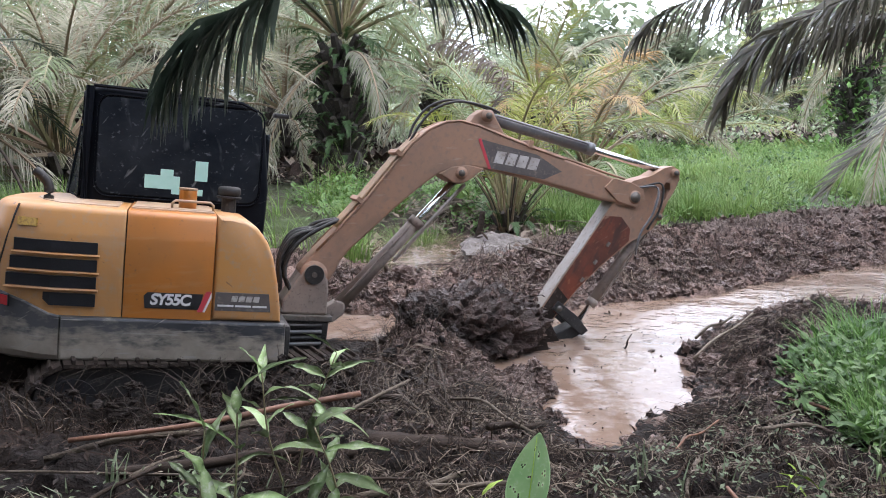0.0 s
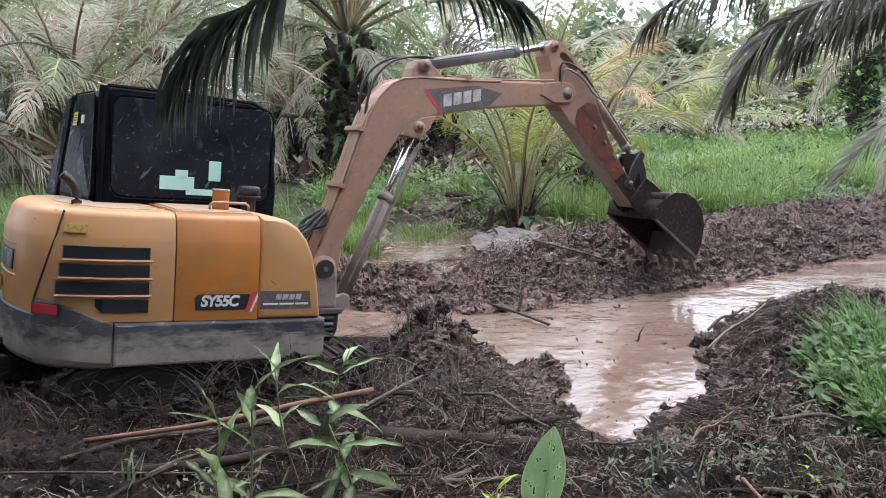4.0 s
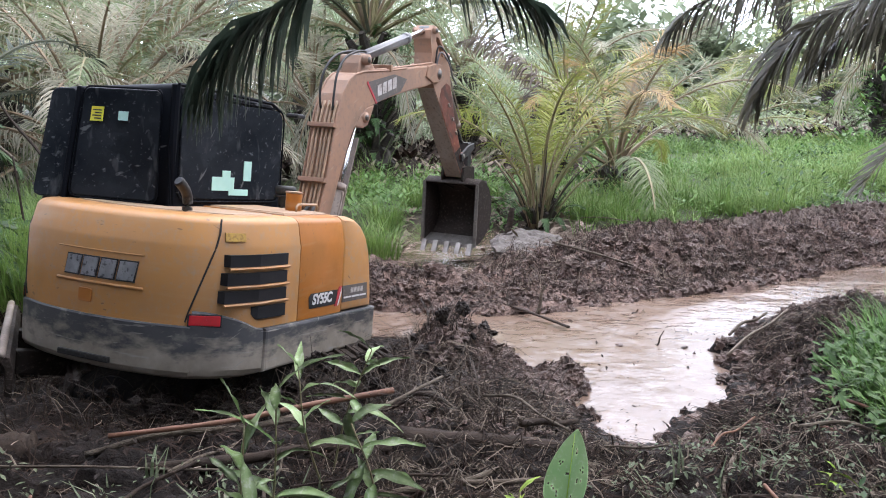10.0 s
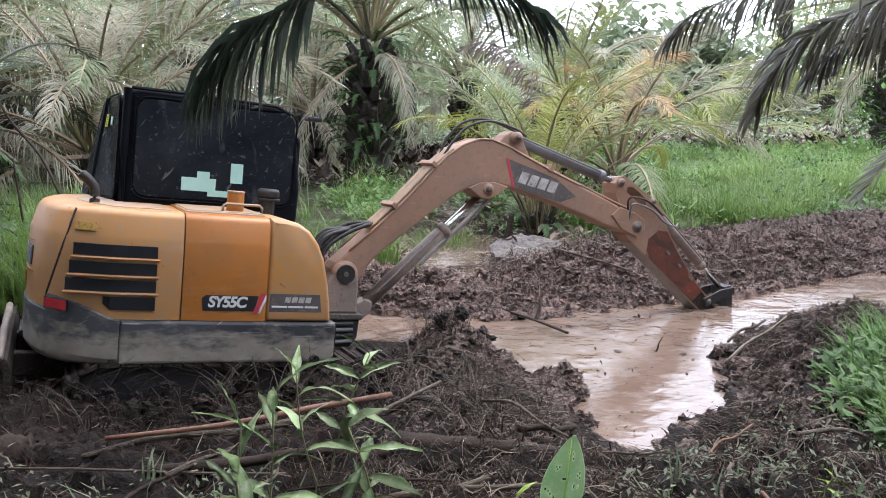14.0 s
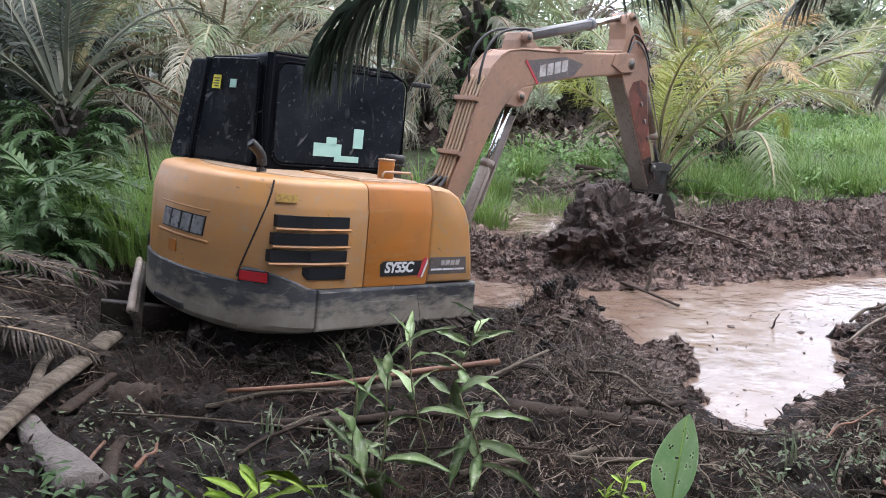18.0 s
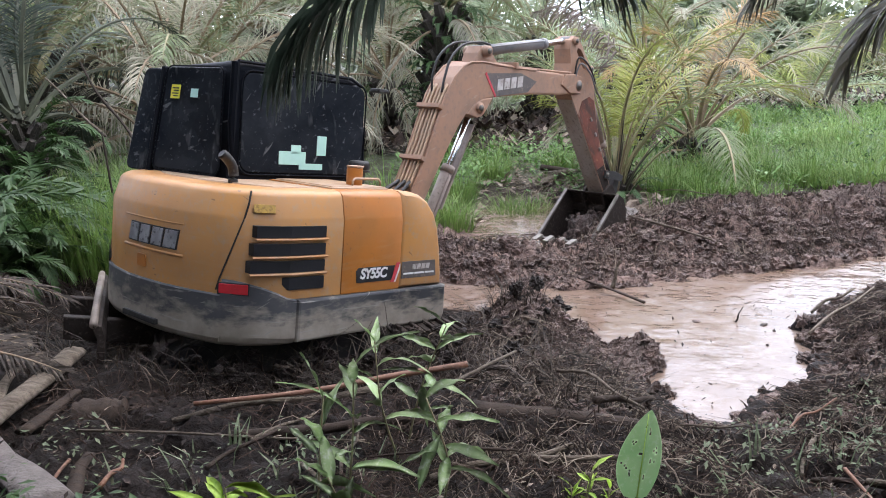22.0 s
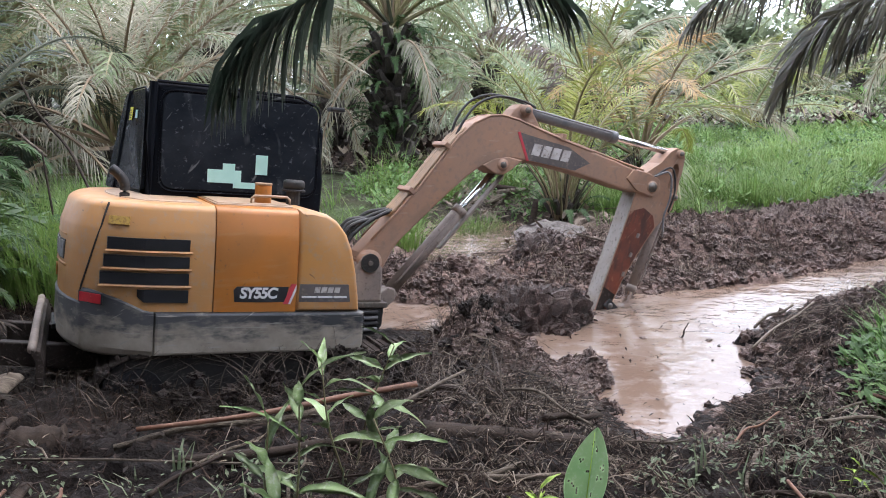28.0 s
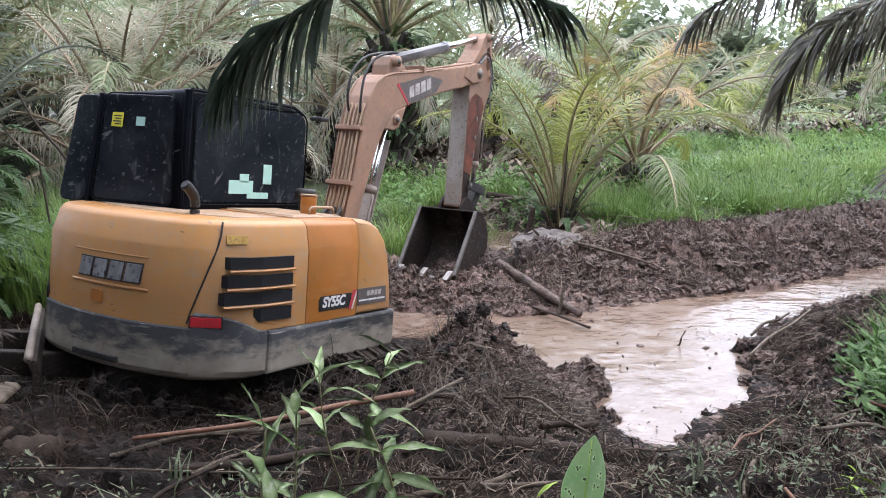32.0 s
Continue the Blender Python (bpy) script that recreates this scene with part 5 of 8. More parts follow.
def crisp(ob, angle):
    """Keep edges sharper than angle as creases in the shading."""
    bm = bmesh.new()
    bm.from_mesh(ob.data)
    for e in bm.edges:
        e.smooth = len(e.link_faces) == 2 and e.calc_face_angle(0) < radians(angle)
    bm.to_mesh(ob.data)
    bm.free()


for ob in (hood, door, nose, weight):
    crisp(ob, 24)

# cab
CU0, CU1, CV0, CV1, CZ0, CZ1 = -0.90, 0.44, -0.085, 1.06, -0.62, 0.93


def cab_shell():
    side = [(CU0, CZ0), (CU1, CZ0), (CU1 + 0.03, 0.25), (CU1 - 0.02, 0.70), (CU1 - 0.10, 0.885), (CU1 - 0.22, 0.935), (CU0 + 0.10, CZ1 + 0.02), (CU0 + 0.04, CZ1), (CU0 + 0.01, 0.90)]
    bm = prism(side, CV0, CV1, "xz", 0.07, 4)
    for v in bm.verts:                # the rear wall runs back towards the left
        if v.co.x < CU0 + 0.2:
            v.co.x -= REAR * (v.co.y - CV0)
            v.co.x += leaning(v.co)
        if v.co.y > CV1 - 0.12:       # rounded, lower left shoulder
            v.co.y -= 0.05 * max(0, v.co.z) / 0.93
            v.co.z -= 0.06 if v.co.z > 0.8 else 0
    return bm


def leaning(p):
    """How far the left end of the rear wall comes forward towards the roof."""
    return 0.17 * min(1, max(0, (p.y - CV0) / 1.14)) * min(1, max(0, (p.z - 0.05) / 0.85))


REAR = 0.20
cab = house("cab", cab_shell(), M["cabpaint"], "boxy black cab with dark dusty windows", True)


def round_rect(a0, b0, a1, b1, r, n=4):
    return arc(a1 - r, b1 - r, r, 0, 90, n) + arc(a0 + r, b1 - r, r, 90, 180, n) + arc(a0 + r, b0 + r, r, 180, 270, n) + arc(a1 - r, b0 + r, r, 270, 360, n)


sub("side_window", prism(round_rect(CU0 + 0.075, 0.13, CU1 - 0.055, 0.865, 0.09), CV0 - 0.012, CV0 + 0.02, "xz", 0.008), M["glass"], cab, "dark dusty side window with smears")
sub("window_seal", tube([(x, CV0 - 0.010, z) for x, z in round_rect(CU0 + 0.06, 0.115, CU1 - 0.04, 0.88, 0.1) + [(CU1 - 0.04, 0.78)]], 0.007, 6), M["cabpaint"], cab, "black rubber seal")
rear_wall = []
rear_wall.append(sub("rear_window", prism(round_rect(CV0 + 0.09, 0.10, CV1 - 0.36, 0.88, 0.05), CU0 - 0.012, CU0 + 0.02, "yz", 0.008), M["glass"], cab, "dark dusty rear window"))
rear_wall.append(sub("window_seal", tube([(CU0 - 0.010, y, z) for y, z in round_rect(CV0 + 0.08, 0.09, CV1 - 0.35, 0.89, 0.06) + [(CV1 - 0.35, 0.80)]], 0.007, 6), M["cabpaint"], cab, "black rubber seal"))
sub("windscreen", prism(round_rect(CV0 + 0.08, 0.0, CV1 - 0.08, 0.70, 0.06), CU1 - 0.0, CU1 + 0.02, "yz", 0.006), M["glass"], cab, "dark windscreen")
sub("left_door_window", prism(round_rect(CU0 + 0.1, 0.05, CU1 - 0.08, 0.88, 0.08), CV1 - 0.02, CV1 + 0.012, "xz", 0.008), M["glass"], cab, "dark door window")
sub("corner_post", tube([(CU0 - 0.002, CV0 - 0.002, -0.1), (CU0 - 0.002, CV0 - 0.002, 0.5), (CU0 + 0.008, CV0 - 0.002, 0.93)], 0.032, 8), M["cabpaint"], cab, "scuffed black corner post")
sub("roof_lip", tube([(x, y, z) for x, y, z in ((CU0 + 0.03, CV0 - 0.006, 0.935), (CU0 + 0.4, CV0 - 0.010, 0.935), (CU1 - 0.22, CV0 - 0.010, 0.915), (CU1 - 0.10, CV0 - 0.006, 0.865))], 0.014, 6), M["cabpaint"], cab, "worn roof gutter")
sub("mirror", box((CU1 + 0.02, CV0 - 0.10, 0.83), (CU1 + 0.14, CV0 + 0.02, 0.865), 0.012), M["black"], cab, "small black mirror arm")
# stickers on the windows: plain coloured slips
for lo, hi in (((-0.475, 0.20), (-0.215, 0.303)), ((-0.36, 0.283), (-0.265, 0.353)), ((-0.275, 0.165), (-0.04, 0.213)), ((-0.105, 0.28), (-0.01, 0.435))):
    sub("sticker", box((lo[0], CV0 - 0.0175, lo[1]), (hi[0], CV0 - 0.012, hi[1]), 0.001), M["mint"], cab, "pale mint paper sticker")
rear_wall.append(sub("rear_post", prism(round_rect(CV1 - 0.335, -0.02, CV1 - 0.29, 0.885, 0.015), CU0 - 0.03, CU0 + 0.02, "yz", 0.008), M["cabpaint"], cab, "scuffed black post beside the rear window"))
rear_wall.append(sub("quarter_window", prism(round_rect(CV1 - 0.295, 0.07, CV1 - 0.05, 0.87, 0.06), CU0 - 0.016, CU0 + 0.02, "yz", 0.012), M["glass"], cab, "curved dark quarter window"))
rear_wall.append(sub("sticker", box((CU0 - 0.0175, 0.28, 0.655), (CU0 - 0.012, 0.365, 0.72), 0.001), M["mint"], cab, "pale mint paper sticker"))
rear_wall.append(sub("warning_label", box((CU0 - 0.0175, 0.50, 0.64), (CU0 - 0.012, 0.61, 0.745), 0.001), M["yellow"], cab, "yellow warning label"))
for k in range(4):
    rear_wall.append(sub("print_bar", box((CU0 - 0.0195, 0.515, 0.655 + 0.02 * k), (CU0 - 0.0175, 0.575 + 0.02 * (k % 2), 0.664 + 0.02 * k)), M["blackpaint"], cab, "bar of unreadable print"))
for ob in rear_wall:
    ob.data.transform(Matrix.Translation((CU0, CV0, 0)) @ pose(0, 0, 0, 0, 0, math.degrees(math.atan(REAR))) @ Matrix.Translation((-CU0, -CV0, 0)))
    for v in ob.data.vertices:
        v.co.x += leaning(v.co) - 0.022

# on the hood: filler with strap, exhaust bend, handle, cap
filler = house("filler_neck", prism(arc(-0.155, -0.62, 0.062, 0, 330, 11), 0.08, 0.225, "xy", 0.006), M["orangedoor"], "orange filler neck", True)
sub("filler_lid", prism(arc(-0.155, -0.62, 0.066, 0, 330, 11), 0.225, 0.24, "xy", 0.004), M["orangetop"], filler, "flat lid")
handle = house("grab_handle", tube([(-0.26, -0.72, 0.09), (-0.26, -0.72, 0.13), (-0.24, -0.72, 0.148), (0.0, -0.72, 0.148), (0.02, -0.72, 0.13), (0.02, -0.72, 0.09)], 0.010, 7), M["orangetop"], "bent orange grab handle", True)
cap = house("air_intake", prism(arc(0.15, -0.33, 0.085, 0, 345, 16), 0.19, 0.265, "xy", 0.022), M["black"], "black mushroom air intake", True)
sub("intake_stem", rod((0.15, -0.33, 0.07), (0.15, -0.33, 0.20), 0.055), M["black"], cap)
sub("intake_rim", prism(arc(0.15, -0.33, 0.092, 0, 345, 16), 0.175, 0.192, "xy", 0.004), M["black"], cap)
exhaust = house("exhaust_pipe", tube(smooth_line([(-1.10, -0.42, 0.05), (-1.10, -0.42, 0.15), (-1.115, -0.42, 0.20), (-1.155, -0.42, 0.245), (-1.195, -0.42, 0.275)], 4), 0.035, 12), M["black"], "bent black exhaust pipe", True)
sub("exhaust_mouth", tube([(-1.190, -0.42, 0.271), (-1.200, -0.42, 0.279)], 0.028, 12), M["grille"], exhaust, "sooty open end")
# decals: readable model code as letters, the maker's mark as plain slanted bars
SIDE = Matrix.Rotation(radians(90), 4, "X")
code = text_part("model_code", "SY55C", 0.105, Matrix.Translation((-0.235, -0.9815, -0.525)) @ SIDE, M["white"], door, "white outlined model code", 0.0015, 0.15, 0.88)
sub("code_backing", prism([(-0.40, -0.585), (-0.04, -0.585), (-0.02, -0.475), (-0.385, -0.475), (-0.41, -0.50)], -0.9805, -0.976, "xz"), M["blackpaint"], door, "black decal behind the code")
sub("red_slash", prism([(-0.055, -0.60), (-0.02, -0.60), (0.035, -0.455), (0.0, -0.455)], -0.9825, -0.976, "xz"), M["redpaint"], door, "red slanting slash")
sub("white_slash", prism([(-0.018, -0.60), (-0.003, -0.60), (0.037, -0.50), (0.036, -0.462)], -0.9825, -0.976, "xz"), M["white"], door, "white edge of the slash")
sub("side_decal", prism([(0.062, -0.585), (0.448, -0.585), (0.43, -0.455), (0.062, -0.455)], -0.9775, -0.94, "xz", 0.001), M["greydecal"], nose, "worn grey decal with pale print")


def mark_bars(parent, m, w, h, mat, name="mark_bar"):
    """Four slanted plain bars of a maker's mark."""
    for k in range(4):
        bm = prism([(k * w * 0.25, 0), (k * w * 0.25 + w * 0.2, 0), (k * w * 0.25 + w * 0.2 + h * 0.2, h), (k * w * 0.25 + h * 0.2, h)], -0.002, 0.002, "xz")
        bm.transform(m)
        sub(name, bm, mat, parent, "plain bar of the maker's mark")


mark_bars(nose, Matrix.Translation((0.17, -0.979, -0.518)), 0.20, 0.04, M["paleprint"])
for a, b in ((0.08, 0.19), (0.20, 0.31), (0.32, 0.42)):
    sub("print_bar", box((a, -0.980, -0.555), (b, -0.972, -0.542)), M["white"], nose, "bar of small print")
for k in range(4):
    for mat, grow, out in ((M["blackpaint"], 0.010, 0.004), (M["silver"], 0.0, 0.008)):
        v0 = 0.215 - k * 0.148
        bm = bmesh.new()
        ring = [on_tail(v0 + grow, -0.375 - grow, out), on_tail(v0 - 0.118 - grow, -0.375 - grow, out), on_tail(v0 - 0.145 - grow, -0.255 + grow, out), on_tail(v0 - 0.027 + grow, -0.255 + grow, out)]
        back = [p + Vector((0.03, 0, 0)) for p in ring]
        a, b = [bm.verts.new(p) for p in ring], [bm.verts.new(p) for p in back]
        bm.faces.new(a)
        bm.faces.new(b[::-1])
        for q in range(4):
            bm.faces.new((a[q], b[q], b[(q + 1) % 4], a[(q + 1) % 4]))
        sub("mark_bar", bm, mat, hood, "plain bar of the maker's mark")
latch = prism(round_rect(-0.055, -0.045, 0.055, 0.045, 0.015), -0.006, 0.004, "xz", 0.002)
latch.transform(Matrix.Translation(on_tail(0.02, -0.505, 0.004)) @ Matrix.Rotation(radians(-90), 4, "Z"))
sub("latch", latch, M["orangedoor"], hood, "small latch")
haz = box((-0.07, -0.003, -0.028), (0.07, 0.012, 0.028), 0.001)
haz.transform(Matrix.Translation((-1.165, -0.886, -0.05)) @ Matrix.Rotation(radians(-26.6), 4, "Z") @ Matrix.Rotation(radians(-11), 4, "X"))
sub("hazard_sticker", haz, M["ochre"], hood, "faded yellow warning sticker")

# swing post that carries the boom
post = house("swing_post", prism([(0.62, -0.72), (0.99, -0.72), (0.985, -0.45), (0.94, -0.33), (0.86, -0.295), (0.785, -0.33), (0.71, -0.46), (0.62, -0.61)], -0.23, 0.08, "xz", 0.02), M["cyl"], "muddy steel swing post")
sub("post_pin", rod((0.862, -0.250, -0.39), (0.862, 0.095, -0.39), 0.078, sides=22), M["black"], post, "dark pin of the boom foot")
sub("pin_cap", rod((0.862, -0.258, -0.39), (0.862, -0.246, -0.39), 0.022, sides=12), M["steel"], post)
sub("cylinder_lug", prism([(0.96, -0.80), (1.06, -0.79), (1.145, -0.72), (1.14, -0.63), (1.08, -0.61), (0.97, -0.68)], -0.15, 0.0, "xz", 0.012), M["cyl"], post, "lug for the boom cylinder")
sub("bracket_bar", box((0.50, -0.27, -0.765), (1.03, 0.12, -0.72), 0.008), M["steel"], post, "pale worn cross bar of the bracket")
clevis = sub("clevis", prism([(0.48, -1.0), (0.94, -1.0), (1.0, -0.92), (1.01, -0.765), (0.48, -0.765)], -0.25, 0.10, "xz", 0.015), M["black"], post, "dark muddy clevis under the swing post")
for k in range(4):
    sub("clevis_hose", tube([(0.46, -0.262, -0.80 - 0.05 * k), (0.70, -0.275, -0.805 - 0.05 * k), (0.95, -0.262, -0.80 - 0.048 * k)], 0.016, 6), M["cyldark" if k % 2 else "black"], post, "muddy hose across the clevis", True)
for k in range(3):
    sub("post_hose", tube(smooth_line([(0.50, -0.12 + 0.05 * k, -0.62), (0.60, -0.20 + 0.05 * k, -0.52), (0.585, -0.20 + 0.06 * k, -0.30), (0.68, -0.18 + 0.06 * k, -0.10 + 0.015 * k), (0.90, -0.14 + 0.05 * k, -0.02)], 5), 0.017, 6), M["black"], post, "black hose", True)
for k in range(2):
    sub("rib", prism([(0.60 + 0.02 * k, -0.70), (0.63 + 0.02 * k, -0.70), (0.56 + 0.02 * k, -0.52), (0.535 + 0.02 * k, -0.52)], -0.245 + 0.2 * k, -0.225 + 0.2 * k, "xz", 0.003), M["steel"], post, "worn edge of a rib")

# ---- boom, drawn in its own space: x along the chord from foot to arm pin
BT = [(-0.10, 0.05), (-0.06, 0.10), (0.06, 0.18), (0.28, 0.32), (0.56, 0.51), (0.85, 0.74), (1.02, 0.87), (1.19, 0.955), (1.35, 0.99), (1.47, 0.975), (1.63, 0.90), (1.86, 0.755), (2.10, 0.61), (2.35, 0.47), (2.60, 0.33), (2.81, 0.20), (2.95, 0.13),
      (3.05, 0.06), (3.06, -0.03), (3.0, -0.085), (2.88, -0.07), (2.75, 0.0), (2.61, 0.06), (2.41, 0.17), (2.16, 0.295), (1.91, 0.41), (1.66, 0.52), (1.47, 0.585), (1.32, 0.60), (1.19, 0.575), (1.05, 0.52), (0.89, 0.44), (0.67, 0.32), (0.50, 0.22), (0.34, 0.13), (0.23, 0.05), (0.16, -0.04), (0.08, -0.11), (-0.02, -0.125), (-0.10, -0.07)]
boom = part("boom", prism(BT, -0.125, 0.125, "xz", 0.018), M["boom"], digger, "dusty orange gooseneck boom")
for s in (-1, 1):
    sub("boom_edge", tube([(x, s * 0.122, z) for x, z in BT[2:14]], 0.011, 6), M["boom"], boom, "welded edge of the boom", True)
sub("foot_boss", rod((0, -0.15, 0), (0, 0.15, 0), 0.11, sides=20), M["boom"], boom, "", True)
for x, z, r in ((1.39, 0.545, 0.052), (1.72, 0.97, 0.05), (2.96, 0.0, 0.062)):
    sub("pin_boss", rod((x, -0.145, z), (x, 0.145, z), r, sides=18), M["boom"], boom, "", True)
    sub("pin", rod((x, -0.156, z), (x, 0.156, z), r * 0.55, sides=14), M["steel"], boom, "dull steel pin", True)
sub("boom_lug", prism([(1.20, 0.58), (1.31, 0.48), (1.39, 0.455), (1.47, 0.48), (1.60, 0.54), (1.47, 0.60), (1.32, 0.615)], -0.13, 0.13, "xz", 0.01), M["boom"], boom, "lug under the bend for the boom cylinder")
sub("tip_cheek", prism([(2.68, 0.15), (2.78, 0.215), (2.95, 0.14), (3.06, 0.05), (3.05, -0.05), (2.95, -0.095), (2.78, 0.0)], -0.142, 0.142, "xz", 0.008), M["boom"], boom, "thicker cheek at the boom tip")
sub("boom_ear", prism([(1.54, 0.93), (1.62, 1.0), (1.70, 1.03), (1.78, 1.0), (1.86, 0.77)], -0.09, 0.09, "xz", 0.012), M["boom"], boom, "ear that holds the arm cylinder")
field = [(1.62, 0.79), (1.66, 0.53), (2.12, 0.34), (2.30, 0.37), (2.10, 0.56)]
sub("boom_decal", prism(field, -0.1285, -0.12, "xz"), M["greydecal"], boom, "dark grey decal field")
sub("boom_decal", prism(field, 0.12, 0.1285, "xz"), M["greydecal"], boom, "dark grey decal field")
sub("decal_stripe", prism([(1.595, 0.795), (1.62, 0.80), (1.66, 0.525), (1.635, 0.53)], -0.1295, -0.12, "xz"), M["redpaint"], boom, "faded red stripe")
mark_bars(boom, Matrix.Translation((1.69, -0.130, 0.575)) @ Matrix.Rotation(radians(21.5), 4, "Y"), 0.42, 0.105, M["paleprint"])
hoses = [[(0.05, 0.20), (0.26, 0.365), (0.56, 0.57), (0.86, 0.80), (1.10, 0.96), (1.48, 1.16), (1.60, 1.20)],
         [(0.02, 0.24), (0.25, 0.44), (0.58, 0.66), (0.98, 1.0), (1.2, 1.15), (1.45, 1.23), (1.66, 1.18)]]
for k, y in enumerate((-0.10, -0.06, -0.02, 0.03, 0.07)):
    sub("boom_pipe", tube(smooth_line([(x, y, z - 0.025) for x, z in hoses[0][1:5]], 5), 0.013, 6), M["orangetop"], boom, "orange steel oil pipe along the boom", True)
for k, y in enumerate((-0.08, 0.06)):
    sub("boom_hose", tube(smooth_line([(1.02 + 0.02 * k, y, 0.89), (1.12, y, 1.0 + 0.02 * k), (1.28, y * 0.9, 1.11 + 0.03 * k), (1.50, y * 0.7, 1.135 + 0.02 * k), (1.74, y * 0.6, 1.05), (1.86, y * 0.6, 0.97)], 5), 0.012, 6), M["black"], boom, "black hydraulic hose arching over the bend", True)
for k, y in enumerate((-0.09, -0.03, 0.04)):
    sub("boom_hose", tube(smooth_line([(0.30, y, 0.38), (0.10, y * 1.2, 0.34 + 0.02 * k), (-0.10, y * 1.3, 0.25), (-0.22, y * 1.4, 0.08 + 0.02 * k), (-0.20, y * 1.5, -0.14)], 5), 0.017, 6), M["black"], boom, "black hydraulic hose sagging at the foot", True)
for x, z, a in ((0.50, 0.50, -36), (0.90, 0.81, -40), (2.05, 0.655, 30)):
    bm = bmesh.new()
    add_box(bm, (-0.02, -0.15, -0.025), (0.02, 0.13, 0.04), 0.006, pose(x, 0, z, 0, a, 0))
    sub("pipe_clamp", bm, M["boom"], boom, "clamp across the pipes")
sub("tip_pipe", tube(smooth_line([(1.75, -0.09, 0.835), (2.05, -0.09, 0.655), (2.45, -0.09, 0.43), (2.75, -0.10, 0.26), (2.9, -0.12, 0.18)], 5), 0.012, 6), M["boom"], boom, "oil pipe to the arm", True)

# ---- arm: x from the boom pin to the bucket pin
slot = [(-0.20, 0.305), (-0.20, 0.272), (-0.29, 0.255), (-0.335, 0.215), (-0.31, 0.175), (-0.10, 0.195), (-0.05, 0.235), (-0.09, 0.275), (-0.198, 0.272), (-0.198, 0.305)]
AT = [(-0.40, 0.08), (-0.47, 0.14), (-0.475, 0.22), (-0.42, 0.27), (-0.28, 0.30)] + slot + [(-0.05, 0.335), (0.10, 0.345), (0.20, 0.305), (0.32, 0.245), (0.45, 0.205), (0.68, 0.145), (0.98, 0.095), (1.325, 0.075), (1.448, 0.075), (1.503, 0.0), (1.458, -0.07), (0.99, -0.09), (0.64, -0.10), (0.25, -0.12), (-0.02, -0.135), (-0.12, -0.09), (-0.26, 0.02)]
arm = part("arm", prism(AT, -0.105, 0.105, "xz"), M["boom"], digger, "dusty orange dipper arm with rust-red flank")
flank = [(0.30, -0.112), (0.21, 0.02), (0.24, 0.16), (0.33, 0.222), (0.45, 0.192), (0.68, 0.135), (0.98, 0.085), (1.10, 0.078), (1.07, -0.082), (0.64, -0.096)]
lower = [(1.07, -0.08), (1.10, 0.075), (1.32, 0.065), (1.42, 0.06), (1.45, -0.062)]
# thin plate in a lighter colour, for the sky reflected from below
sub("arm_underside", prism([(0.10, -0.130), (0.25, -0.1215), (0.64, -0.1015), (0.99, -0.0915), (1.44, -0.0715), (1.44, -0.077), (0.99, -0.098), (0.64, -0.108), (0.25, -0.128), (0.10, -0.136)], -0.098, 0.098, "xz"), M["skypaled"], arm, "underside of the arm, paled for the reflected sky")
for lo, hi in ((-0.1085, -0.10), (0.10, 0.1085)):
    sub("arm_flank", prism(flank, lo, hi, "xz"), M["rust"], arm, "worn rust-red flank of the arm")
    sub("lower_flank", prism(lower, lo, hi, "xz"), M["bucket"], arm, "lower end of the arm dark with wet mud")
for x, z, r in ((0, 0, 0.09), (-0.43, 0.19, 0.04), (-0.02, 0.31, 0.035), (1.430, 0, 0.07), (1.218, 0.045, 0.05)):
    sub("pin_boss", rod((x, -0.135 if x else -0.12, z), (x, 0.135 if x else 0.12, z), r, sides=16), M["rust"] if x > 1 else M["boom"], arm, "", True)
    sub("pin", rod((x, -0.15, z), (x, 0.15, z), r * 0.55, sides=12), M["steel"], arm, "dull steel pin", True)
for x in (0.46, 0.66, 0.86):
    sub("weld_tab", box((x, -0.125, 0.06), (x + 0.045, -0.105, 0.085), 0.004), M["tooth"], arm, "small bright weld tab")
sub("arm_hose", tube(smooth_line([(-0.10, -0.13, -0.02), (-0.20, -0.16, 0.12), (0.0, -0.17, 0.22), (0.20, -0.16, 0.24), (0.34, -0.15, 0.30), (0.38, -0.10, 0.36)], 5), 0.010, 6), M["cyldark"], arm, "slack black hose on the arm", True)
sub("arm_hose", tube(smooth_line([(-0.12, -0.12, 0.0), (-0.26, -0.14, 0.14), (-0.08, -0.15, 0.26), (0.15, -0.15, 0.28)], 5), 0.010, 6), M["black"], arm, "slack black hose on the arm", True)

# ---- bucket: x from its pin to the teeth, its back on the +z side
BK = [(0.14, -0.10), (0.07, 0.02), (0.10, 0.15), (0.16, 0.28), (0.29, 0.385), (0.43, 0.43), (0.59, 0.41), (0.73, 0.32), (0.83, 0.175), (0.89, 0.0)]
BW = 0.35


def bucket_shell():
    bm = bmesh.new()
    outer = BK
    inner_line = [(x - 0.045 * (x - 0.5), z - 0.022 * (z > 0.1)) for x, z in outer]
    rows = []
    for pts in (outer, inner_line):
        for s in (-BW, BW):
            rows.append([bm.verts.new((x, s, z)) for x, z in pts])
    o0, o1, i0, i1 = rows
    for k in range(len(outer) - 1):
        bm.faces.new((o0[k], o0[k + 1], o1[k + 1], o1[k]))
        bm.faces.new((i0[k], i1[k], i1[k + 1], i0[k + 1]))
    for r in (0, -1):
        bm.faces.new((o0[r], o1[r], i1[r], i0[r]))
    return bm


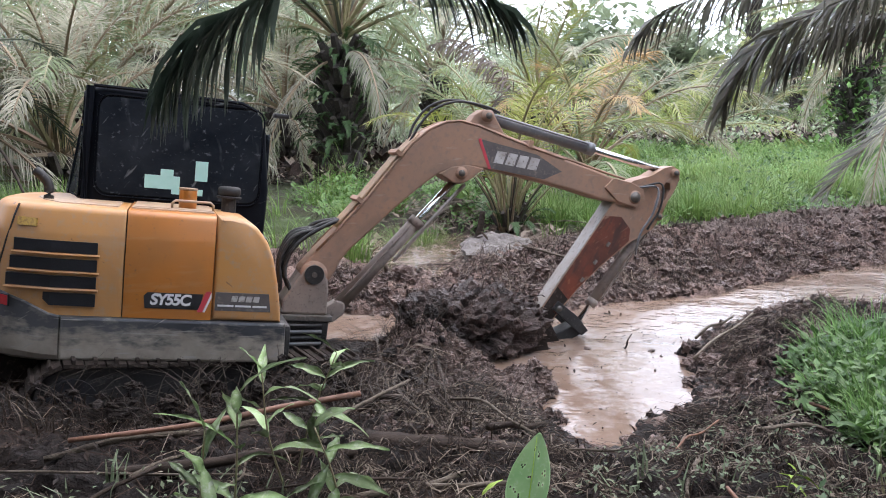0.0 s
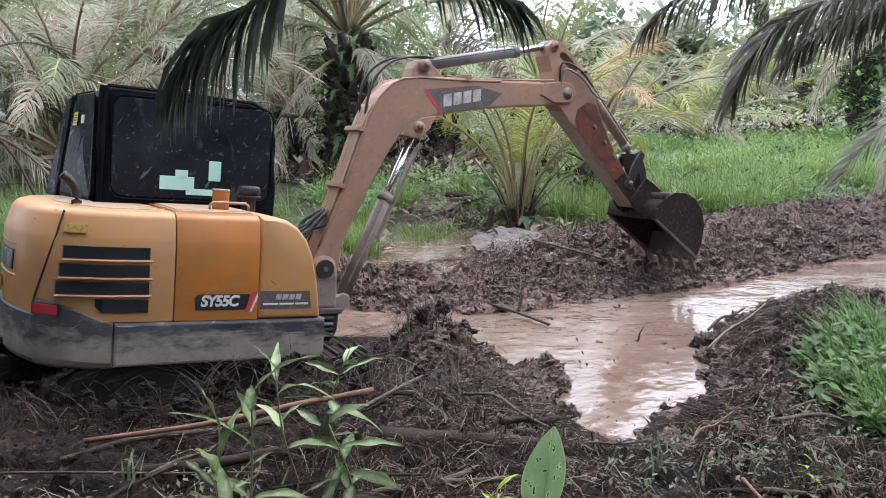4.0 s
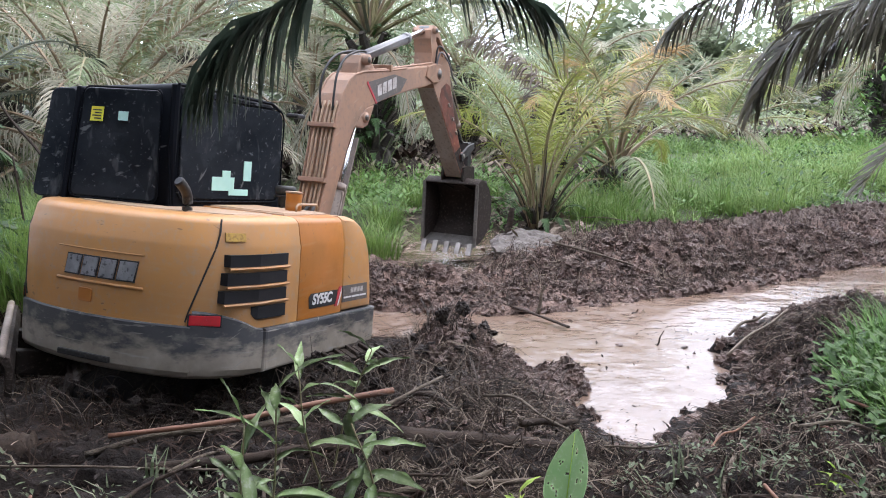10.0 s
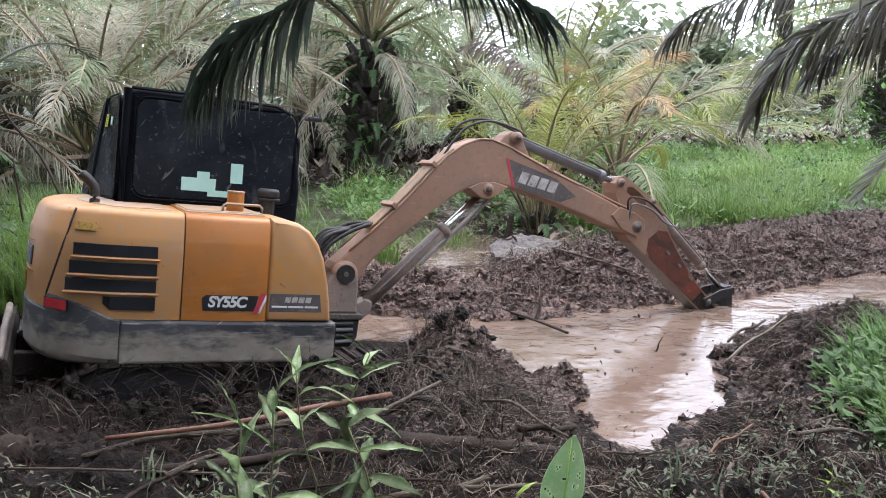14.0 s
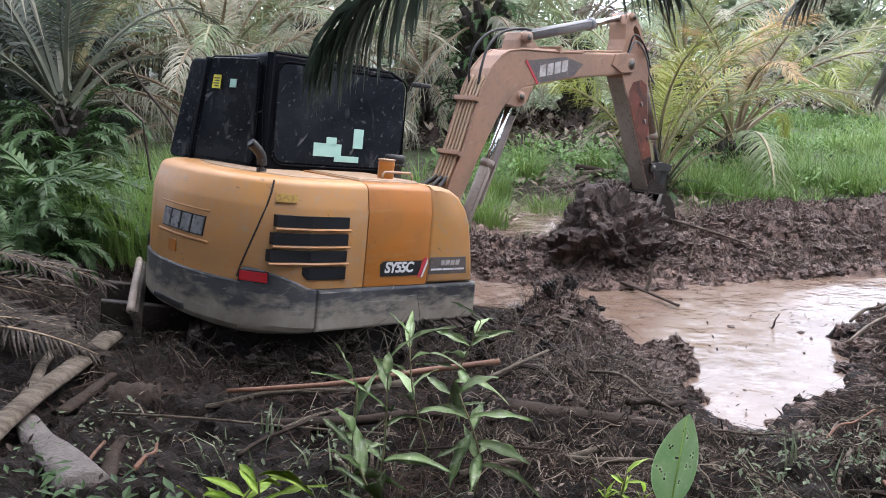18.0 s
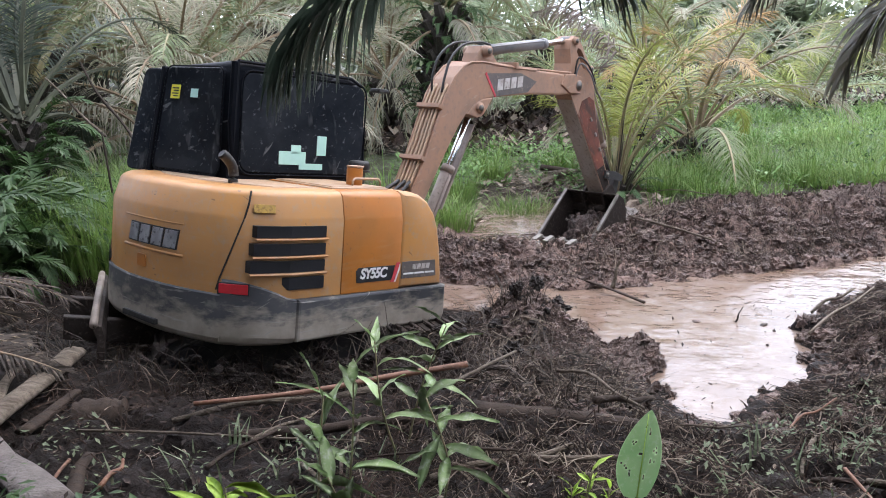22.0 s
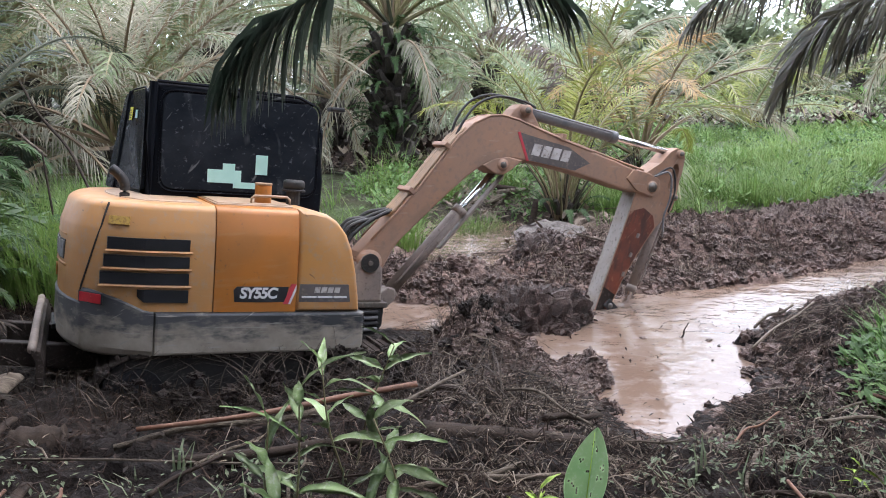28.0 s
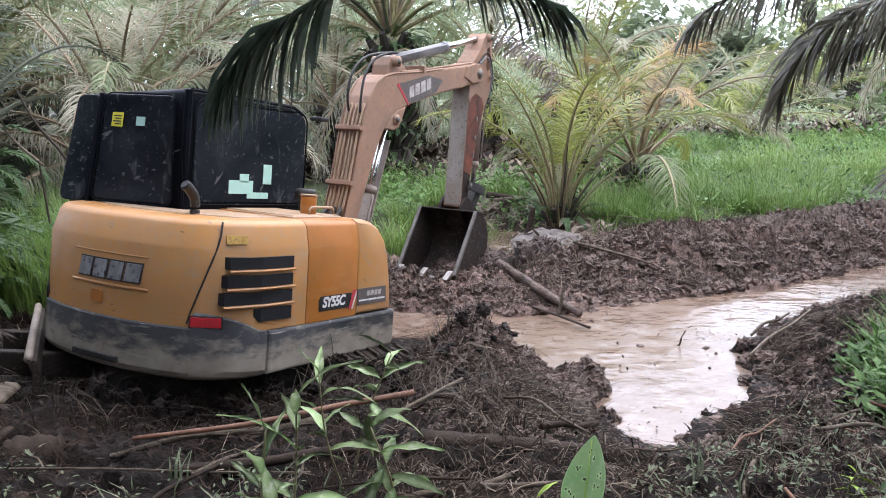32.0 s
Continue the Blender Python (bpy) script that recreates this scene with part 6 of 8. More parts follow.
bucket = part("bucket", bucket_shell(), M["bucket"], digger, "muddy dark steel digging bucket", True)
for s in (-1, 1):
    sub("side_plate", prism(BK, s * BW - 0.012, s * BW + 0.012, "xz", 0.003), M["bucket"], bucket, "curved side plate of the bucket")
    sub("side_cutter", prism([(0.14, -0.105), (0.18, -0.078), (0.90, 0.025), (0.895, -0.01)], s * BW - 0.02, s * BW + 0.02, "xz", 0.004), M["steel"], bucket, "worn cutting edge of the side")
    sub("ear", prism([(-0.08, 0.0), (-0.05, -0.07), (0.06, -0.085), (0.16, -0.06), (0.20, 0.30), (0.02, 0.27), (-0.09, 0.24)], s * 0.135 - 0.016, s * 0.135 + 0.016, "xz", 0.004), M["bucket"], bucket, "ear that holds the pin")
sub("lip", prism([(0.77, 0.205), (0.88, -0.015), (0.91, -0.02), (0.835, 0.205)], -BW, BW, "xz", 0.004), M["steel"], bucket, "worn cutting lip")
sub("top_tube", rod((0.12, -BW, 0.17), (0.12, BW, 0.17), 0.05, sides=14), M["bucket"], bucket, "", True)
for k in range(5):
    y = -BW + 0.045 + k * (2 * BW - 0.09) / 4
    sub("tooth", prism([(0.86, 0.045), (0.86, -0.025), (1.0, -0.075), (1.005, -0.065)], y - 0.032, y + 0.032, "xz", 0.004), M["tooth"], bucket, "bright worn tooth")

# ---- linkage and cylinders; each is drawn along its own x
ROCK, LINK = 0.30, 0.33
rocker = part("rocker", bmesh.new(), M["black"], digger, "black rocker link of the bucket")
rocker_bm = bmesh.new()
for s in (-1, 1):
    prism([(-0.05, -0.045), (ROCK + 0.04, -0.04), (ROCK + 0.055, 0.03), (ROCK * 0.6, 0.06), (-0.05, 0.045)], s * 0.13 - 0.014, s * 0.13 + 0.014, "xz", 0.004, bm=rocker_bm)
rocker_bm.to_mesh(rocker.data)
link = part("bucket_link", prism([(-0.05, -0.05), (LINK + 0.05, -0.05), (LINK + 0.06, 0.03), (LINK * 0.5, 0.065), (-0.05, 0.05)], -0.10, 0.10, "xz", 0.012), M["black"], digger, "black link to the bucket")


def cylinder_pair(name, length, r, rr, mat, label):
    barrel = part(name + "_barrel", rod((0.03, 0, 0), (length, 0, 0), r, sides=18), mat, digger, label, True)
    sub("gland", rod((length - 0.05, 0, 0), (length + 0.02, 0, 0), r * 1.13, sides=18), mat, barrel, "", True)
    sub("eye", rod((0, -0.06, 0), (0, 0.06, 0), r * 1.05, sides=16), mat, barrel, "", True)
    sub("cylinder_pipe", tube([(0.10, -r - 0.012, 0.03), (0.16, -r - 0.016, 0.03), (length - 0.1, -r - 0.016, 0.03), (length - 0.06, -r - 0.004, 0.03)], 0.009, 6), mat, barrel, "thin oil pipe", True)
    piston = part(name + "_rod", rod((-0.90, 0, 0), (-0.03, 0, 0), rr, sides=16), M["chrome"], digger, "bright chrome piston rod", True)
    sub("eye", rod((0, -0.055, 0), (0, 0.055, 0), r * 0.95, sides=16), mat, piston, "", True)
    return barrel, piston


boom_cyl = cylinder_pair("boom_cylinder", 0.985, 0.058, 0.033, M["cyl"], "muddy boom cylinder")
sub("rod_guard", box((0.60, -0.035, -0.098), (1.50, 0.035, -0.078), 0.005), M["cyl"], boom_cyl[0], "flat pale guard under the rod")
arm_cyl = cylinder_pair("arm_cylinder", 1.06, 0.052, 0.030, M["cyldark"], "grey arm cylinder")
bucket_cyl = cylinder_pair("bucket_cylinder", 1.0, 0.046, 0.027, M["cyl"], "muddy bucket cylinder")

# ---- undercarriage, which stays where it stands
TRACK = 26.0                        # heading of the tracks
UNDER = pose(0, 0, 0, 0, 0, TRACK)


def under(name, bm, material, label="", smooth=False, parent=digger):
    bm.transform(UNDER)
    return part(name, bm, material, parent, label, smooth)


under("track_frame", box((-0.75, -0.62, -1.36), (0.75, 0.62, -1.10), 0.04), M["black"], "muddy cross frame")
under("slew_ring", rod((0, 0, -1.12), (0, 0, -0.90), 0.46, sides=28), M["black"], "dark slewing ring", True)
R0, HL = 0.27, 0.98


def track_path(s):
    """Place and heading at s metres along the belt's loop."""
    straight, bend = 2 * HL, math.pi * R0
    total = 2 * straight + 2 * bend
    s %= total
    if s < straight:
        return (-HL + s, R0, 0)
    s -= straight
    if s < bend:
        a = s / R0
        return (HL + R0 * math.sin(a), R0 * math.cos(a), math.degrees(a))
    s -= bend
    if s < straight:
        return (HL - s, -R0, 180)
    a = (s - straight) / R0
    return (-HL - R0 * math.sin(a), -R0 * math.cos(a), 180 + math.degrees(a))


shoe_mesh = bpy.data.meshes.new("track_shoe")
sb = box((-0.062, -0.2, -0.015), (0.062, 0.2, 0.012), 0.004)
add_box(sb, (-0.012, -0.2, 0.01), (0.012, 0.2, 0.04), 0.004)
sb.to_mesh(shoe_mesh)
sb.free()
shoe_mesh.materials.append(M["bucket"])
for side in (-1, 1):
    y = side * 0.78
    belt = under("track", prism(arc(HL, 0, R0 - 0.03, -90, 90, 10) + arc(-HL, 0, R0 - 0.03, 90, 270, 10), y - 0.12, y + 0.12, "xz", 0.01), M["black"], "mud-caked rubber track")
    belt.matrix_basis = Matrix.Translation((0, 0, -1.235))
    n = 42
    for k in range(n):
        x, z, a = track_path(k * (4 * HL + 2 * math.pi * R0) / n)
        shoe = new("track_shoe", shoe_mesh)
        shoe.parent = belt
        shoe.matrix_basis = UNDER @ pose(x, y, z, 0, a, 0)
    for x, r in ((-HL, 0.17), (HL, 0.17), (-0.5, 0.09), (-0.1, 0.09), (0.3, 0.09), (0.65, 0.09)):
        zc = 0.0 if r > 0.1 else -0.15
        ob = under("roller", rod((x, y - 0.15, zc), (x, y + 0.15, zc), r, sides=18), M["grille"], "muddy steel roller", False, belt)
blade_shape = [(-0.06, -0.22), (-0.02, -0.22), (-0.015, 0.12), (-0.04, 0.20), (-0.10, 0.22), (-0.10, 0.19), (-0.065, 0.12)]
bm = prism(blade_shape, -0.98, 0.98, "xz", 0.006)
bm.transform(Matrix.Translation((-1.55, 0, -1.12)))
dozer = under("dozer_blade", bm, M["bucket"], "rusty dozer blade with pale muddy rim")
bm = rod((-1.64, -0.98, -0.905), (-1.64, 0.98, -0.905), 0.028, sides=12)
under("blade_rim", bm, M["cyl"], "pale worn upper rim", True, dozer)
for s in (-1, 1):
    bm = prism([(-1.86, -1.15), (-1.86, -0.98), (-0.8, -1.05), (-0.8, -1.22)], s * 0.35 - 0.05, s * 0.35 + 0.05, "xz", 0.01)
    under("blade_arm", bm, M["bucket"], "muddy blade arm", False, dozer)


# ---------------------------------------------------------------- palms
def frond_mesh(name, length, pairs, leaf, elev, droop, hang, leaf_mat, rachis_mat, seed, width=0.036, start=0.16, ragged=0.15, path=None):
    """One feathered leaf: an arching rachis along +x and two rows of narrow leaflets that hang."""
    r = np.random.default_rng(seed)
    n = 18
    pts, p = [], Vector((0, 0, 0))
    for i in range(n + 1):
        pts.append(p.copy())
        a = radians(elev - droop * ((i + 0.5) / n) ** 1.4)
        p = p + Vector((math.cos(a), 0, math.sin(a))) * (length / n)
    if path:
        line = smooth_line(path, 12)
        pts = [line[round(i * (len(line) - 1) / n)] for i in range(n + 1)]
    vs, fs, idx = [], [], []
    for i, q in enumerate(pts):
        rr = 0.035 * (1 - i / n) ** 0.8 * (length / 4) + 0.005
        t = (pts[min(i + 1, n)] - pts[max(i - 1, 0)]).normalized()
        across = Vector((0, 0, 1)).cross(t).normalized()
        up = t.cross(across)
        for k in range(4):
            a = k * math.tau / 4 + 0.785
            vs.append(tuple(q + up * rr * math.sin(a) + across * rr * 1.2 * math.cos(a)))
        if i:
            b = 4 * (i - 1)
            for k in range(4):
                fs.append((b + k, b + (k + 1) % 4, b + 4 + (k + 1) % 4, b + 4 + k))
                idx.append(1)
    for j in range(pairs):
        s = start + (1 - start) * (j + 0.5) / pairs
        f = s * n
        i = min(int(f), n - 1)
        base = pts[i].lerp(pts[i + 1], f - i)
        t = (pts[i + 1] - pts[i]).normalized()
        across = Vector((0, 0, 1)).cross(t).normalized()
        up = t.cross(across)
        env = (0.45 + 0.55 * math.sin(min(1.0, (s - start) / (0.5 - start * 0.5)) * math.pi / 2)) * (1 - 0.55 * max(0, s - 0.6) / 0.4)
        for side in (-1, 1):
            if r.random() < ragged * 0.4:
                continue
            ln = leaf * env * r.uniform(1 - ragged, 1 + ragged)
            ang = radians(62 - 34 * s + r.normal(0, 6))
            d = t * math.cos(ang) + across * side * math.sin(ang) + up * r.normal(0.18, 0.16)
            d.normalize()
            g = hang * r.uniform(0.6, 1.3)
            half = width * 0.5 * r.uniform(0.8, 1.2)
            w = (t - d * t.dot(d)).normalized() * half
            k, q, dd = len(vs), base.copy(), d.copy()
            for m, ww in enumerate((0.55, 1.0, 0.75, 0.08)):
                vs.append(tuple(q + w * ww))
                vs.append(tuple(q - w * ww))
                dd = (dd + Vector((0, 0, -1)) * g * (0.45, 0.75, 0.9)[min(m, 2)]).normalized()
                q = q + dd * ln / 3
                w = (w - dd * w.dot(dd)).normalized() * half
            for m in range(3):
                fs.append((k + 2 * m, k + 2 * m + 1, k + 2 * m + 3, k + 2 * m + 2))
                idx.append(0)
    return mesh_of(name, vs, fs, [leaf_mat, rachis_mat], idx)


FR = {}
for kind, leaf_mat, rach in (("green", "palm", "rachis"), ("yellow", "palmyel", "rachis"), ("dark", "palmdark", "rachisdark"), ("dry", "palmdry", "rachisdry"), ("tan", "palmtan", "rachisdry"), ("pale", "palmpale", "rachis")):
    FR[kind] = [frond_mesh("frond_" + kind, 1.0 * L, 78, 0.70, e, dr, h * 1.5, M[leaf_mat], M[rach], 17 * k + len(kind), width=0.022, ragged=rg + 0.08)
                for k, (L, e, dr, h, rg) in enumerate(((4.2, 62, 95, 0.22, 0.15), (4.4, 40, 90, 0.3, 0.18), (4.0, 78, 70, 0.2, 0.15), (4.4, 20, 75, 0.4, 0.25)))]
HANG = {}
for kind, leaf_mat, rach in (("dry", "palmdry", "rachisdry"), ("green", "palm", "rachis"), ("dark", "palmdark", "rachis")):
    HANG[kind] = [frond_mesh("hanging_frond_" + kind, 3.8, 70, 0.64, e, dr, 0.8, M[leaf_mat], M[rach], 91 + k, width=0.022, ragged=0.35) for k, (e, dr) in enumerate(((10, 95), (-20, 70)))]


def trunk_bm(h, r, seed, flare=1.25):
    """A stout trunk with overlapping stubs of old leaf stalks."""
    g = np.random.default_rng(seed)
    bm = bmesh.new()
    tube([(0.03 * math.sin(2 * i), 0.03 * math.cos(3 * i), h * i / 8 - 0.15) for i in range(9)], [r * (flare - (flare - 0.85) * min(1, i / 3)) * g.uniform(0.92, 1.08) for i in range(9)], 12, bm)
    k = 0
    z = 0.1
    while z < h:
        for j in range(7):
            a = j * math.tau / 7 + k * 0.45 + g.normal(0, 0.1)
            d = Vector((math.cos(a), math.sin(a), 0))
            ln = g.uniform(0.16, 0.34) * r / 0.3
            rod(d * r * 0.75 + Vector((0, 0, z)), d * (r * 0.8 + ln * 0.6) + Vector((0, 0, z + ln * 0.9)), 0.085 * r / 0.3, 0.05 * r / 0.3, 5, bm)
        z += 0.20 * r / 0.3
        k += 1
    return bm


def palm(x, y, h, r, mix, seed, count=22, scale=1.0, hang=0, label="oil palm with arching fronds", ferns=0, z=None, spread=1.0, az=None, upright=False):
    g = np.random.default_rng(seed)
    z = hz(x, y) if z is None else z
    ob = thing("oil_palm", label, "palm", "oil palms of the plantation", at=pose(x, y, z, 0, 0, g.uniform(0, 360)))
    if h > 0.2:
        part("trunk", trunk_bm(h, r, seed), M["trunk"], ob, "rough dark trunk with old stalk stubs")
    else:
        part("trunk", rod((0, 0, -0.1), (0, 0, 0.35), 0.24 * scale, 0.16 * scale, 10), M["trunk"], ob, "short dark stump of stalks")
    for k in range(count):
        kind = mix[int(g.integers(0, len(mix)))]
        ring = k / max(1, count - 1)
        v = 2 if ring < 0.3 or upright and ring < 0.75 else (0 if ring < 0.65 or upright else (1 if ring < 0.85 else 3))
        a = k * 137.5 + g.normal(0, 10) if az is None else g.uniform(*az) - math.degrees(ob.rotation_euler.z)
        f = new("frond", FR[kind][v])
        f.parent = ob
        s = scale * g.uniform(0.82, 1.12)
        tip = g.normal(0, 7) * spread
        f.matrix_basis = pose(0.1 * math.cos(radians(a)), 0.1 * math.sin(radians(a)), h + 0.05 + 0.25 * (1 - ring) * (h > 0.2), 0, 0, a) @ pose(0, 0, 0, g.normal(0, 12), tip, 0) @ Matrix.Scale(s, 4)
    for k in range(hang):
        f = new("frond", HANG[["dry", "dry", "green"][k % 3]][k % 2])
        f.parent = ob
        a = g.uniform(0, 360)
        f.matrix_basis = pose(r * 0.8 * math.cos(radians(a)), r * 0.8 * math.sin(radians(a)), h - 0.1 - 0.3 * g.random(), 0, 0, a) @ Matrix.Scale(scale * g.uniform(0.7, 1.0), 4)
        tagged(f, "dead frond hanging down the trunk")
    for k in range(ferns):
        f = new("trunk_fern", FERN[k % 2])
        f.parent = ob
        a, zz = g.uniform(0, 360), g.uniform(0.4, h)
        f.matrix_basis = pose(r * 0.8 * math.cos(radians(a)), r * 0.8 * math.sin(radians(a)), zz, 0, 0, a) @ Matrix.Scale(g.uniform(0.6, 1.25), 4)
        tagged(f, "green fern growing on the trunk")
    return ob


FERN = [frond_mesh("fern_leaf", 0.8, 36, 0.13, e, d, 0.25, M["fern"], M["fern"], 300 + k, width=0.019, start=0.08) for k, (e, d) in enumerate(((35, 110), (65, 100)))]
G, Y, Dk, Dr, T, P = "green", "yellow", "dark", "dry", "tan", "pale"
# the tall palm behind the machine, then the young palms in front of it
palm(-2.15, 18.6, 2.9, 0.42, [Dk, G, Dr, G], 1, 32, 1.05, 4, "tall oil palm with fern-grown trunk and drooping fronds", 110)
palm(0.95, 12.3, 0.26, 0.2, [Y, Y, G, Y], 2, 17, 0.66, 0, "young oil palm with upright yellow-green fronds", spread=0.6, upright=True)
tan_palm = palm(2.6, 15.6, 0.5, 0.32, [T, Dr, Y, G], 3, 18, 0.80, 6, "young oil palm with orange drying fronds")
palm(7.65, 27.2, 0.2, 0.3, [Y, G, Y], 4, 20, 1.0, 0, "young oil palm with light green fronds")
palm(-3.9, 21.5, 1.3, 0.36, [Dr, G, Dr], 5, 22, 0.85, 8, "oil palm with dead fronds round its short trunk", 8)
palm(11.85, 25.2, 4.3, 0.34, [G, Y, Dr], 10, 16, 0.9, 5, "tall oil palm with climbers up its trunk", 60)
palm(8.4, 15.0, 3.0, 0.30, [Dk, G, Dr], 6, 20, 1.0, 6, "oil palm overgrown with green climbers", 30)
palm(17.2, 47.5, 0.4, 0.3, [Y, Y, G], 8, 20, 1.25)
palm(22.5, 50.0, 2.4, 0.45, [Dr, Y, P], 9, 22, 1.2, 8, "oil palm with dry skirt of fronds", 6)
# bunched stalk bases and dead stalks round the foot of the young palms
for x, y, n, tall in ((0.95, 12.3, 46, 1.15), (2.6, 15.6, 26, 0.9), (7.65, 27.2, 26, 1.1)):
    for k in range(12):
        fl = new("fern_leaf", FERN[k % 2])
        fl.matrix_basis = pose(x + 0.25 * math.cos(k * 2.4), y + 0.25 * math.sin(k * 2.4), hz(x, y) + 0.1, 0, 0, k * 137.5) @ Matrix.Scale(0.75, 4)
        tagged(fl, "small fern at the foot of a young palm", "fern", "ferns at the foot of young palms")
    bunch = thing("stalk_bunch", "bunch of brown and yellowish palm stalks round a young palm", "stalks", at=pose(x, y, hz(x, y)))
    r = np.random.default_rng(int(10 * x))
    for k in range(n):
        a, lean, ln = r.uniform(0, 6.28), abs(r.normal(0.25, 0.3)), tall * r.uniform(0.3, 1.05)
        d = Vector((math.cos(a), math.sin(a), 0))
        st = tube(smooth_line([d * 0.12, d * (0.14 + 0.35 * lean * ln) + Vector((0, 0, 0.5 * ln)), d * (0.16 + lean * ln) + Vector((0, 0, ln))], 3), [0.028, 0.021, 0.016, 0.013, 0.011, 0.009, 0.006], 5)
        part("stalk", st, M[("rachis", "rachisdry", "rachisdark", "deadbrown")[k % 4]], bunch, "", True)
# pale tangled palms at the left
for k, (x, y, h, mix, sc) in enumerate(((-5.6, 12.6, 1.0, [Dr, G, Dr], 0.9), (-7.6, 12.0, 1.6, [G, Dr, G], 1.0), (-6.4, 16.2, 1.6, [Dr, G, Dr], 0.95), (-9.0, 16.0, 2.2, [G, Dr, P], 1.1),
                                        (-6.6, 18.5, 2.4, [Dr, P, G], 1.1), (-11.5, 20.0, 2.6, [P, Dr, G], 1.2), (-8.0, 24.0, 2.8, [P, Dr, P], 1.2), (-0.2, 24.5, 2.2, [P, Dr, G], 1.0),
                                        (2.6, 24.0, 1.4, [P, Y, Dr], 1.0), (-4.4, 27.0, 2.6, [P, P, Dr], 1.1))):
    palm(x, y, h, 0.34, mix, 40 + k, 24, sc, 7, "oil palm with a tangle of grey dry fronds" if mix[0] == Dr else "oil palm with pale green fronds")
palm(-5.75, 8.9, 1.35, 0.20, [Dk], 60, 15, 0.8, 0, "fern-grown oil palm with long dark green fronds", 60, az=(65, 200))
# out of view at the left, added only to throw shade on the ferns
palm(-8.7, 6.9, 4.3, 0.34, [Dk, G, Dk], 62, 22, 1.05, 0, "unseen tall oil palm added to shade the ferns", 10)
# palms whose crowns hang into the view from above
palm(7.4, 9.6, 4.0, 0.34, [Dk, G, Dk], 61, 12, 1.0, 0, "oil palm whose dark fronds hang over the ditch", 4, az=(60, 330))


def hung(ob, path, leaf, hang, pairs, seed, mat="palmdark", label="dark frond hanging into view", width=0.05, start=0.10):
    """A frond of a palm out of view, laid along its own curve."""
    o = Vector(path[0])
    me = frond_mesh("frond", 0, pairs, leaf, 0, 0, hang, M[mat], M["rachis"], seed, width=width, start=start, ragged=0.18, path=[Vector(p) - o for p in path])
    f = new("frond", me)
    f.parent = ob
    f.matrix_basis = ob.matrix_basis.inverted() @ Matrix.Translation(o)
    return tagged(f, label)


hung(tan_palm, [(2.5, 15.4, 0.9), (1.79, 14.6, 1.41), (2.06, 14.6, 1.93), (2.52, 14.6, 2.40), (2.98, 14.6, 2.67), (3.49, 14.6, 2.80)], 0.62, 0.45, 90, 511, "palmtan", "orange dried frond of a young palm", 0.028)
hung(tan_palm, [(2.5, 15.5, 0.9), (1.35, 14.0, 1.45), (1.12, 14.0, 2.22), (0.67, 14.0, 2.73), (0.22, 14.0, 2.95), (-0.18, 14.0, 2.89)], 0.66, 0.9, 90, 512, "palmmauve", "dry mauve-brown frond hanging over", 0.028)
near_palm = thing("oil_palm", "oil palm whose dark fronds hang over the camera's place", "palm", "oil palms of the plantation", at=pose(3.4, 1.2, hz(3.4, 1.2)))
part("trunk", trunk_bm(4.6, 0.34, 77), M["trunk"], near_palm, "rough dark trunk with old stalk stubs")
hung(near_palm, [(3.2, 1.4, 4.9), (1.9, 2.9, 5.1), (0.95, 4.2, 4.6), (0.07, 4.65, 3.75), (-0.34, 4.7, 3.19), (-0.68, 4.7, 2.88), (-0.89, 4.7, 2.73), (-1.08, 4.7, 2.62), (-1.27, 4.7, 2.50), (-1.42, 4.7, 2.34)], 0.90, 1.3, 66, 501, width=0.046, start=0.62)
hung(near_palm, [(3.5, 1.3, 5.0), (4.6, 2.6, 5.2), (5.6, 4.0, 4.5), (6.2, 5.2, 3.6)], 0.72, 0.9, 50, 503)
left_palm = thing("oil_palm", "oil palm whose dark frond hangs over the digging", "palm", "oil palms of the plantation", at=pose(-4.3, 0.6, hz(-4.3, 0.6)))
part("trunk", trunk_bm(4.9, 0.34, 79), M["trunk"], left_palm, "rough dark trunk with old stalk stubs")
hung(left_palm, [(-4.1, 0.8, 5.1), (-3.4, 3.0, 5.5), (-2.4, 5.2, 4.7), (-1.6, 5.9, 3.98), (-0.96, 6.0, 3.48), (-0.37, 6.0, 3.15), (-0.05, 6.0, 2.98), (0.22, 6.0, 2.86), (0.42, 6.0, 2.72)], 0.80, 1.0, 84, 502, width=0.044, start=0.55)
right_palm = thing("oil_palm", "oil palm with dark arching fronds over the bank", "palm", "oil palms of the plantation", at=pose(7.4, 8.4, hz(7.4, 8.4)))
part("trunk", trunk_bm(3.8, 0.34, 78), M["trunk"], right_palm, "rough dark trunk with old stalk stubs")
BR = "browned dark frond arching over the bank"
hung(right_palm, [(7.2, 8.4, 4.1), (5.8, 8.2, 4.25), (4.6, 8.0, 3.9), (3.73, 8.0, 3.58), (3.17, 8.0, 3.30), (2.68, 8.0, 3.14), (2.24, 8.0, 3.0), (1.94, 8.0, 2.86), (1.77, 8.0, 2.68)], 0.70, 1.0, 150, 504, "palmbrown", BR, 0.034)
hung(right_palm, [(7.2, 8.4, 4.0), (6.0, 8.1, 4.1), (5.0, 8.0, 3.75), (4.1, 8.0, 3.33), (3.73, 8.0, 3.06), (3.3, 8.0, 2.86), (2.96, 8.0, 2.66), (2.72, 8.0, 2.38), (2.57, 8.0, 2.06)], 0.80, 0.7, 170, 505, "palmbrown", BR, 0.044)
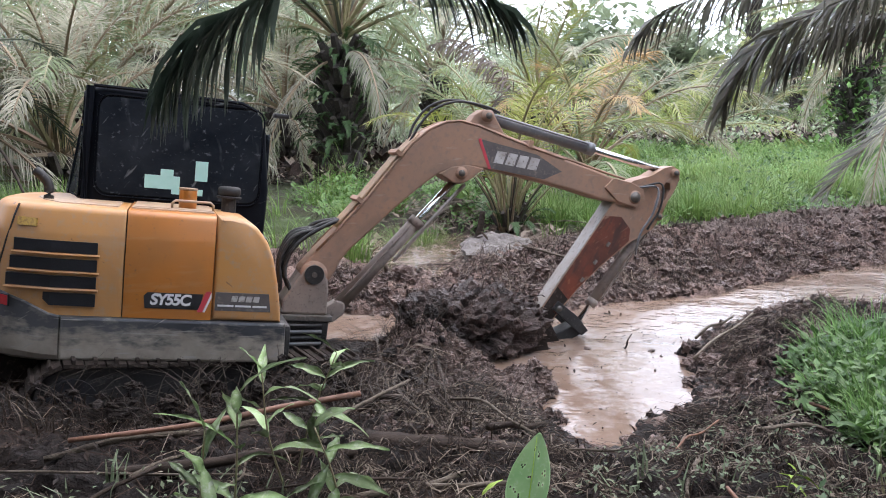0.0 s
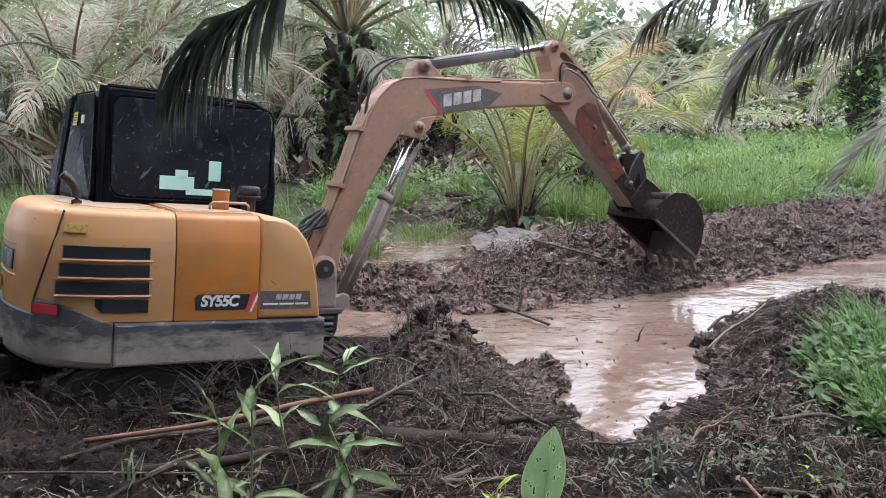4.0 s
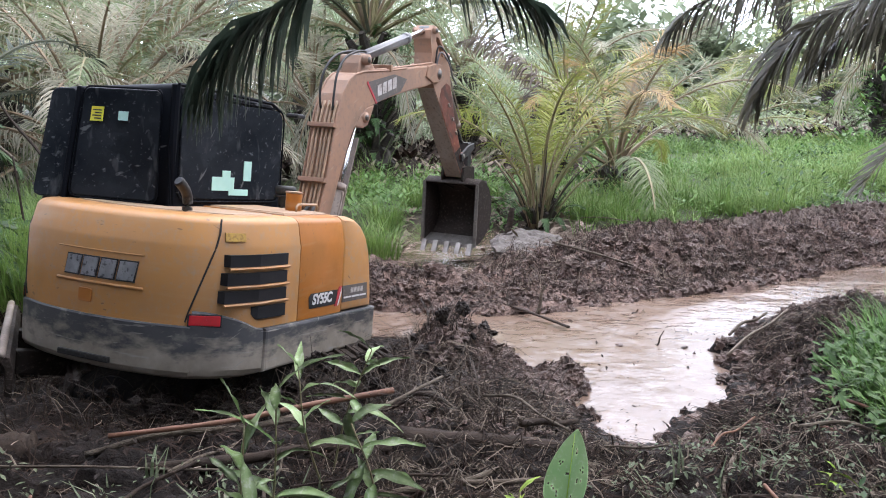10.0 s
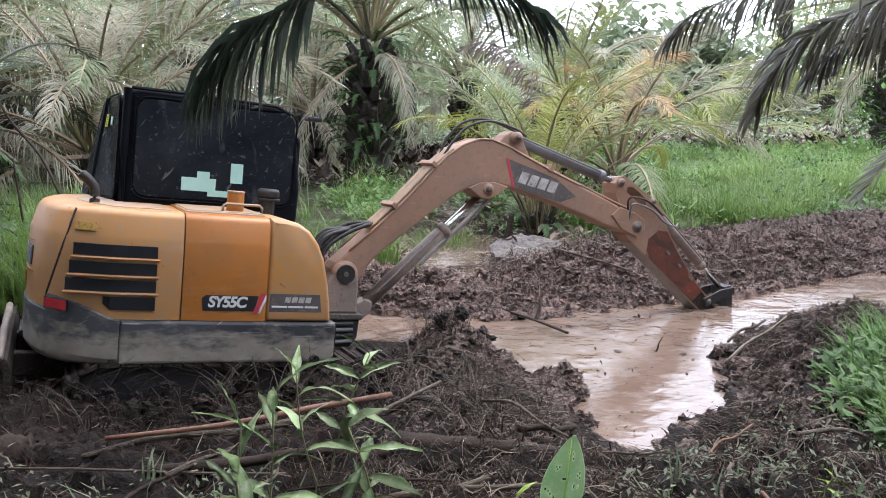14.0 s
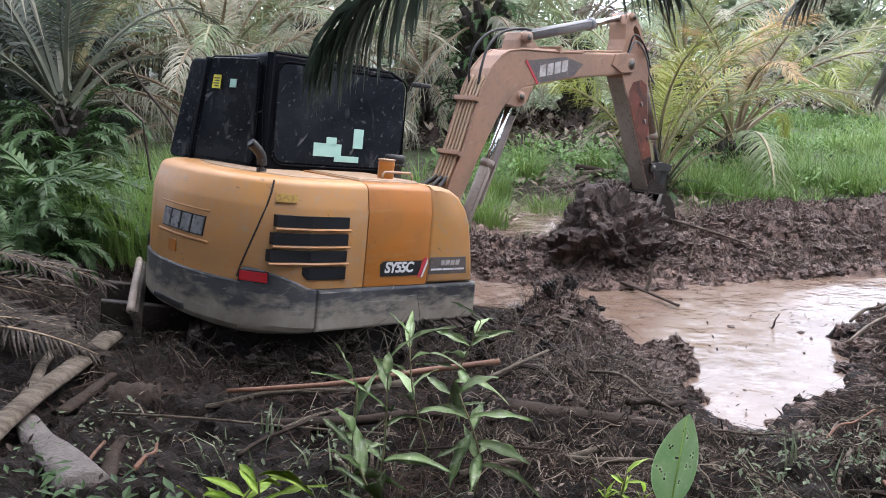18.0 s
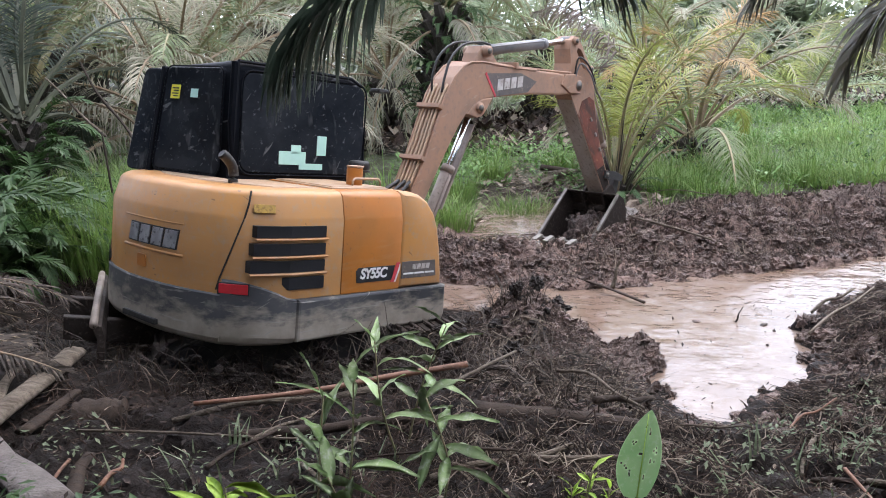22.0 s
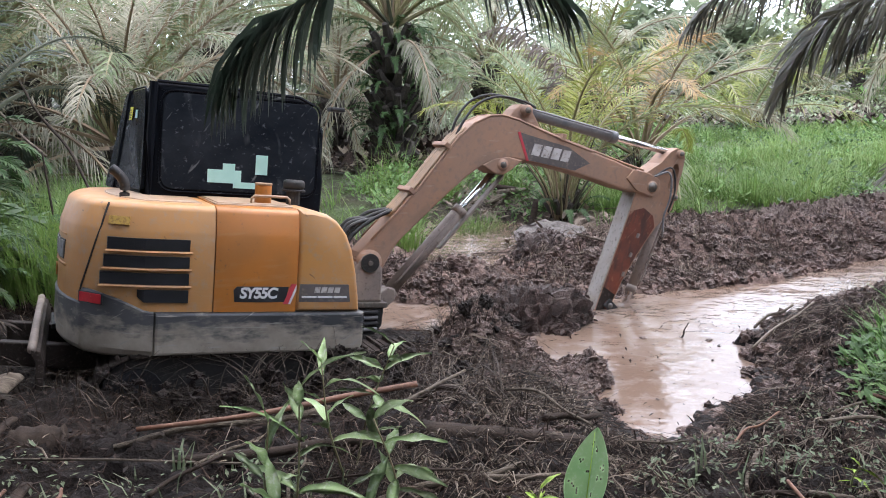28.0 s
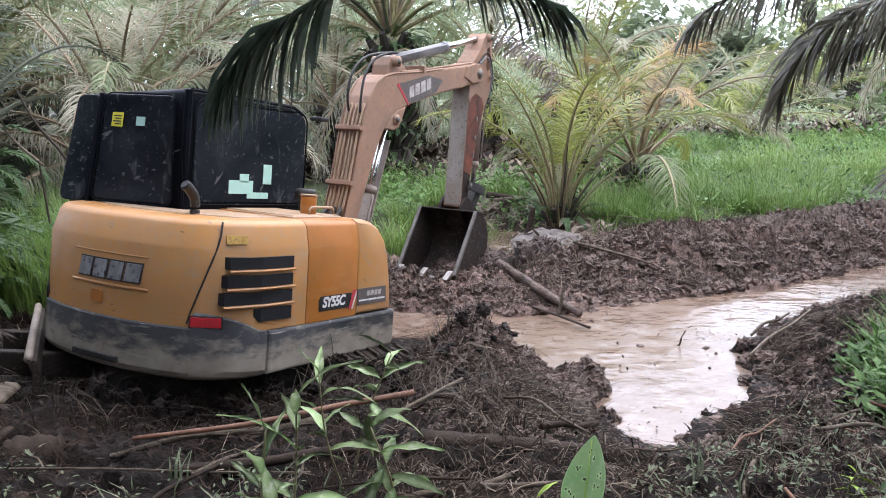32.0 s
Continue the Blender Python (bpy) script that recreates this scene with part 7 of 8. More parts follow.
hung(right_palm, [(7.2, 8.5, 4.0), (6.2, 8.3, 3.8), (5.2, 8.3, 3.35), (4.59, 8.3, 3.07), (4.19, 8.3, 2.92), (3.74, 8.3, 2.78), (3.38, 8.3, 2.61), (3.19, 8.3, 2.38)], 0.70, 0.8, 130, 508, "palmbrown", BR, 0.044)
hung(right_palm, [(7.2, 8.5, 3.9), (6.6, 9.2, 3.4), (5.9, 9.8, 2.6), (5.33, 9.9, 2.15), (4.99, 9.9, 1.71), (4.70, 9.9, 1.40), (4.44, 9.9, 1.05)], 0.60, 0.15, 80, 506, "palmbrown", "tan-green frond drooping to the bank", 0.026)
hung(right_palm, [(7.2, 8.5, 4.0), (7.0, 9.4, 4.2), (6.4, 10.4, 3.6), (5.9, 11.0, 2.7)], 0.72, 0.7, 80, 507, "palm", "green frond drooping to the bank")
# palms added out of view, round and behind the camera, to shade the foreground
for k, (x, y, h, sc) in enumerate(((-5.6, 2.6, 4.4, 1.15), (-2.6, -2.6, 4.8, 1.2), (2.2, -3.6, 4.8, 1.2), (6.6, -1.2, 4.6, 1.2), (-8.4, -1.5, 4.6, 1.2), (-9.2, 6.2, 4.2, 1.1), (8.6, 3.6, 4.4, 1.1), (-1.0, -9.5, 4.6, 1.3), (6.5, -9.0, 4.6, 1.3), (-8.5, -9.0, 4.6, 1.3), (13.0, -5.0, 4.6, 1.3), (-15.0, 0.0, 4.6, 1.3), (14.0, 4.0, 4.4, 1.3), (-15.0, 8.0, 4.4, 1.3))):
    palm(x, y, h, 0.34, [Dk, G, Dk], 80 + k, 26, sc, 3, "unseen oil palm added round the camera's place for shade")
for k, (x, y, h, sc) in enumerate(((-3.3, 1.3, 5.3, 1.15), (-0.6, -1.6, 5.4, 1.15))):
    palm(x, y, h, 0.34, [Dk, Dk, G], 180 + k, 44, sc, 0, "unseen oil palm added round the camera's place for shade", upright=True)

# far rows of palms: trunk and one joined crown each
THIN = {}
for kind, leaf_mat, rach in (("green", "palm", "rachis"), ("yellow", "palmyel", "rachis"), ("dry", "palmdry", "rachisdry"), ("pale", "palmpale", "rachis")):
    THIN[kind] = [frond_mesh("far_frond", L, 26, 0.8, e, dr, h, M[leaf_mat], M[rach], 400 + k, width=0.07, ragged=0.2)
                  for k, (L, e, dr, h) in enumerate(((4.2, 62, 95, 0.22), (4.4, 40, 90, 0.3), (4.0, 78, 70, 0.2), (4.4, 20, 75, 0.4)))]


def crown_mesh(name, mix, seed, count=20):
    g = np.random.default_rng(seed)
    vs, fs, idx, mats = [], [], [], []
    for k in range(count):
        me = THIN[mix[k % len(mix)]][int(g.integers(0, 4))]
        m = pose(0, 0, 0, 0, 0, k * 137.5) @ pose(0, 0, 0, g.normal(0, 12), g.normal(0, 9), 0) @ Matrix.Scale(g.uniform(0.9, 1.2), 4)
        base = len(vs)
        vs += [tuple(m @ v.co) for v in me.vertices]
        off = []
        for mt in me.materials:
            if mt not in mats:
                mats.append(mt)
            off.append(mats.index(mt))
        for p in me.polygons:
            fs.append([base + i for i in p.vertices])
            idx.append(off[p.material_index])
    return mesh_of(name, vs, fs, mats, idx)


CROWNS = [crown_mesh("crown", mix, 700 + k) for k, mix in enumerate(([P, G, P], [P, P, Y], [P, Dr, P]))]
g = np.random.default_rng(12)
far_trunk = None
for row, y0 in enumerate((29, 36, 43, 51, 60)):
    for k in range(9 + row * 2):
        x = -15 - row * 6 + k * 6.2 + g.normal(0, 1.0)
        y = y0 + g.normal(0, 1.2)
        if 0.10 < x / y < 0.52 and y < 47:
            continue
        gap = -0.07 < x / y < 0.32
        h = g.uniform(0.2, 1.2) if gap else g.uniform(1.2, 4.2) + 0.2 * row + (3.0 if x / y > 0.32 else 0.0)
        ob = thing("oil_palm", "pale green oil palm in the distance, haze put into its colour", "palm", "far oil palms", at=pose(x, y, hz(x, y), 0, 0, g.uniform(0, 360)))
        if far_trunk is None:
            t = part("trunk", trunk_bm(4.6, 0.32, 5), M["trunk"], ob, "rough dark trunk")
            far_trunk = t.data
        else:
            t = new("trunk", far_trunk)
            t.parent = ob
        t.matrix_basis = Matrix.Translation((0, 0, h - 4.6)) if h < 4.5 else Matrix.Diagonal((1, 1, (h + 0.2) / 4.6, 1))
        c = new("crown", CROWNS[int(g.integers(0, 3))])
        c.parent = ob
        c.matrix_basis = Matrix.Translation((0, 0, h)) @ Matrix.Scale(g.uniform(0.95, 1.25) * (0.72 if gap else 1.0), 4)


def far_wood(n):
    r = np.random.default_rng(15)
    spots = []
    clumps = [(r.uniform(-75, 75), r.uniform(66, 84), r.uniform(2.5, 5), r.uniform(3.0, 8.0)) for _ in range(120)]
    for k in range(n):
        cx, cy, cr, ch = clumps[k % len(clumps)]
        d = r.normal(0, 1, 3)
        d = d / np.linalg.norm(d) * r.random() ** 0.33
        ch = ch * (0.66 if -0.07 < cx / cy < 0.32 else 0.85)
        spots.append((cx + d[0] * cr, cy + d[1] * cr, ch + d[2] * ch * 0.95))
    return leaflet_cloud("far_wood", "wood of mixed trees beyond the plantation, haze put into its colour", "woods", spots, M["bush"], 16, 1.3)


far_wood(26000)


# ring of leaves added out of view, so that glossy parts reflect dark
def leaf_screen_behind(n):
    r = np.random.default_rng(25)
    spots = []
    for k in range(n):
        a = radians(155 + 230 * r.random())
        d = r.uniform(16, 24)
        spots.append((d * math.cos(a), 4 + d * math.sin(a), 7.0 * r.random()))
    return leaflet_cloud("grove_wood", "unseen screen of leaves added behind the camera to darken reflections", "woods", spots, M["palmdark"], 26, 1.5)


leaf_screen_behind(9000)
leaflet_cloud("undergrowth", "low green shrubs between the palm rows", "shrubs",
              bushy(np.random.default_rng(17), [q for q in [(g.uniform(-12, 22), g.uniform(17, 42), g.uniform(0.8, 2.0), g.uniform(0.5, 1.3)) for _ in range(85)] if q[0] < 1.0 and q[1] > 22 or q[1] > 28.5], 260), M["bush"], 18, 0.22)

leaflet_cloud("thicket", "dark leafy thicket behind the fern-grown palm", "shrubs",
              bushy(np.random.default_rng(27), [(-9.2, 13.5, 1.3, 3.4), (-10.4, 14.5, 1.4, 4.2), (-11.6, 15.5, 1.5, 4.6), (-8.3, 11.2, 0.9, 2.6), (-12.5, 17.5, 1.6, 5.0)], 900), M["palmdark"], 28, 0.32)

# ferns in the shade at the left
for k, (x, y, s) in enumerate(((-5.0, 7.0, 1.0), (-5.5, 7.4, 1.2), (-4.9, 7.7, 0.9), (-5.9, 6.8, 1.1), (-5.3, 6.4, 0.9), (-6.2, 7.7, 1.2), (-4.7, 7.2, 0.9), (-5.1, 8.0, 1.2), (-5.7, 8.0, 1.3), (-4.9, 6.6, 0.8), (-5.35, 8.3, 1.7), (-5.2, 7.6, 1.5), (-5.6, 7.6, 1.7))):
    ob = thing("fern", "dark green fern in the shade beside a palm", "fern", "ferns under the palm", at=pose(x, y, hz(x, y), 0, 0, 50 * k))
    r = np.random.default_rng(900 + k)
    for j in range(14):
        f = new("fern_leaf", FERN[j % 2])
        f.parent = ob
        f.matrix_basis = pose(0, 0, 0.05 + 0.03 * j, 0, 0, j * 137.5) @ pose(0, 0, 0, r.normal(0, 10), r.normal(0, 10), 0) @ Matrix.Scale(s * r.uniform(0.8, 1.2), 4)


# ---------------------------------------------------------------- near plants
def leaf_bm(length, width, bend, fold=0.25, rows=7, holes=False, wave=0.0):
    """A lance-shaped leaf along +x with a folded midrib, bowed down by bend."""
    bm = bmesh.new()
    mid, lf, rt = [], [], []
    for i in range(rows + 1):
        s = i / rows
        w = width * 0.5 * math.sin(math.pi * min(1, s * 1.02) ** 0.85) ** 0.9 if 0 < i < rows else 0.002
        x, z = length * s * (1 - 0.12 * bend * s), -length * bend * s * s * 0.5
        dz = wave * math.sin(s * 15)
        mid.append(bm.verts.new((x, 0, z)))
        lf.append(bm.verts.new((x, w, z + w * fold + dz)))
        rt.append(bm.verts.new((x, -w, z + w * fold - dz)))
    for i in range(rows):
        bm.faces.new((mid[i], mid[i + 1], lf[i + 1], lf[i]))
        bm.faces.new((mid[i], rt[i], rt[i + 1], mid[i + 1]))
    bmesh.ops.solidify(bm, geom=bm.faces[:], thickness=0.0012)
    return bm


LEAF = {}
for key, args in (("long", (0.26, 0.056, 0.75)), ("mid", (0.22, 0.050, 0.45)), ("droop", (0.28, 0.050, 1.5)), ("young", (0.17, 0.038, 0.2))):
    for mat in ("shoot", "lime"):
        me = bpy.data.meshes.new("leaf_" + key)
        b = leaf_bm(*args, fold=0.28, rows=12, wave=0.004)
        b.to_mesh(me)
        b.free()
        me.materials.append(M[mat])
        me.polygons.foreach_set("use_smooth", [True] * len(me.polygons))
        LEAF[key, mat] = me


def shoot(base, top, leaves, mat, seed, label, spread=35, s=1.0, radius=0.006):
    """A thin bent stem with a whorl of narrow leaves along its upper part."""
    r = np.random.default_rng(seed)
    base, top = Vector(base), Vector(top)
    ob = thing("leafy_shoot", label, "plant", "leafy shoots in front", at=Matrix.Translation(base))
    d = top - base
    pts = smooth_line([(0, 0, 0), d * 0.5 + Vector((r.normal(0, 0.03), r.normal(0, 0.03), 0.02)), d], 5)
    part("stem", tube(pts, [radius * (1 - 0.5 * i / (len(pts) - 1)) for i in range(len(pts))], 6), M["stem"], ob, "", True)
    for k in range(leaves):
        t = 0.35 + 0.65 * (k + 1) / leaves
        p = pts[min(int(t * (len(pts) - 1)), len(pts) - 1)]
        key = ("long", "mid", "droop", "mid", "young")[int(r.integers(0, 5))] if t < 0.85 else ("mid", "young", "long")[k % 3]
        f = new("leaf", LEAF[key, mat])
        f.parent = ob
        f.matrix_basis = Matrix.Translation(p) @ pose(0, 0, 0, 0, 0, k * 137.5 + r.normal(0, 20)) @ pose(0, 0, 0, r.normal(0, 15), -(spread * t + r.normal(0, 14)), 0) @ Matrix.Scale(s * r.uniform(0.8, 1.2), 4)
    return ob


def down(x, y, z):
    return (x, y, hz(x, y) - 0.03)


SH = "grey-green leafy shoot with narrow leaves, rooted in litter"
shoot(down(-0.84, 3.05, 0), (-0.75, 2.99, 1.10), 9, "shoot", 1, SH, 52, 1.09)
shoot(down(-0.95, 3.02, 0), (-0.87, 2.97, 0.98), 5, "shoot", 2, SH, 70, 1.14)
shoot(down(-0.46, 3.32, 0), (-0.52, 3.29, 0.86), 12, "shoot", 3, SH, 12, 1.14)
shoot(down(-0.72, 3.93, 0), (-0.50, 3.89, 0.98), 13, "shoot", 4, SH, 30, 1.03)
shoot(down(-0.70, 3.66, 0), (-0.79, 3.59, 1.00), 8, "shoot", 5, SH, 60, 0.92)
shoot(down(-0.80, 2.75, 0), (-0.79, 2.69, 0.80), 8, "shoot", 6, SH, 55, 1.03)
shoot(down(-1.15, 2.62, 0), (-1.13, 2.59, 0.80), 6, "lime", 7, "bright green young shoot in the litter", 62, 0.95)
shoot(down(-1.28, 2.80, 0), (-1.22, 2.78, 0.66), 7, "lime", 8, "bright green young shoot in the litter", 50, 0.9)
shoot(down(-1.45, 2.80, 0), (-1.43, 2.78, 0.60), 6, "lime", 13, "bright green young shoot in the litter", 35, 0.8)
shoot(down(0.12, 2.72, 0), (0.13, 2.69, 0.86), 30, "lime", 9, "yellow-green sprig beside a broad leaf", 40, 0.33)
shoot(down(0.05, 2.70, 0), (0.06, 2.69, 0.80), 26, "lime", 14, "yellow-green sprig beside a broad leaf", 50, 0.32)
shoot(down(0.19, 2.70, 0), (0.19, 2.68, 0.80), 24, "lime", 10, "yellow-green sprig beside a broad leaf", 60, 0.30)
shoot(down(1.55, 3.6, 0), (1.58, 3.6, 0.52), 7, "lime", 11, "small yellow-green sprig in litter", 30, 0.4)
shoot(down(2.05, 3.7, 0), (2.0, 3.7, 0.60), 6, "shoot", 12, SH, 60, 0.46)

broad = thing("broad_leaf", "single broad green leaf with small holes on a stalk", "leaf", at=pose(0.265, 2.60, 0.2))
part("stalk", tube([(0, 0, -0.1), (0.0, 0, 0.3), (0.005, 0.01, 0.61)], 0.006, 6), M["stem"], broad, "", True)


def broad_bm():
    bm = bmesh.new()
    rows, cols, grid = 40, 28, []
    for i in range(rows + 1):
        s = i / rows
        w = 0.066 * (math.sin(math.pi * min(1.0, 0.06 + 0.94 * s) ** 0.8) ** 0.75 if 0 < i < rows else 0.03)
        grid.append([bm.verts.new((w * (2 * j / cols - 1) + 0.03 * s, -0.04 * s + 0.035 * abs(2 * j / cols - 1) * w / 0.06, 0.27 * s)) for j in range(cols + 1)])
    gone = set()
    hole = np.random.default_rng(3)
    for ci, cj, n in ((12, 8, 4), (17, 20, 6), (25, 6, 3), (30, 17, 5), (22, 23, 3), (10, 17, 2), (20, 11, 2), (33, 12, 2), (15, 5, 2)):
        gone |= {(int(ci + hole.normal(0, 0.7)), int(cj + hole.normal(0, 0.9))) for _ in range(n)}
    for i in range(rows):
        for j in range(cols):
            if (i, j) not in gone:
                bm.faces.new((grid[i][j], grid[i][j + 1], grid[i + 1][j + 1], grid[i + 1][j]))
    bmesh.ops.solidify(bm, geom=bm.faces[:], thickness=0.0012)
    return bm


blade = part("blade", broad_bm(), M["bigleaf"], broad, "", True)
blade.matrix_basis = pose(0.005, 0.01, 0.60, -14, 3, 8) @ Matrix.Scale(1.12, 4)
part("midrib", tube([(0.005, 0.006, 0.60), (0.023, 0.022, 0.75), (0.040, 0.040, 0.89)], [0.003, 0.002, 0.001], 5), M["lime"], broad, "pale midrib", True)


# ---------------------------------------------------------------- logs, stalks and sticks
def stick(name, p, q, r0, r1, mat, label, category="stick", bow=0.02, sides=8, seed=0, flat=1.0):
    knobs = {"frond butt": 0.03, "log": 0.2}.get(category, 0.10)
    r = np.random.default_rng(seed)
    p, q = Vector(p), Vector(q)
    pts = smooth_line([p, p.lerp(q, 0.35) + Vector((r.normal(0, bow), r.normal(0, bow), abs(r.normal(0, bow)))), p.lerp(q, 0.7) + Vector((r.normal(0, bow), r.normal(0, bow), r.normal(0, bow * 0.6))), q], 4)
    n = len(pts) - 1
    bm = tube([v - p for v in pts], [(r0 + (r1 - r0) * i / n) * r.uniform(1 - knobs, 1 + knobs) for i in range(n + 1)], sides)
    if flat != 1.0:
        for v in bm.verts:
            v.co.z *= flat
    ob = part(name, bm, mat, None, "", True)
    ob.location = p
    return tagged(ob, label, category)


def on(x, y, up=0.02):
    return (x, y, hz(x, y) + up)


stick("log", on(-0.42, 4.42, 0.02), on(0.62, 4.28, 0.02), 0.07, 0.05, M["log"], "dark wet log half sunk in litter", "log", 0.015, 10, 1, 0.65)
stick("log", on(-1.65, 3.95, 0.03), on(-0.45, 4.25, 0.04), 0.034, 0.024, M["log"], "dark wet log half sunk in litter", "log", 0.02, 10, 2)
stick("frond_stalk", (-1.95, 4.22, hz(-1.95, 4.22) + 0.06), (-0.52, 5.12, hz(-0.52, 5.12) + 0.16), 0.014, 0.021, M["redstalk"], "reddish bare palm frond stalk lying on litter", "stalk", 0.03, 8, 3)
stick("stick", on(-2.05, 4.15, 0.06), on(-1.0, 4.75, 0.10), 0.016, 0.02, M["palewood"], "pale dry stick beside a stalk", "stick", 0.02, 7, 4)
stick("stick", on(-0.62, 4.75, 0.08), on(-0.22, 5.45, 0.15), 0.012, 0.010, M["palewood"], "pale thin stick leaning on a mound", "stick", 0.02, 6, 5)
stick("stick", on(0.05, 5.25, 0.06), on(0.52, 4.55, 0.05), 0.011, 0.008, M["palewood"], "pale split stick in the litter", "stick", 0.02, 7, 6)
stick("stick", on(0.25, 4.55, 0.06), on(0.62, 5.0, 0.09), 0.022, 0.016, M["log"], "dark stick in the litter", "stick", 0.02, 7, 7)
stick("stick", on(-0.55, 3.55, 0.05), on(0.10, 3.78, 0.05), 0.018, 0.014, M["palewood"], "grey stick lying in litter", "stick", 0.015, 7, 8)
stick("stick", on(0.55, 4.35, 0.03), on(0.95, 4.05, 0.05), 0.008, 0.005, M["palewood"], "pale twig in litter", "stick", 0.02, 6, 9)
stick("stick", on(1.35, 3.55, 0.03), on(1.50, 3.45, 0.05), 0.014, 0.012, M["palewood"], "pale broken twig in litter", "stick", 0.005, 6, 10)
stick("stick", on(2.1, 6.9, 0.08), on(2.55, 7.35, 0.16), 0.014, 0.010, M["palewood"], "pale stick on the bank", "stick", 0.02, 6, 11)
stick("stick", on(2.0, 6.6, 0.06), on(2.6, 7.0, 0.14), 0.012, 0.009, M["straw"], "pale stick on the bank", "stick", 0.02, 6, 12)
stick("stick", (0.30, 8.36, 0.06), (0.86, 7.60, 0.02), 0.016, 0.02, M["log"], "dark broken frond butt lying in the water's edge", "stick", 0.015, 7, 13, 0.6)
stick("stick", (0.62, 8.18, 0.0), (0.70, 8.22, 0.28), 0.022, 0.012, M["palewood"], "short stub standing in mud", "stick", 0.005, 6, 14)
stick("stick", (1.55, 7.15, -0.03), (1.62, 7.16, 0.12), 0.010, 0.004, M["log"], "dark root standing in the water", "stick", 0.01, 6, 17)
stick("stick", on(0.9, 9.6, 0.08), on(1.75, 9.25, 0.10), 0.016, 0.010, M["palewood"], "pale stick on the spoil ridge", "stick", 0.02, 6, 18)
stick("stick", on(3.0, 11.0, 0.08), on(3.6, 11.6, 0.10), 0.04, 0.03, M["log"], "dark branch on the spoil ridge", "stick", 0.02, 7, 19)
stick("stick", on(1.5, 12.3, 0.05), on(2.3, 10.6, 0.12), 0.008, 0.006, M["straw"], "long pale stalk leaning over the grass", "stick", 0.02, 6, 20)
stick("tree_stump", (-2.66, 4.24, 0.26), (-2.40, 4.31, 0.26), 0.125, 0.12, M["log"], "cut dark stump end in shade", "stump", 0.004, 12, 21)
stick("stick", (-2.48, 3.94, 0.36), (-0.93, 3.92, 0.36), 0.007, 0.006, M["palewood"], "thin pale stick lying across the litter", "stick", 0.01, 6, 61)
lay = np.random.default_rng(66)
for k in range(26):
    x, y = lay.uniform(-2.6, 2.3), lay.uniform(3.2, 5.6)
    if signed(np.array([x]), np.array([y]), POOL)[0] < 0.35:
        continue
    a, ln = lay.uniform(0, 6.28), lay.uniform(0.2, 0.75)
    q = (x + ln * math.cos(a), y + ln * math.sin(a))
    if signed(np.array([q[0]]), np.array([q[1]]), POOL)[0] < 0.1:
        continue
    mat, word = ((M["palewood"], "pale dry"), (M["log"], "dark wet"), (M["redstalk"], "reddish brown"))[k % 3]
    thick = lay.uniform(0.006, 0.017)
    tagged(stick("stick", on(x, y, 0.03), on(*q, 0.05), thick, thick * 0.6, mat, word + " stick lying in the litter", "stick", 0.025, 6, 70 + k), group="sticks in the litter")
# broken frond butts at the left
stick("frond_butt", (-2.85, 3.34, 0.40), (-3.09, 5.01, 0.42), 0.075, 0.085, M["palewood"], "long pale broken palm frond butt", "frond butt", 0.012, 8, 22, 0.45)
stick("frond_butt", (-3.08, 4.04, 0.35), (-3.38, 4.81, 0.36), 0.04, 0.035, M["palewood"], "pale broken palm frond butt", "frond butt", 0.01, 8, 23, 0.45)
stick("frond_butt", (-2.80, 3.95, 0.33), (-2.80, 4.51, 0.36), 0.05, 0.03, M["log"], "dark mossy palm frond butt", "frond butt", 0.01, 8, 24, 0.45)
stick("frond_butt", (-2.92, 3.84, 0.34), (-2.19, 3.17, 0.37), 0.06, 0.13, M["slab"], "wide grey wet frond butt with a splayed end", "frond butt", 0.006, 9, 26, 0.5)
stick("frond_butt", (-2.12, 3.17, 0.33), (-2.29, 3.72, 0.34), 0.05, 0.03, M["log"], "dark wet palm frond butt", "frond butt", 0.01, 8, 25, 0.5)
for k, (p, q, r) in enumerate((((-4.18, 8.6, 1.1), (-5.26, 9.4, 2.27), 0.017), ((-4.62, 8.6, 1.5), (-5.46, 9.0, 2.11), 0.014), ((-4.44, 8.4, 0.5), (-4.66, 8.6, 1.55), 0.013))):
    stick("branch", (*p[:2], hz(*p[:2])) if k == 2 else p, q, r, r * 0.8, M["palewood"] if k == 1 else M["log"], "bare snapped frond stalk leaning out of a palm", "branch", 0.03, 6, 27 + k)
# planks and a post by the puddle
for k, (a, b, c, d) in enumerate(((-0.15, 13.7, 0.30, 13.9), (0.05, 13.9, 0.45, 13.6), (-0.1, 14.1, 0.4, 14.0), (0.2, 13.5, 0.5, 13.75))):
    stick("plank", on(a, b, 0.06 + 0.07 * k), on(c, d, 0.20 - 0.02 * k), 0.08, 0.07, M["palewood"] if k != 2 else M["log"], "weathered plank in the grass by the puddle", "plank", 0.01, 6, 30 + k, 0.6)
stick("post", on(0.42, 11.75, -0.1), (0.55, 11.75, 0.55), 0.05, 0.04, M["log"], "short dark rotten post", "post", 0.01, 7, 34)


def silt_slab():
    """A broken-edged crust of silt with a ragged rim."""
    bm = bmesh.new()
    bmesh.ops.create_icosphere(bm, subdivisions=4, radius=1)
    for v in bm.verts:
        n = v.co.copy()
        k = 1 + 0.30 * noise.noise(n * 2.2 + Vector((3, 1, 8))) + 0.14 * noise.noise(n * 6)
        top = 0.10 + 0.05 * noise.noise(n * 4) + 0.02 * noise.noise(n * 14)
        v.co = Vector((0.68 + 0.46 * n.x * k, 10.75 + 0.62 * n.y * k, 0.16 + max(-0.2, min(n.z * 0.4, top)) + 0.06 * n.y))
    return bm


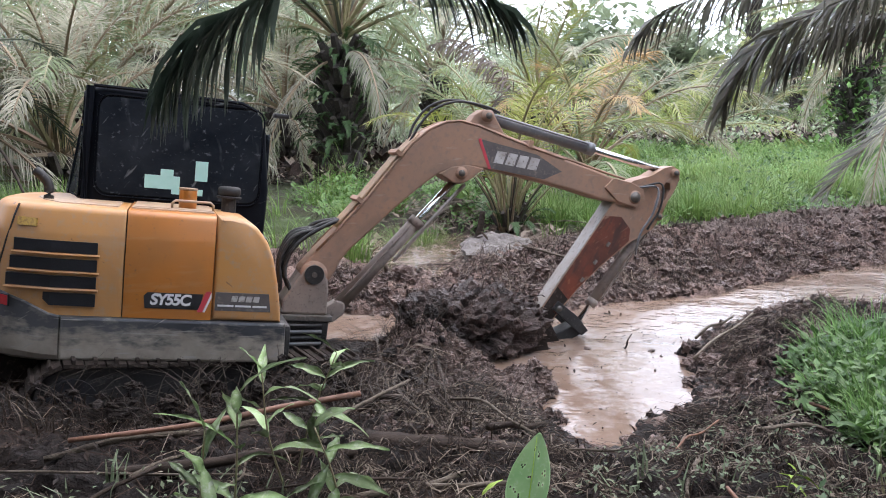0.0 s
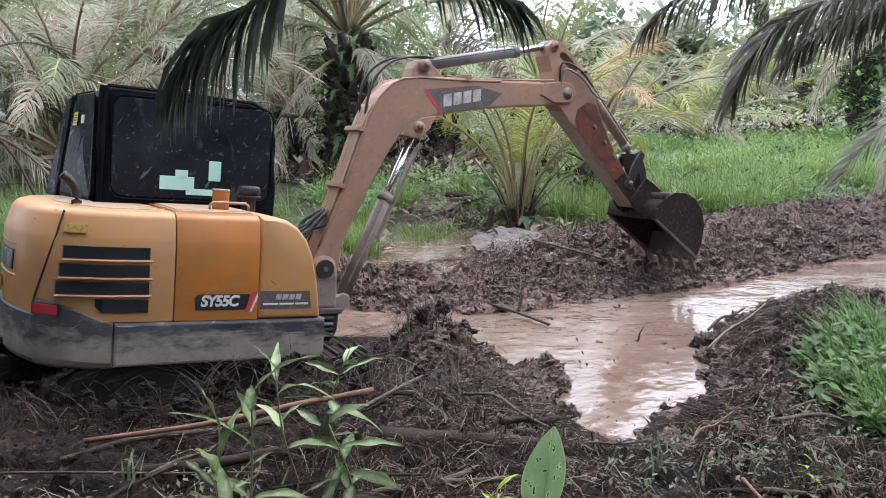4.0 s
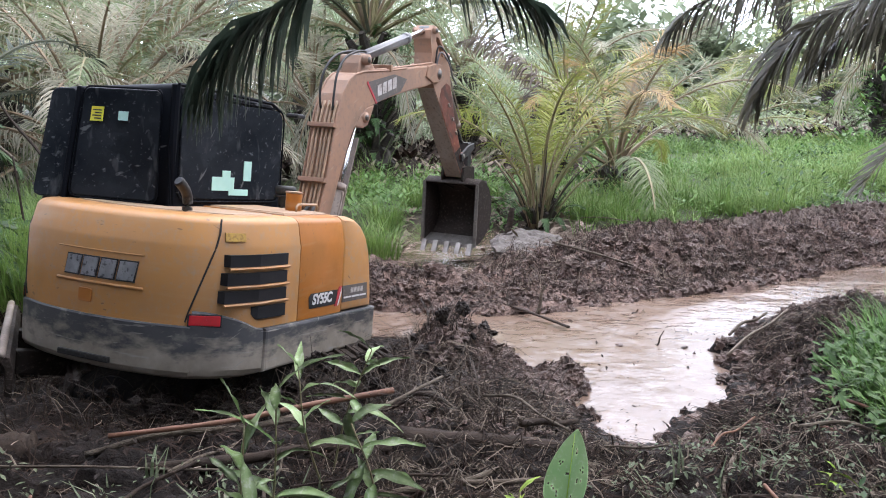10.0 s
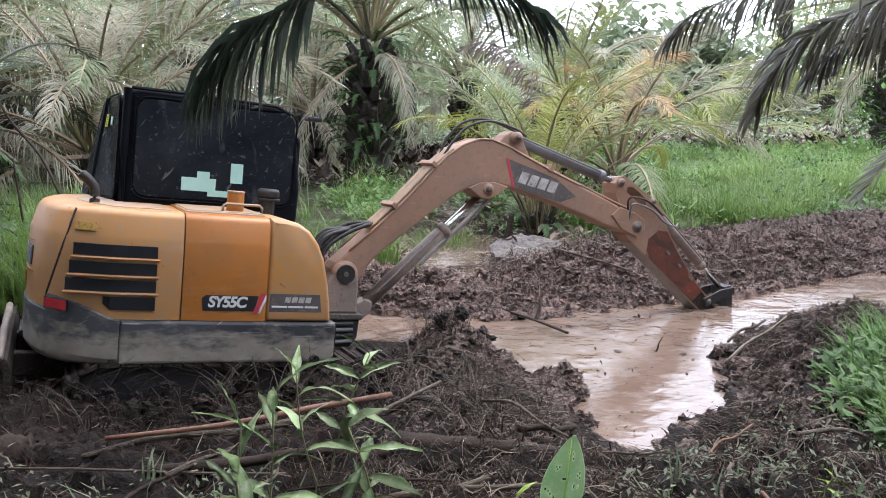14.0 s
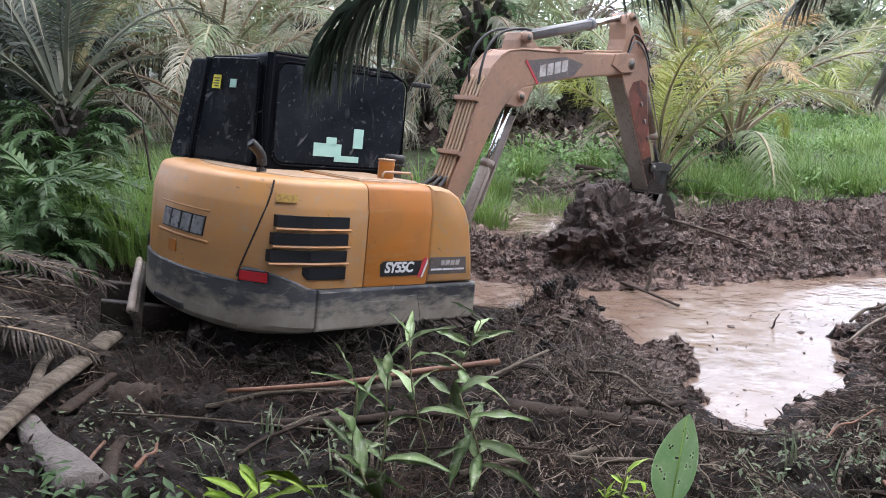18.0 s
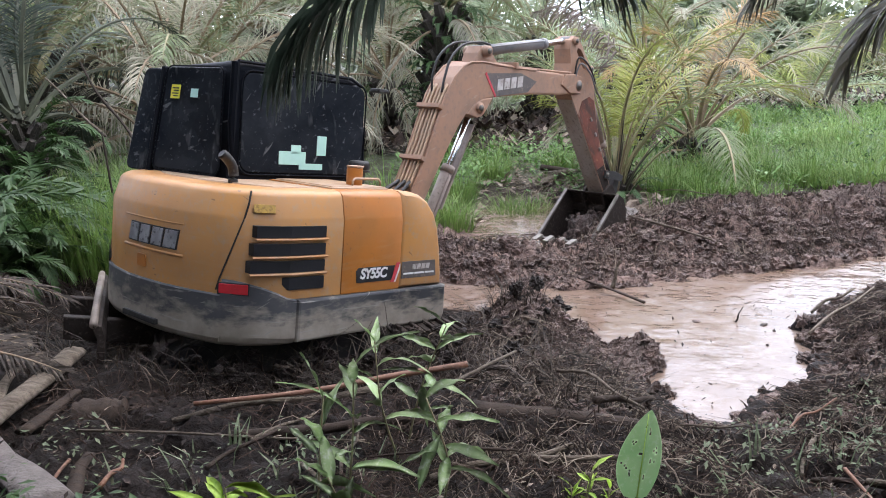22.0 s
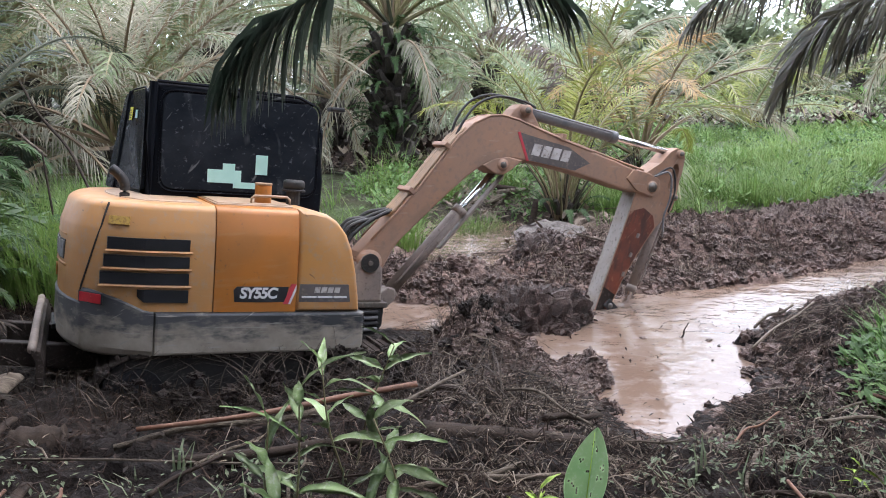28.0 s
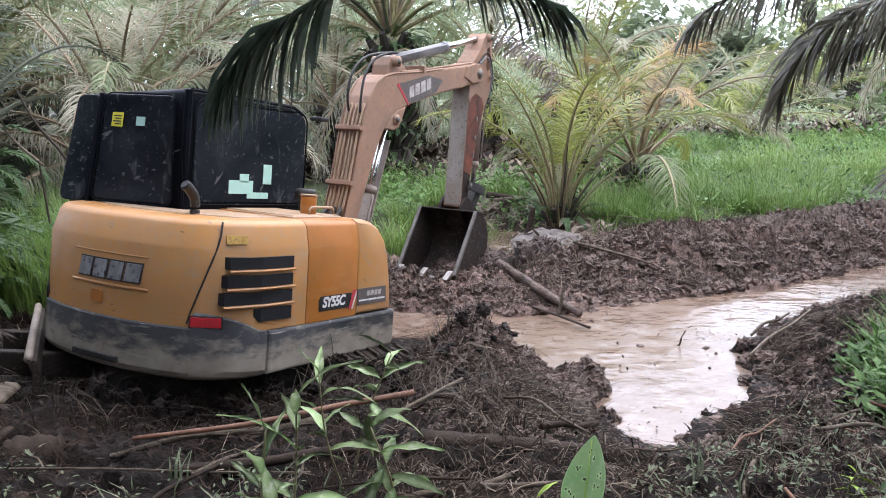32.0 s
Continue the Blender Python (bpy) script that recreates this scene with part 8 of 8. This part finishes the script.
tagged(part("silt_slab", silt_slab(), M["slab"], None, "", False), "flat grey slab of dried silt on the spoil", "silt")

# dead fronds lying on the ground, stalks to the outside
FALLEN = [frond_mesh("fallen_frond", 2.6, 60, 0.50, e, d, 0.30, M["deadbrown"], M["rachisdry"], 600 + k, width=0.028, ragged=0.35) for k, (e, d) in enumerate(((10, 30), (18, 44), (4, 18)))]
for k, (x, y, a, s, up) in enumerate(((-5.3, 5.3, 4, 0.62, 0.30), (-5.4, 5.7, -2, 0.62, 0.36), (-5.1, 4.9, 10, 0.6, 0.28), (-5.2, 6.2, -8, 0.6, 0.32), (-4.6, 4.3, 26, 0.55, 0.2), (-5.3, 5.5, -16, 0.62, 0.42), (-4.2, 4.8, -10, 0.5, 0.2), (-4.8, 5.1, 18, 0.5, 0.35))):
    f = new("fallen_frond", FALLEN[k % 3])
    tagged(f, "dead brown palm frond lying on the ground", "frond", "fallen fronds")
    f.matrix_world = pose(x, y, hz(x, y) + up, 0, 0, a) @ pose(0, 0, 0, (-1) ** k * 14, 0, 0) @ Matrix.Scale(s, 4)


# ---------------------------------------------------------------- what moves
def dig_at(t):
    """The four angles at t seconds, eased between the rows of DIG."""
    k = max(i for i in range(len(DIG)) if DIG[i][0] <= t + 1e-6)
    k = min(k, len(DIG) - 2)
    rows = [DIG[max(k - 1, 0)], DIG[k], DIG[k + 1], DIG[min(k + 2, len(DIG) - 1)]]
    t0, t1 = rows[1][0], rows[2][0]
    s = (t - t0) / (t1 - t0)
    out = []
    for j in range(1, 5):
        m0 = (rows[2][j] - rows[0][j]) / max(rows[2][0] - rows[0][0], 1e-6) * (t1 - t0)
        m1 = (rows[3][j] - rows[1][j]) / max(rows[3][0] - rows[1][0], 1e-6) * (t1 - t0)
        out.append((2 * s ** 3 - 3 * s ** 2 + 1) * rows[1][j] + (s ** 3 - 2 * s ** 2 + s) * m0 + (3 * s ** 2 - 2 * s ** 3) * rows[2][j] + (s ** 3 - s ** 2) * m1)
    return out


def along(p, q):
    """A pose at p whose x runs to q, in the vertical plane of the boom."""
    d = q - p
    return Matrix.Translation(p) @ pose(0, 0, 0, 0, -math.degrees(math.atan2(d.z, d.x)), 0)


def linkage(t):
    """Poses of all moving parts in the excavator's space."""
    yaw, b, a, d = dig_at(t)
    slew = pose(0, 0, 0, 0, 0, yaw)
    boom_m = pose(*FOOT, 0, -b, 0)
    arm_m = Matrix.Translation(boom_m @ Vector((BOOM, 0, 0))) @ pose(0, 0, 0, 0, -a, 0)
    bucket_m = Matrix.Translation(arm_m @ Vector((ARM, 0, 0))) @ pose(0, 0, 0, 0, -d, 0)
    c1, c2 = Vector((FOOT[0] + 0.235, FOOT[1], FOOT[2] - 0.28)), boom_m @ Vector((1.39, 0, 0.505))
    a1, a2 = boom_m @ Vector((1.72, 0, 0.97)), arm_m @ Vector((-0.43, 0, 0.19))
    p, e = arm_m @ Vector((1.218, 0, 0.045)), bucket_m @ Vector((0.0, 0, 0.20))
    dist = (e - p).length
    dist = min(max(dist, 0.06), ROCK + LINK - 0.01)
    x = (ROCK ** 2 - LINK ** 2 + dist ** 2) / (2 * dist)
    h = math.sqrt(max(ROCK ** 2 - x ** 2, 0.0))
    w = (e - p).normalized()
    side = Vector((-w.z, 0, w.x))
    k1, k2 = p + w * x + side * h, p + w * x - side * h
    up = (arm_m.to_3x3() @ Vector((-0.2, 0, 1)))
    knee = k1 if (k1 - p).dot(up) > (k2 - p).dot(up) else k2
    b1 = arm_m @ Vector((-0.02, 0, 0.31))
    out = dict(house=slew, boom=slew @ boom_m, arm=slew @ arm_m, bucket=slew @ bucket_m,
               rocker=slew @ along(p, knee), link=slew @ along(knee, p + w * dist))
    for name, u, v in (("boom_cyl", c1, c2), ("arm_cyl", a1, a2), ("bucket_cyl", b1, knee)):
        out[name] = (slew @ along(u, v), slew @ Matrix.Translation(v - u) @ along(u, v))
    return out


def crumb(seed, flat):
    """One uneven clod of earth, a hand's width across."""
    r = np.random.default_rng(seed)
    bm = bmesh.new()
    bmesh.ops.create_icosphere(bm, subdivisions=2, radius=0.1)
    for v in bm.verts:
        v.co = v.co * r.uniform(0.72, 1.25)
        v.co.z *= flat
    me = bpy.data.meshes.new("clod")
    bm.to_mesh(me)
    bm.free()
    me.materials.append(M["wetmud"])
    return me


CRUMBS = [crumb(70 + k, 0.75) for k in range(5)]


def mud_load(seed, size, label):
    """A ragged heap of wet mud as the bucket carries it, with clods and torn roots on it."""
    r = np.random.default_rng(seed)
    bm = bmesh.new()
    bmesh.ops.create_icosphere(bm, subdivisions=5, radius=1)
    off = Vector(r.uniform(-20, 20, 3))
    skin = []
    for v in bm.verts:
        n = v.co.normalized()
        k = 0.86 + 0.34 * noise.noise(n * 1.6 + off) + 0.28 * (0.4 - abs(noise.noise(n * 3.3 + off))) + 0.17 * (0.35 - abs(noise.noise(n * 7 + off))) + 0.13 * noise.noise(n * 13 + off) + 0.09 * noise.noise(n * 27 + off)
        v.co = Vector((n.x * size[0], n.y * size[1], n.z * size[2])) * k
        if n.z < -0.3:
            v.co.z -= 0.16 * abs(noise.noise(Vector((n.x * 7, n.y * 7, 0)) + off))
        skin.append(v.co.copy())
    ob = thing("mud_load", label, "mud", "scooped mud")
    part("mud", bm, M["wetmud"], ob)
    for k in range(70):
        p = skin[int(r.integers(0, len(skin)))]
        c = new("clod", CRUMBS[k % 5])
        c.parent = ob
        c.matrix_basis = pose(*(p * 0.98), *r.uniform(0, 360, 3)) @ Matrix.Scale(min(0.75, 0.22 + 0.16 * r.random() ** -0.5), 4)
    pick = [skin[int(q)] for q in r.integers(0, len(skin), 2600)]
    flake_rows("peat_crust", "torn shreds of peat in the mud", [tuple(q) for q in pick], [tuple(q.normalized()) for q in pick], M["wetmud"], seed + 9, 0.042, ob)
    vs, fs = [], []
    for k in range(90):
        p = skin[int(r.integers(0, len(skin)))]
        d = (p.normalized() + Vector(r.normal(0, 0.6, 3)) + Vector((0, 0, -0.5))).normalized()
        ln, w, b = r.uniform(0.06, 0.22), Vector(r.normal(0, 0.003, 3)), len(vs)
        for q, s in ((p * 0.95, 1), (p + d * ln * 0.6, 0.8), (p + d * ln + Vector((0, 0, -0.3 * ln)), 0.3)):
            vs += [tuple(q + w * s), tuple(q - w * s), tuple(q + Vector((0, 0, 0.004 * s)))]
        for i in (0, 3):
            fs += [(b + i, b + i + 1, b + i + 4, b + i + 3), (b + i + 1, b + i + 2, b + i + 5, b + i + 4), (b + i + 2, b + i, b + i + 3, b + i + 5)]
    f = new("roots", mesh_of("roots", vs, fs, [M["debris"]]))
    f.parent = ob
    tagged(f, "torn dead roots and fibres", kind="stuff")
    return ob


# seconds: when the bucket takes it up, when it lets go, when it lies still; then where it lay and where it comes to rest
LOADS = [(-1.0, 2.2, 2.75, (0.4, 7.4, -0.6), (-0.55, 9.1, -0.32), 1, (0.66, 0.55, 0.50), (-0.03, -0.16, 0.08)),
         (6.9, 9.15, 9.6, (0.7, 7.5, -0.7), (-0.85, 9.2, -0.34), 2, (0.68, 0.54, 0.56), (0.05, -0.18, -0.08)),
         (14.9, 18.5, 19.4, (1.7, 8.2, -0.7), (0.62, 10.0, -0.26), 3, (0.74, 0.58, 0.60), (-0.05, -0.38, 0.04)),
         (27.2, 29.45, 30.0, (0.7, 7.7, -0.7), (-0.30, 9.3, -0.20), 4, (0.70, 0.55, 0.57), (-0.20, -0.38, 0.04))]
loads = [mud_load(40 + n, size, "heap of wet dark mud scooped from the ditch") for *_, n, size, shift in LOADS]
sunk_log = stick("log", (0, 0, 0), (1.35, 0, 0), 0.055, 0.035, M["clod"], "muddy old log dragged out of the ditch", "log", 0.02, 9, 60)
sunk_log.location = (0, 0, 0)


def lying(p, q):
    """A pose at p whose x runs to q."""
    p, q = Vector(p), Vector(q)
    d = q - p
    return pose(*p, 0, -math.degrees(math.atan2(d.z, math.hypot(d.x, d.y))), math.degrees(math.atan2(d.y, d.x)))


def motions():
    times = [0.25 * k for k in range(129)]
    poses = [(t, linkage(t)) for t in times]
    for ob in house_parts:
        walk(ob, [(t, p["house"]) for t, p in poses])
    for ob, key in ((boom, "boom"), (arm, "arm"), (bucket, "bucket"), (rocker, "rocker"), (link, "link")):
        walk(ob, [(t, p[key]) for t, p in poses])
    for pair, key in ((boom_cyl, "boom_cyl"), (arm_cyl, "arm_cyl"), (bucket_cyl, "bucket_cyl")):
        for k in (0, 1):
            walk(pair[k], [(t, p[key][k]) for t, p in poses])
    for ob, (up, let, lie, start, rest, n, size, shift) in zip(loads, LOADS):
        rows = []
        for t, p in poses:
            inside = SEAT @ p["bucket"] @ Matrix.Translation((0.42, 0, -0.08))
            low = min(1.0, max(0.0, (t - up - 0.5) / 0.5)) if n > 1 else min(1.0, t)
            place = inside.translation + Vector((-0.24 + 0.12 * low, -0.10, 0.02 - 0.34 * low)) + Vector(shift) * low
            spin = math.degrees(p["house"].to_euler().z)
            if t <= up:
                m = pose(*start, 0, 0, spin)
            elif t < up + 0.5:
                m = pose(*Vector(start).lerp(place, (t - up) / 0.5), 0, 0, spin)
            elif t <= let:
                m = pose(*place, 0, 0, spin)
            elif t < lie:
                s = (t - let) / (lie - let)
                held = SEAT @ linkage(let)["bucket"] @ Vector((0.42, 0, -0.08)) + Vector((-0.12, -0.10, -0.32)) + Vector(shift)
                q = held.lerp(Vector(rest), s)
                q.z = held.z + (rest[2] - held.z) * s * s
                m = pose(*q, 0, 0, spin)
            else:
                m = pose(*rest, 0, 0, 60 * n)
                if rows and (m.to_quaternion().rotation_difference(rows[-1][1].to_quaternion()).angle > 1.5):
                    m = pose(*rest, 0, 0, spin)
            rows.append((t, m))
        still = next(i for i, (t, _) in enumerate(rows) if t >= lie)
        rows = rows[:still + 1] + [(t, rows[still][1]) for t, _ in rows[still + 1:]]
        walk(ob, rows)
    deep, shore = lying((0.4, 8.0, -0.45), (1.1, 7.2, -0.45)), lying((0.05, 9.15, 0.30), (0.74, 8.2, 0.06))
    lifted = lying((0.05, 8.96, 0.36), (0.80, 8.20, 0.05))
    walk(sunk_log, [(0, deep), (28.7, deep), (29.4, lifted), (29.8, lifted), (30.2, shore), (32, shore)])


motions()
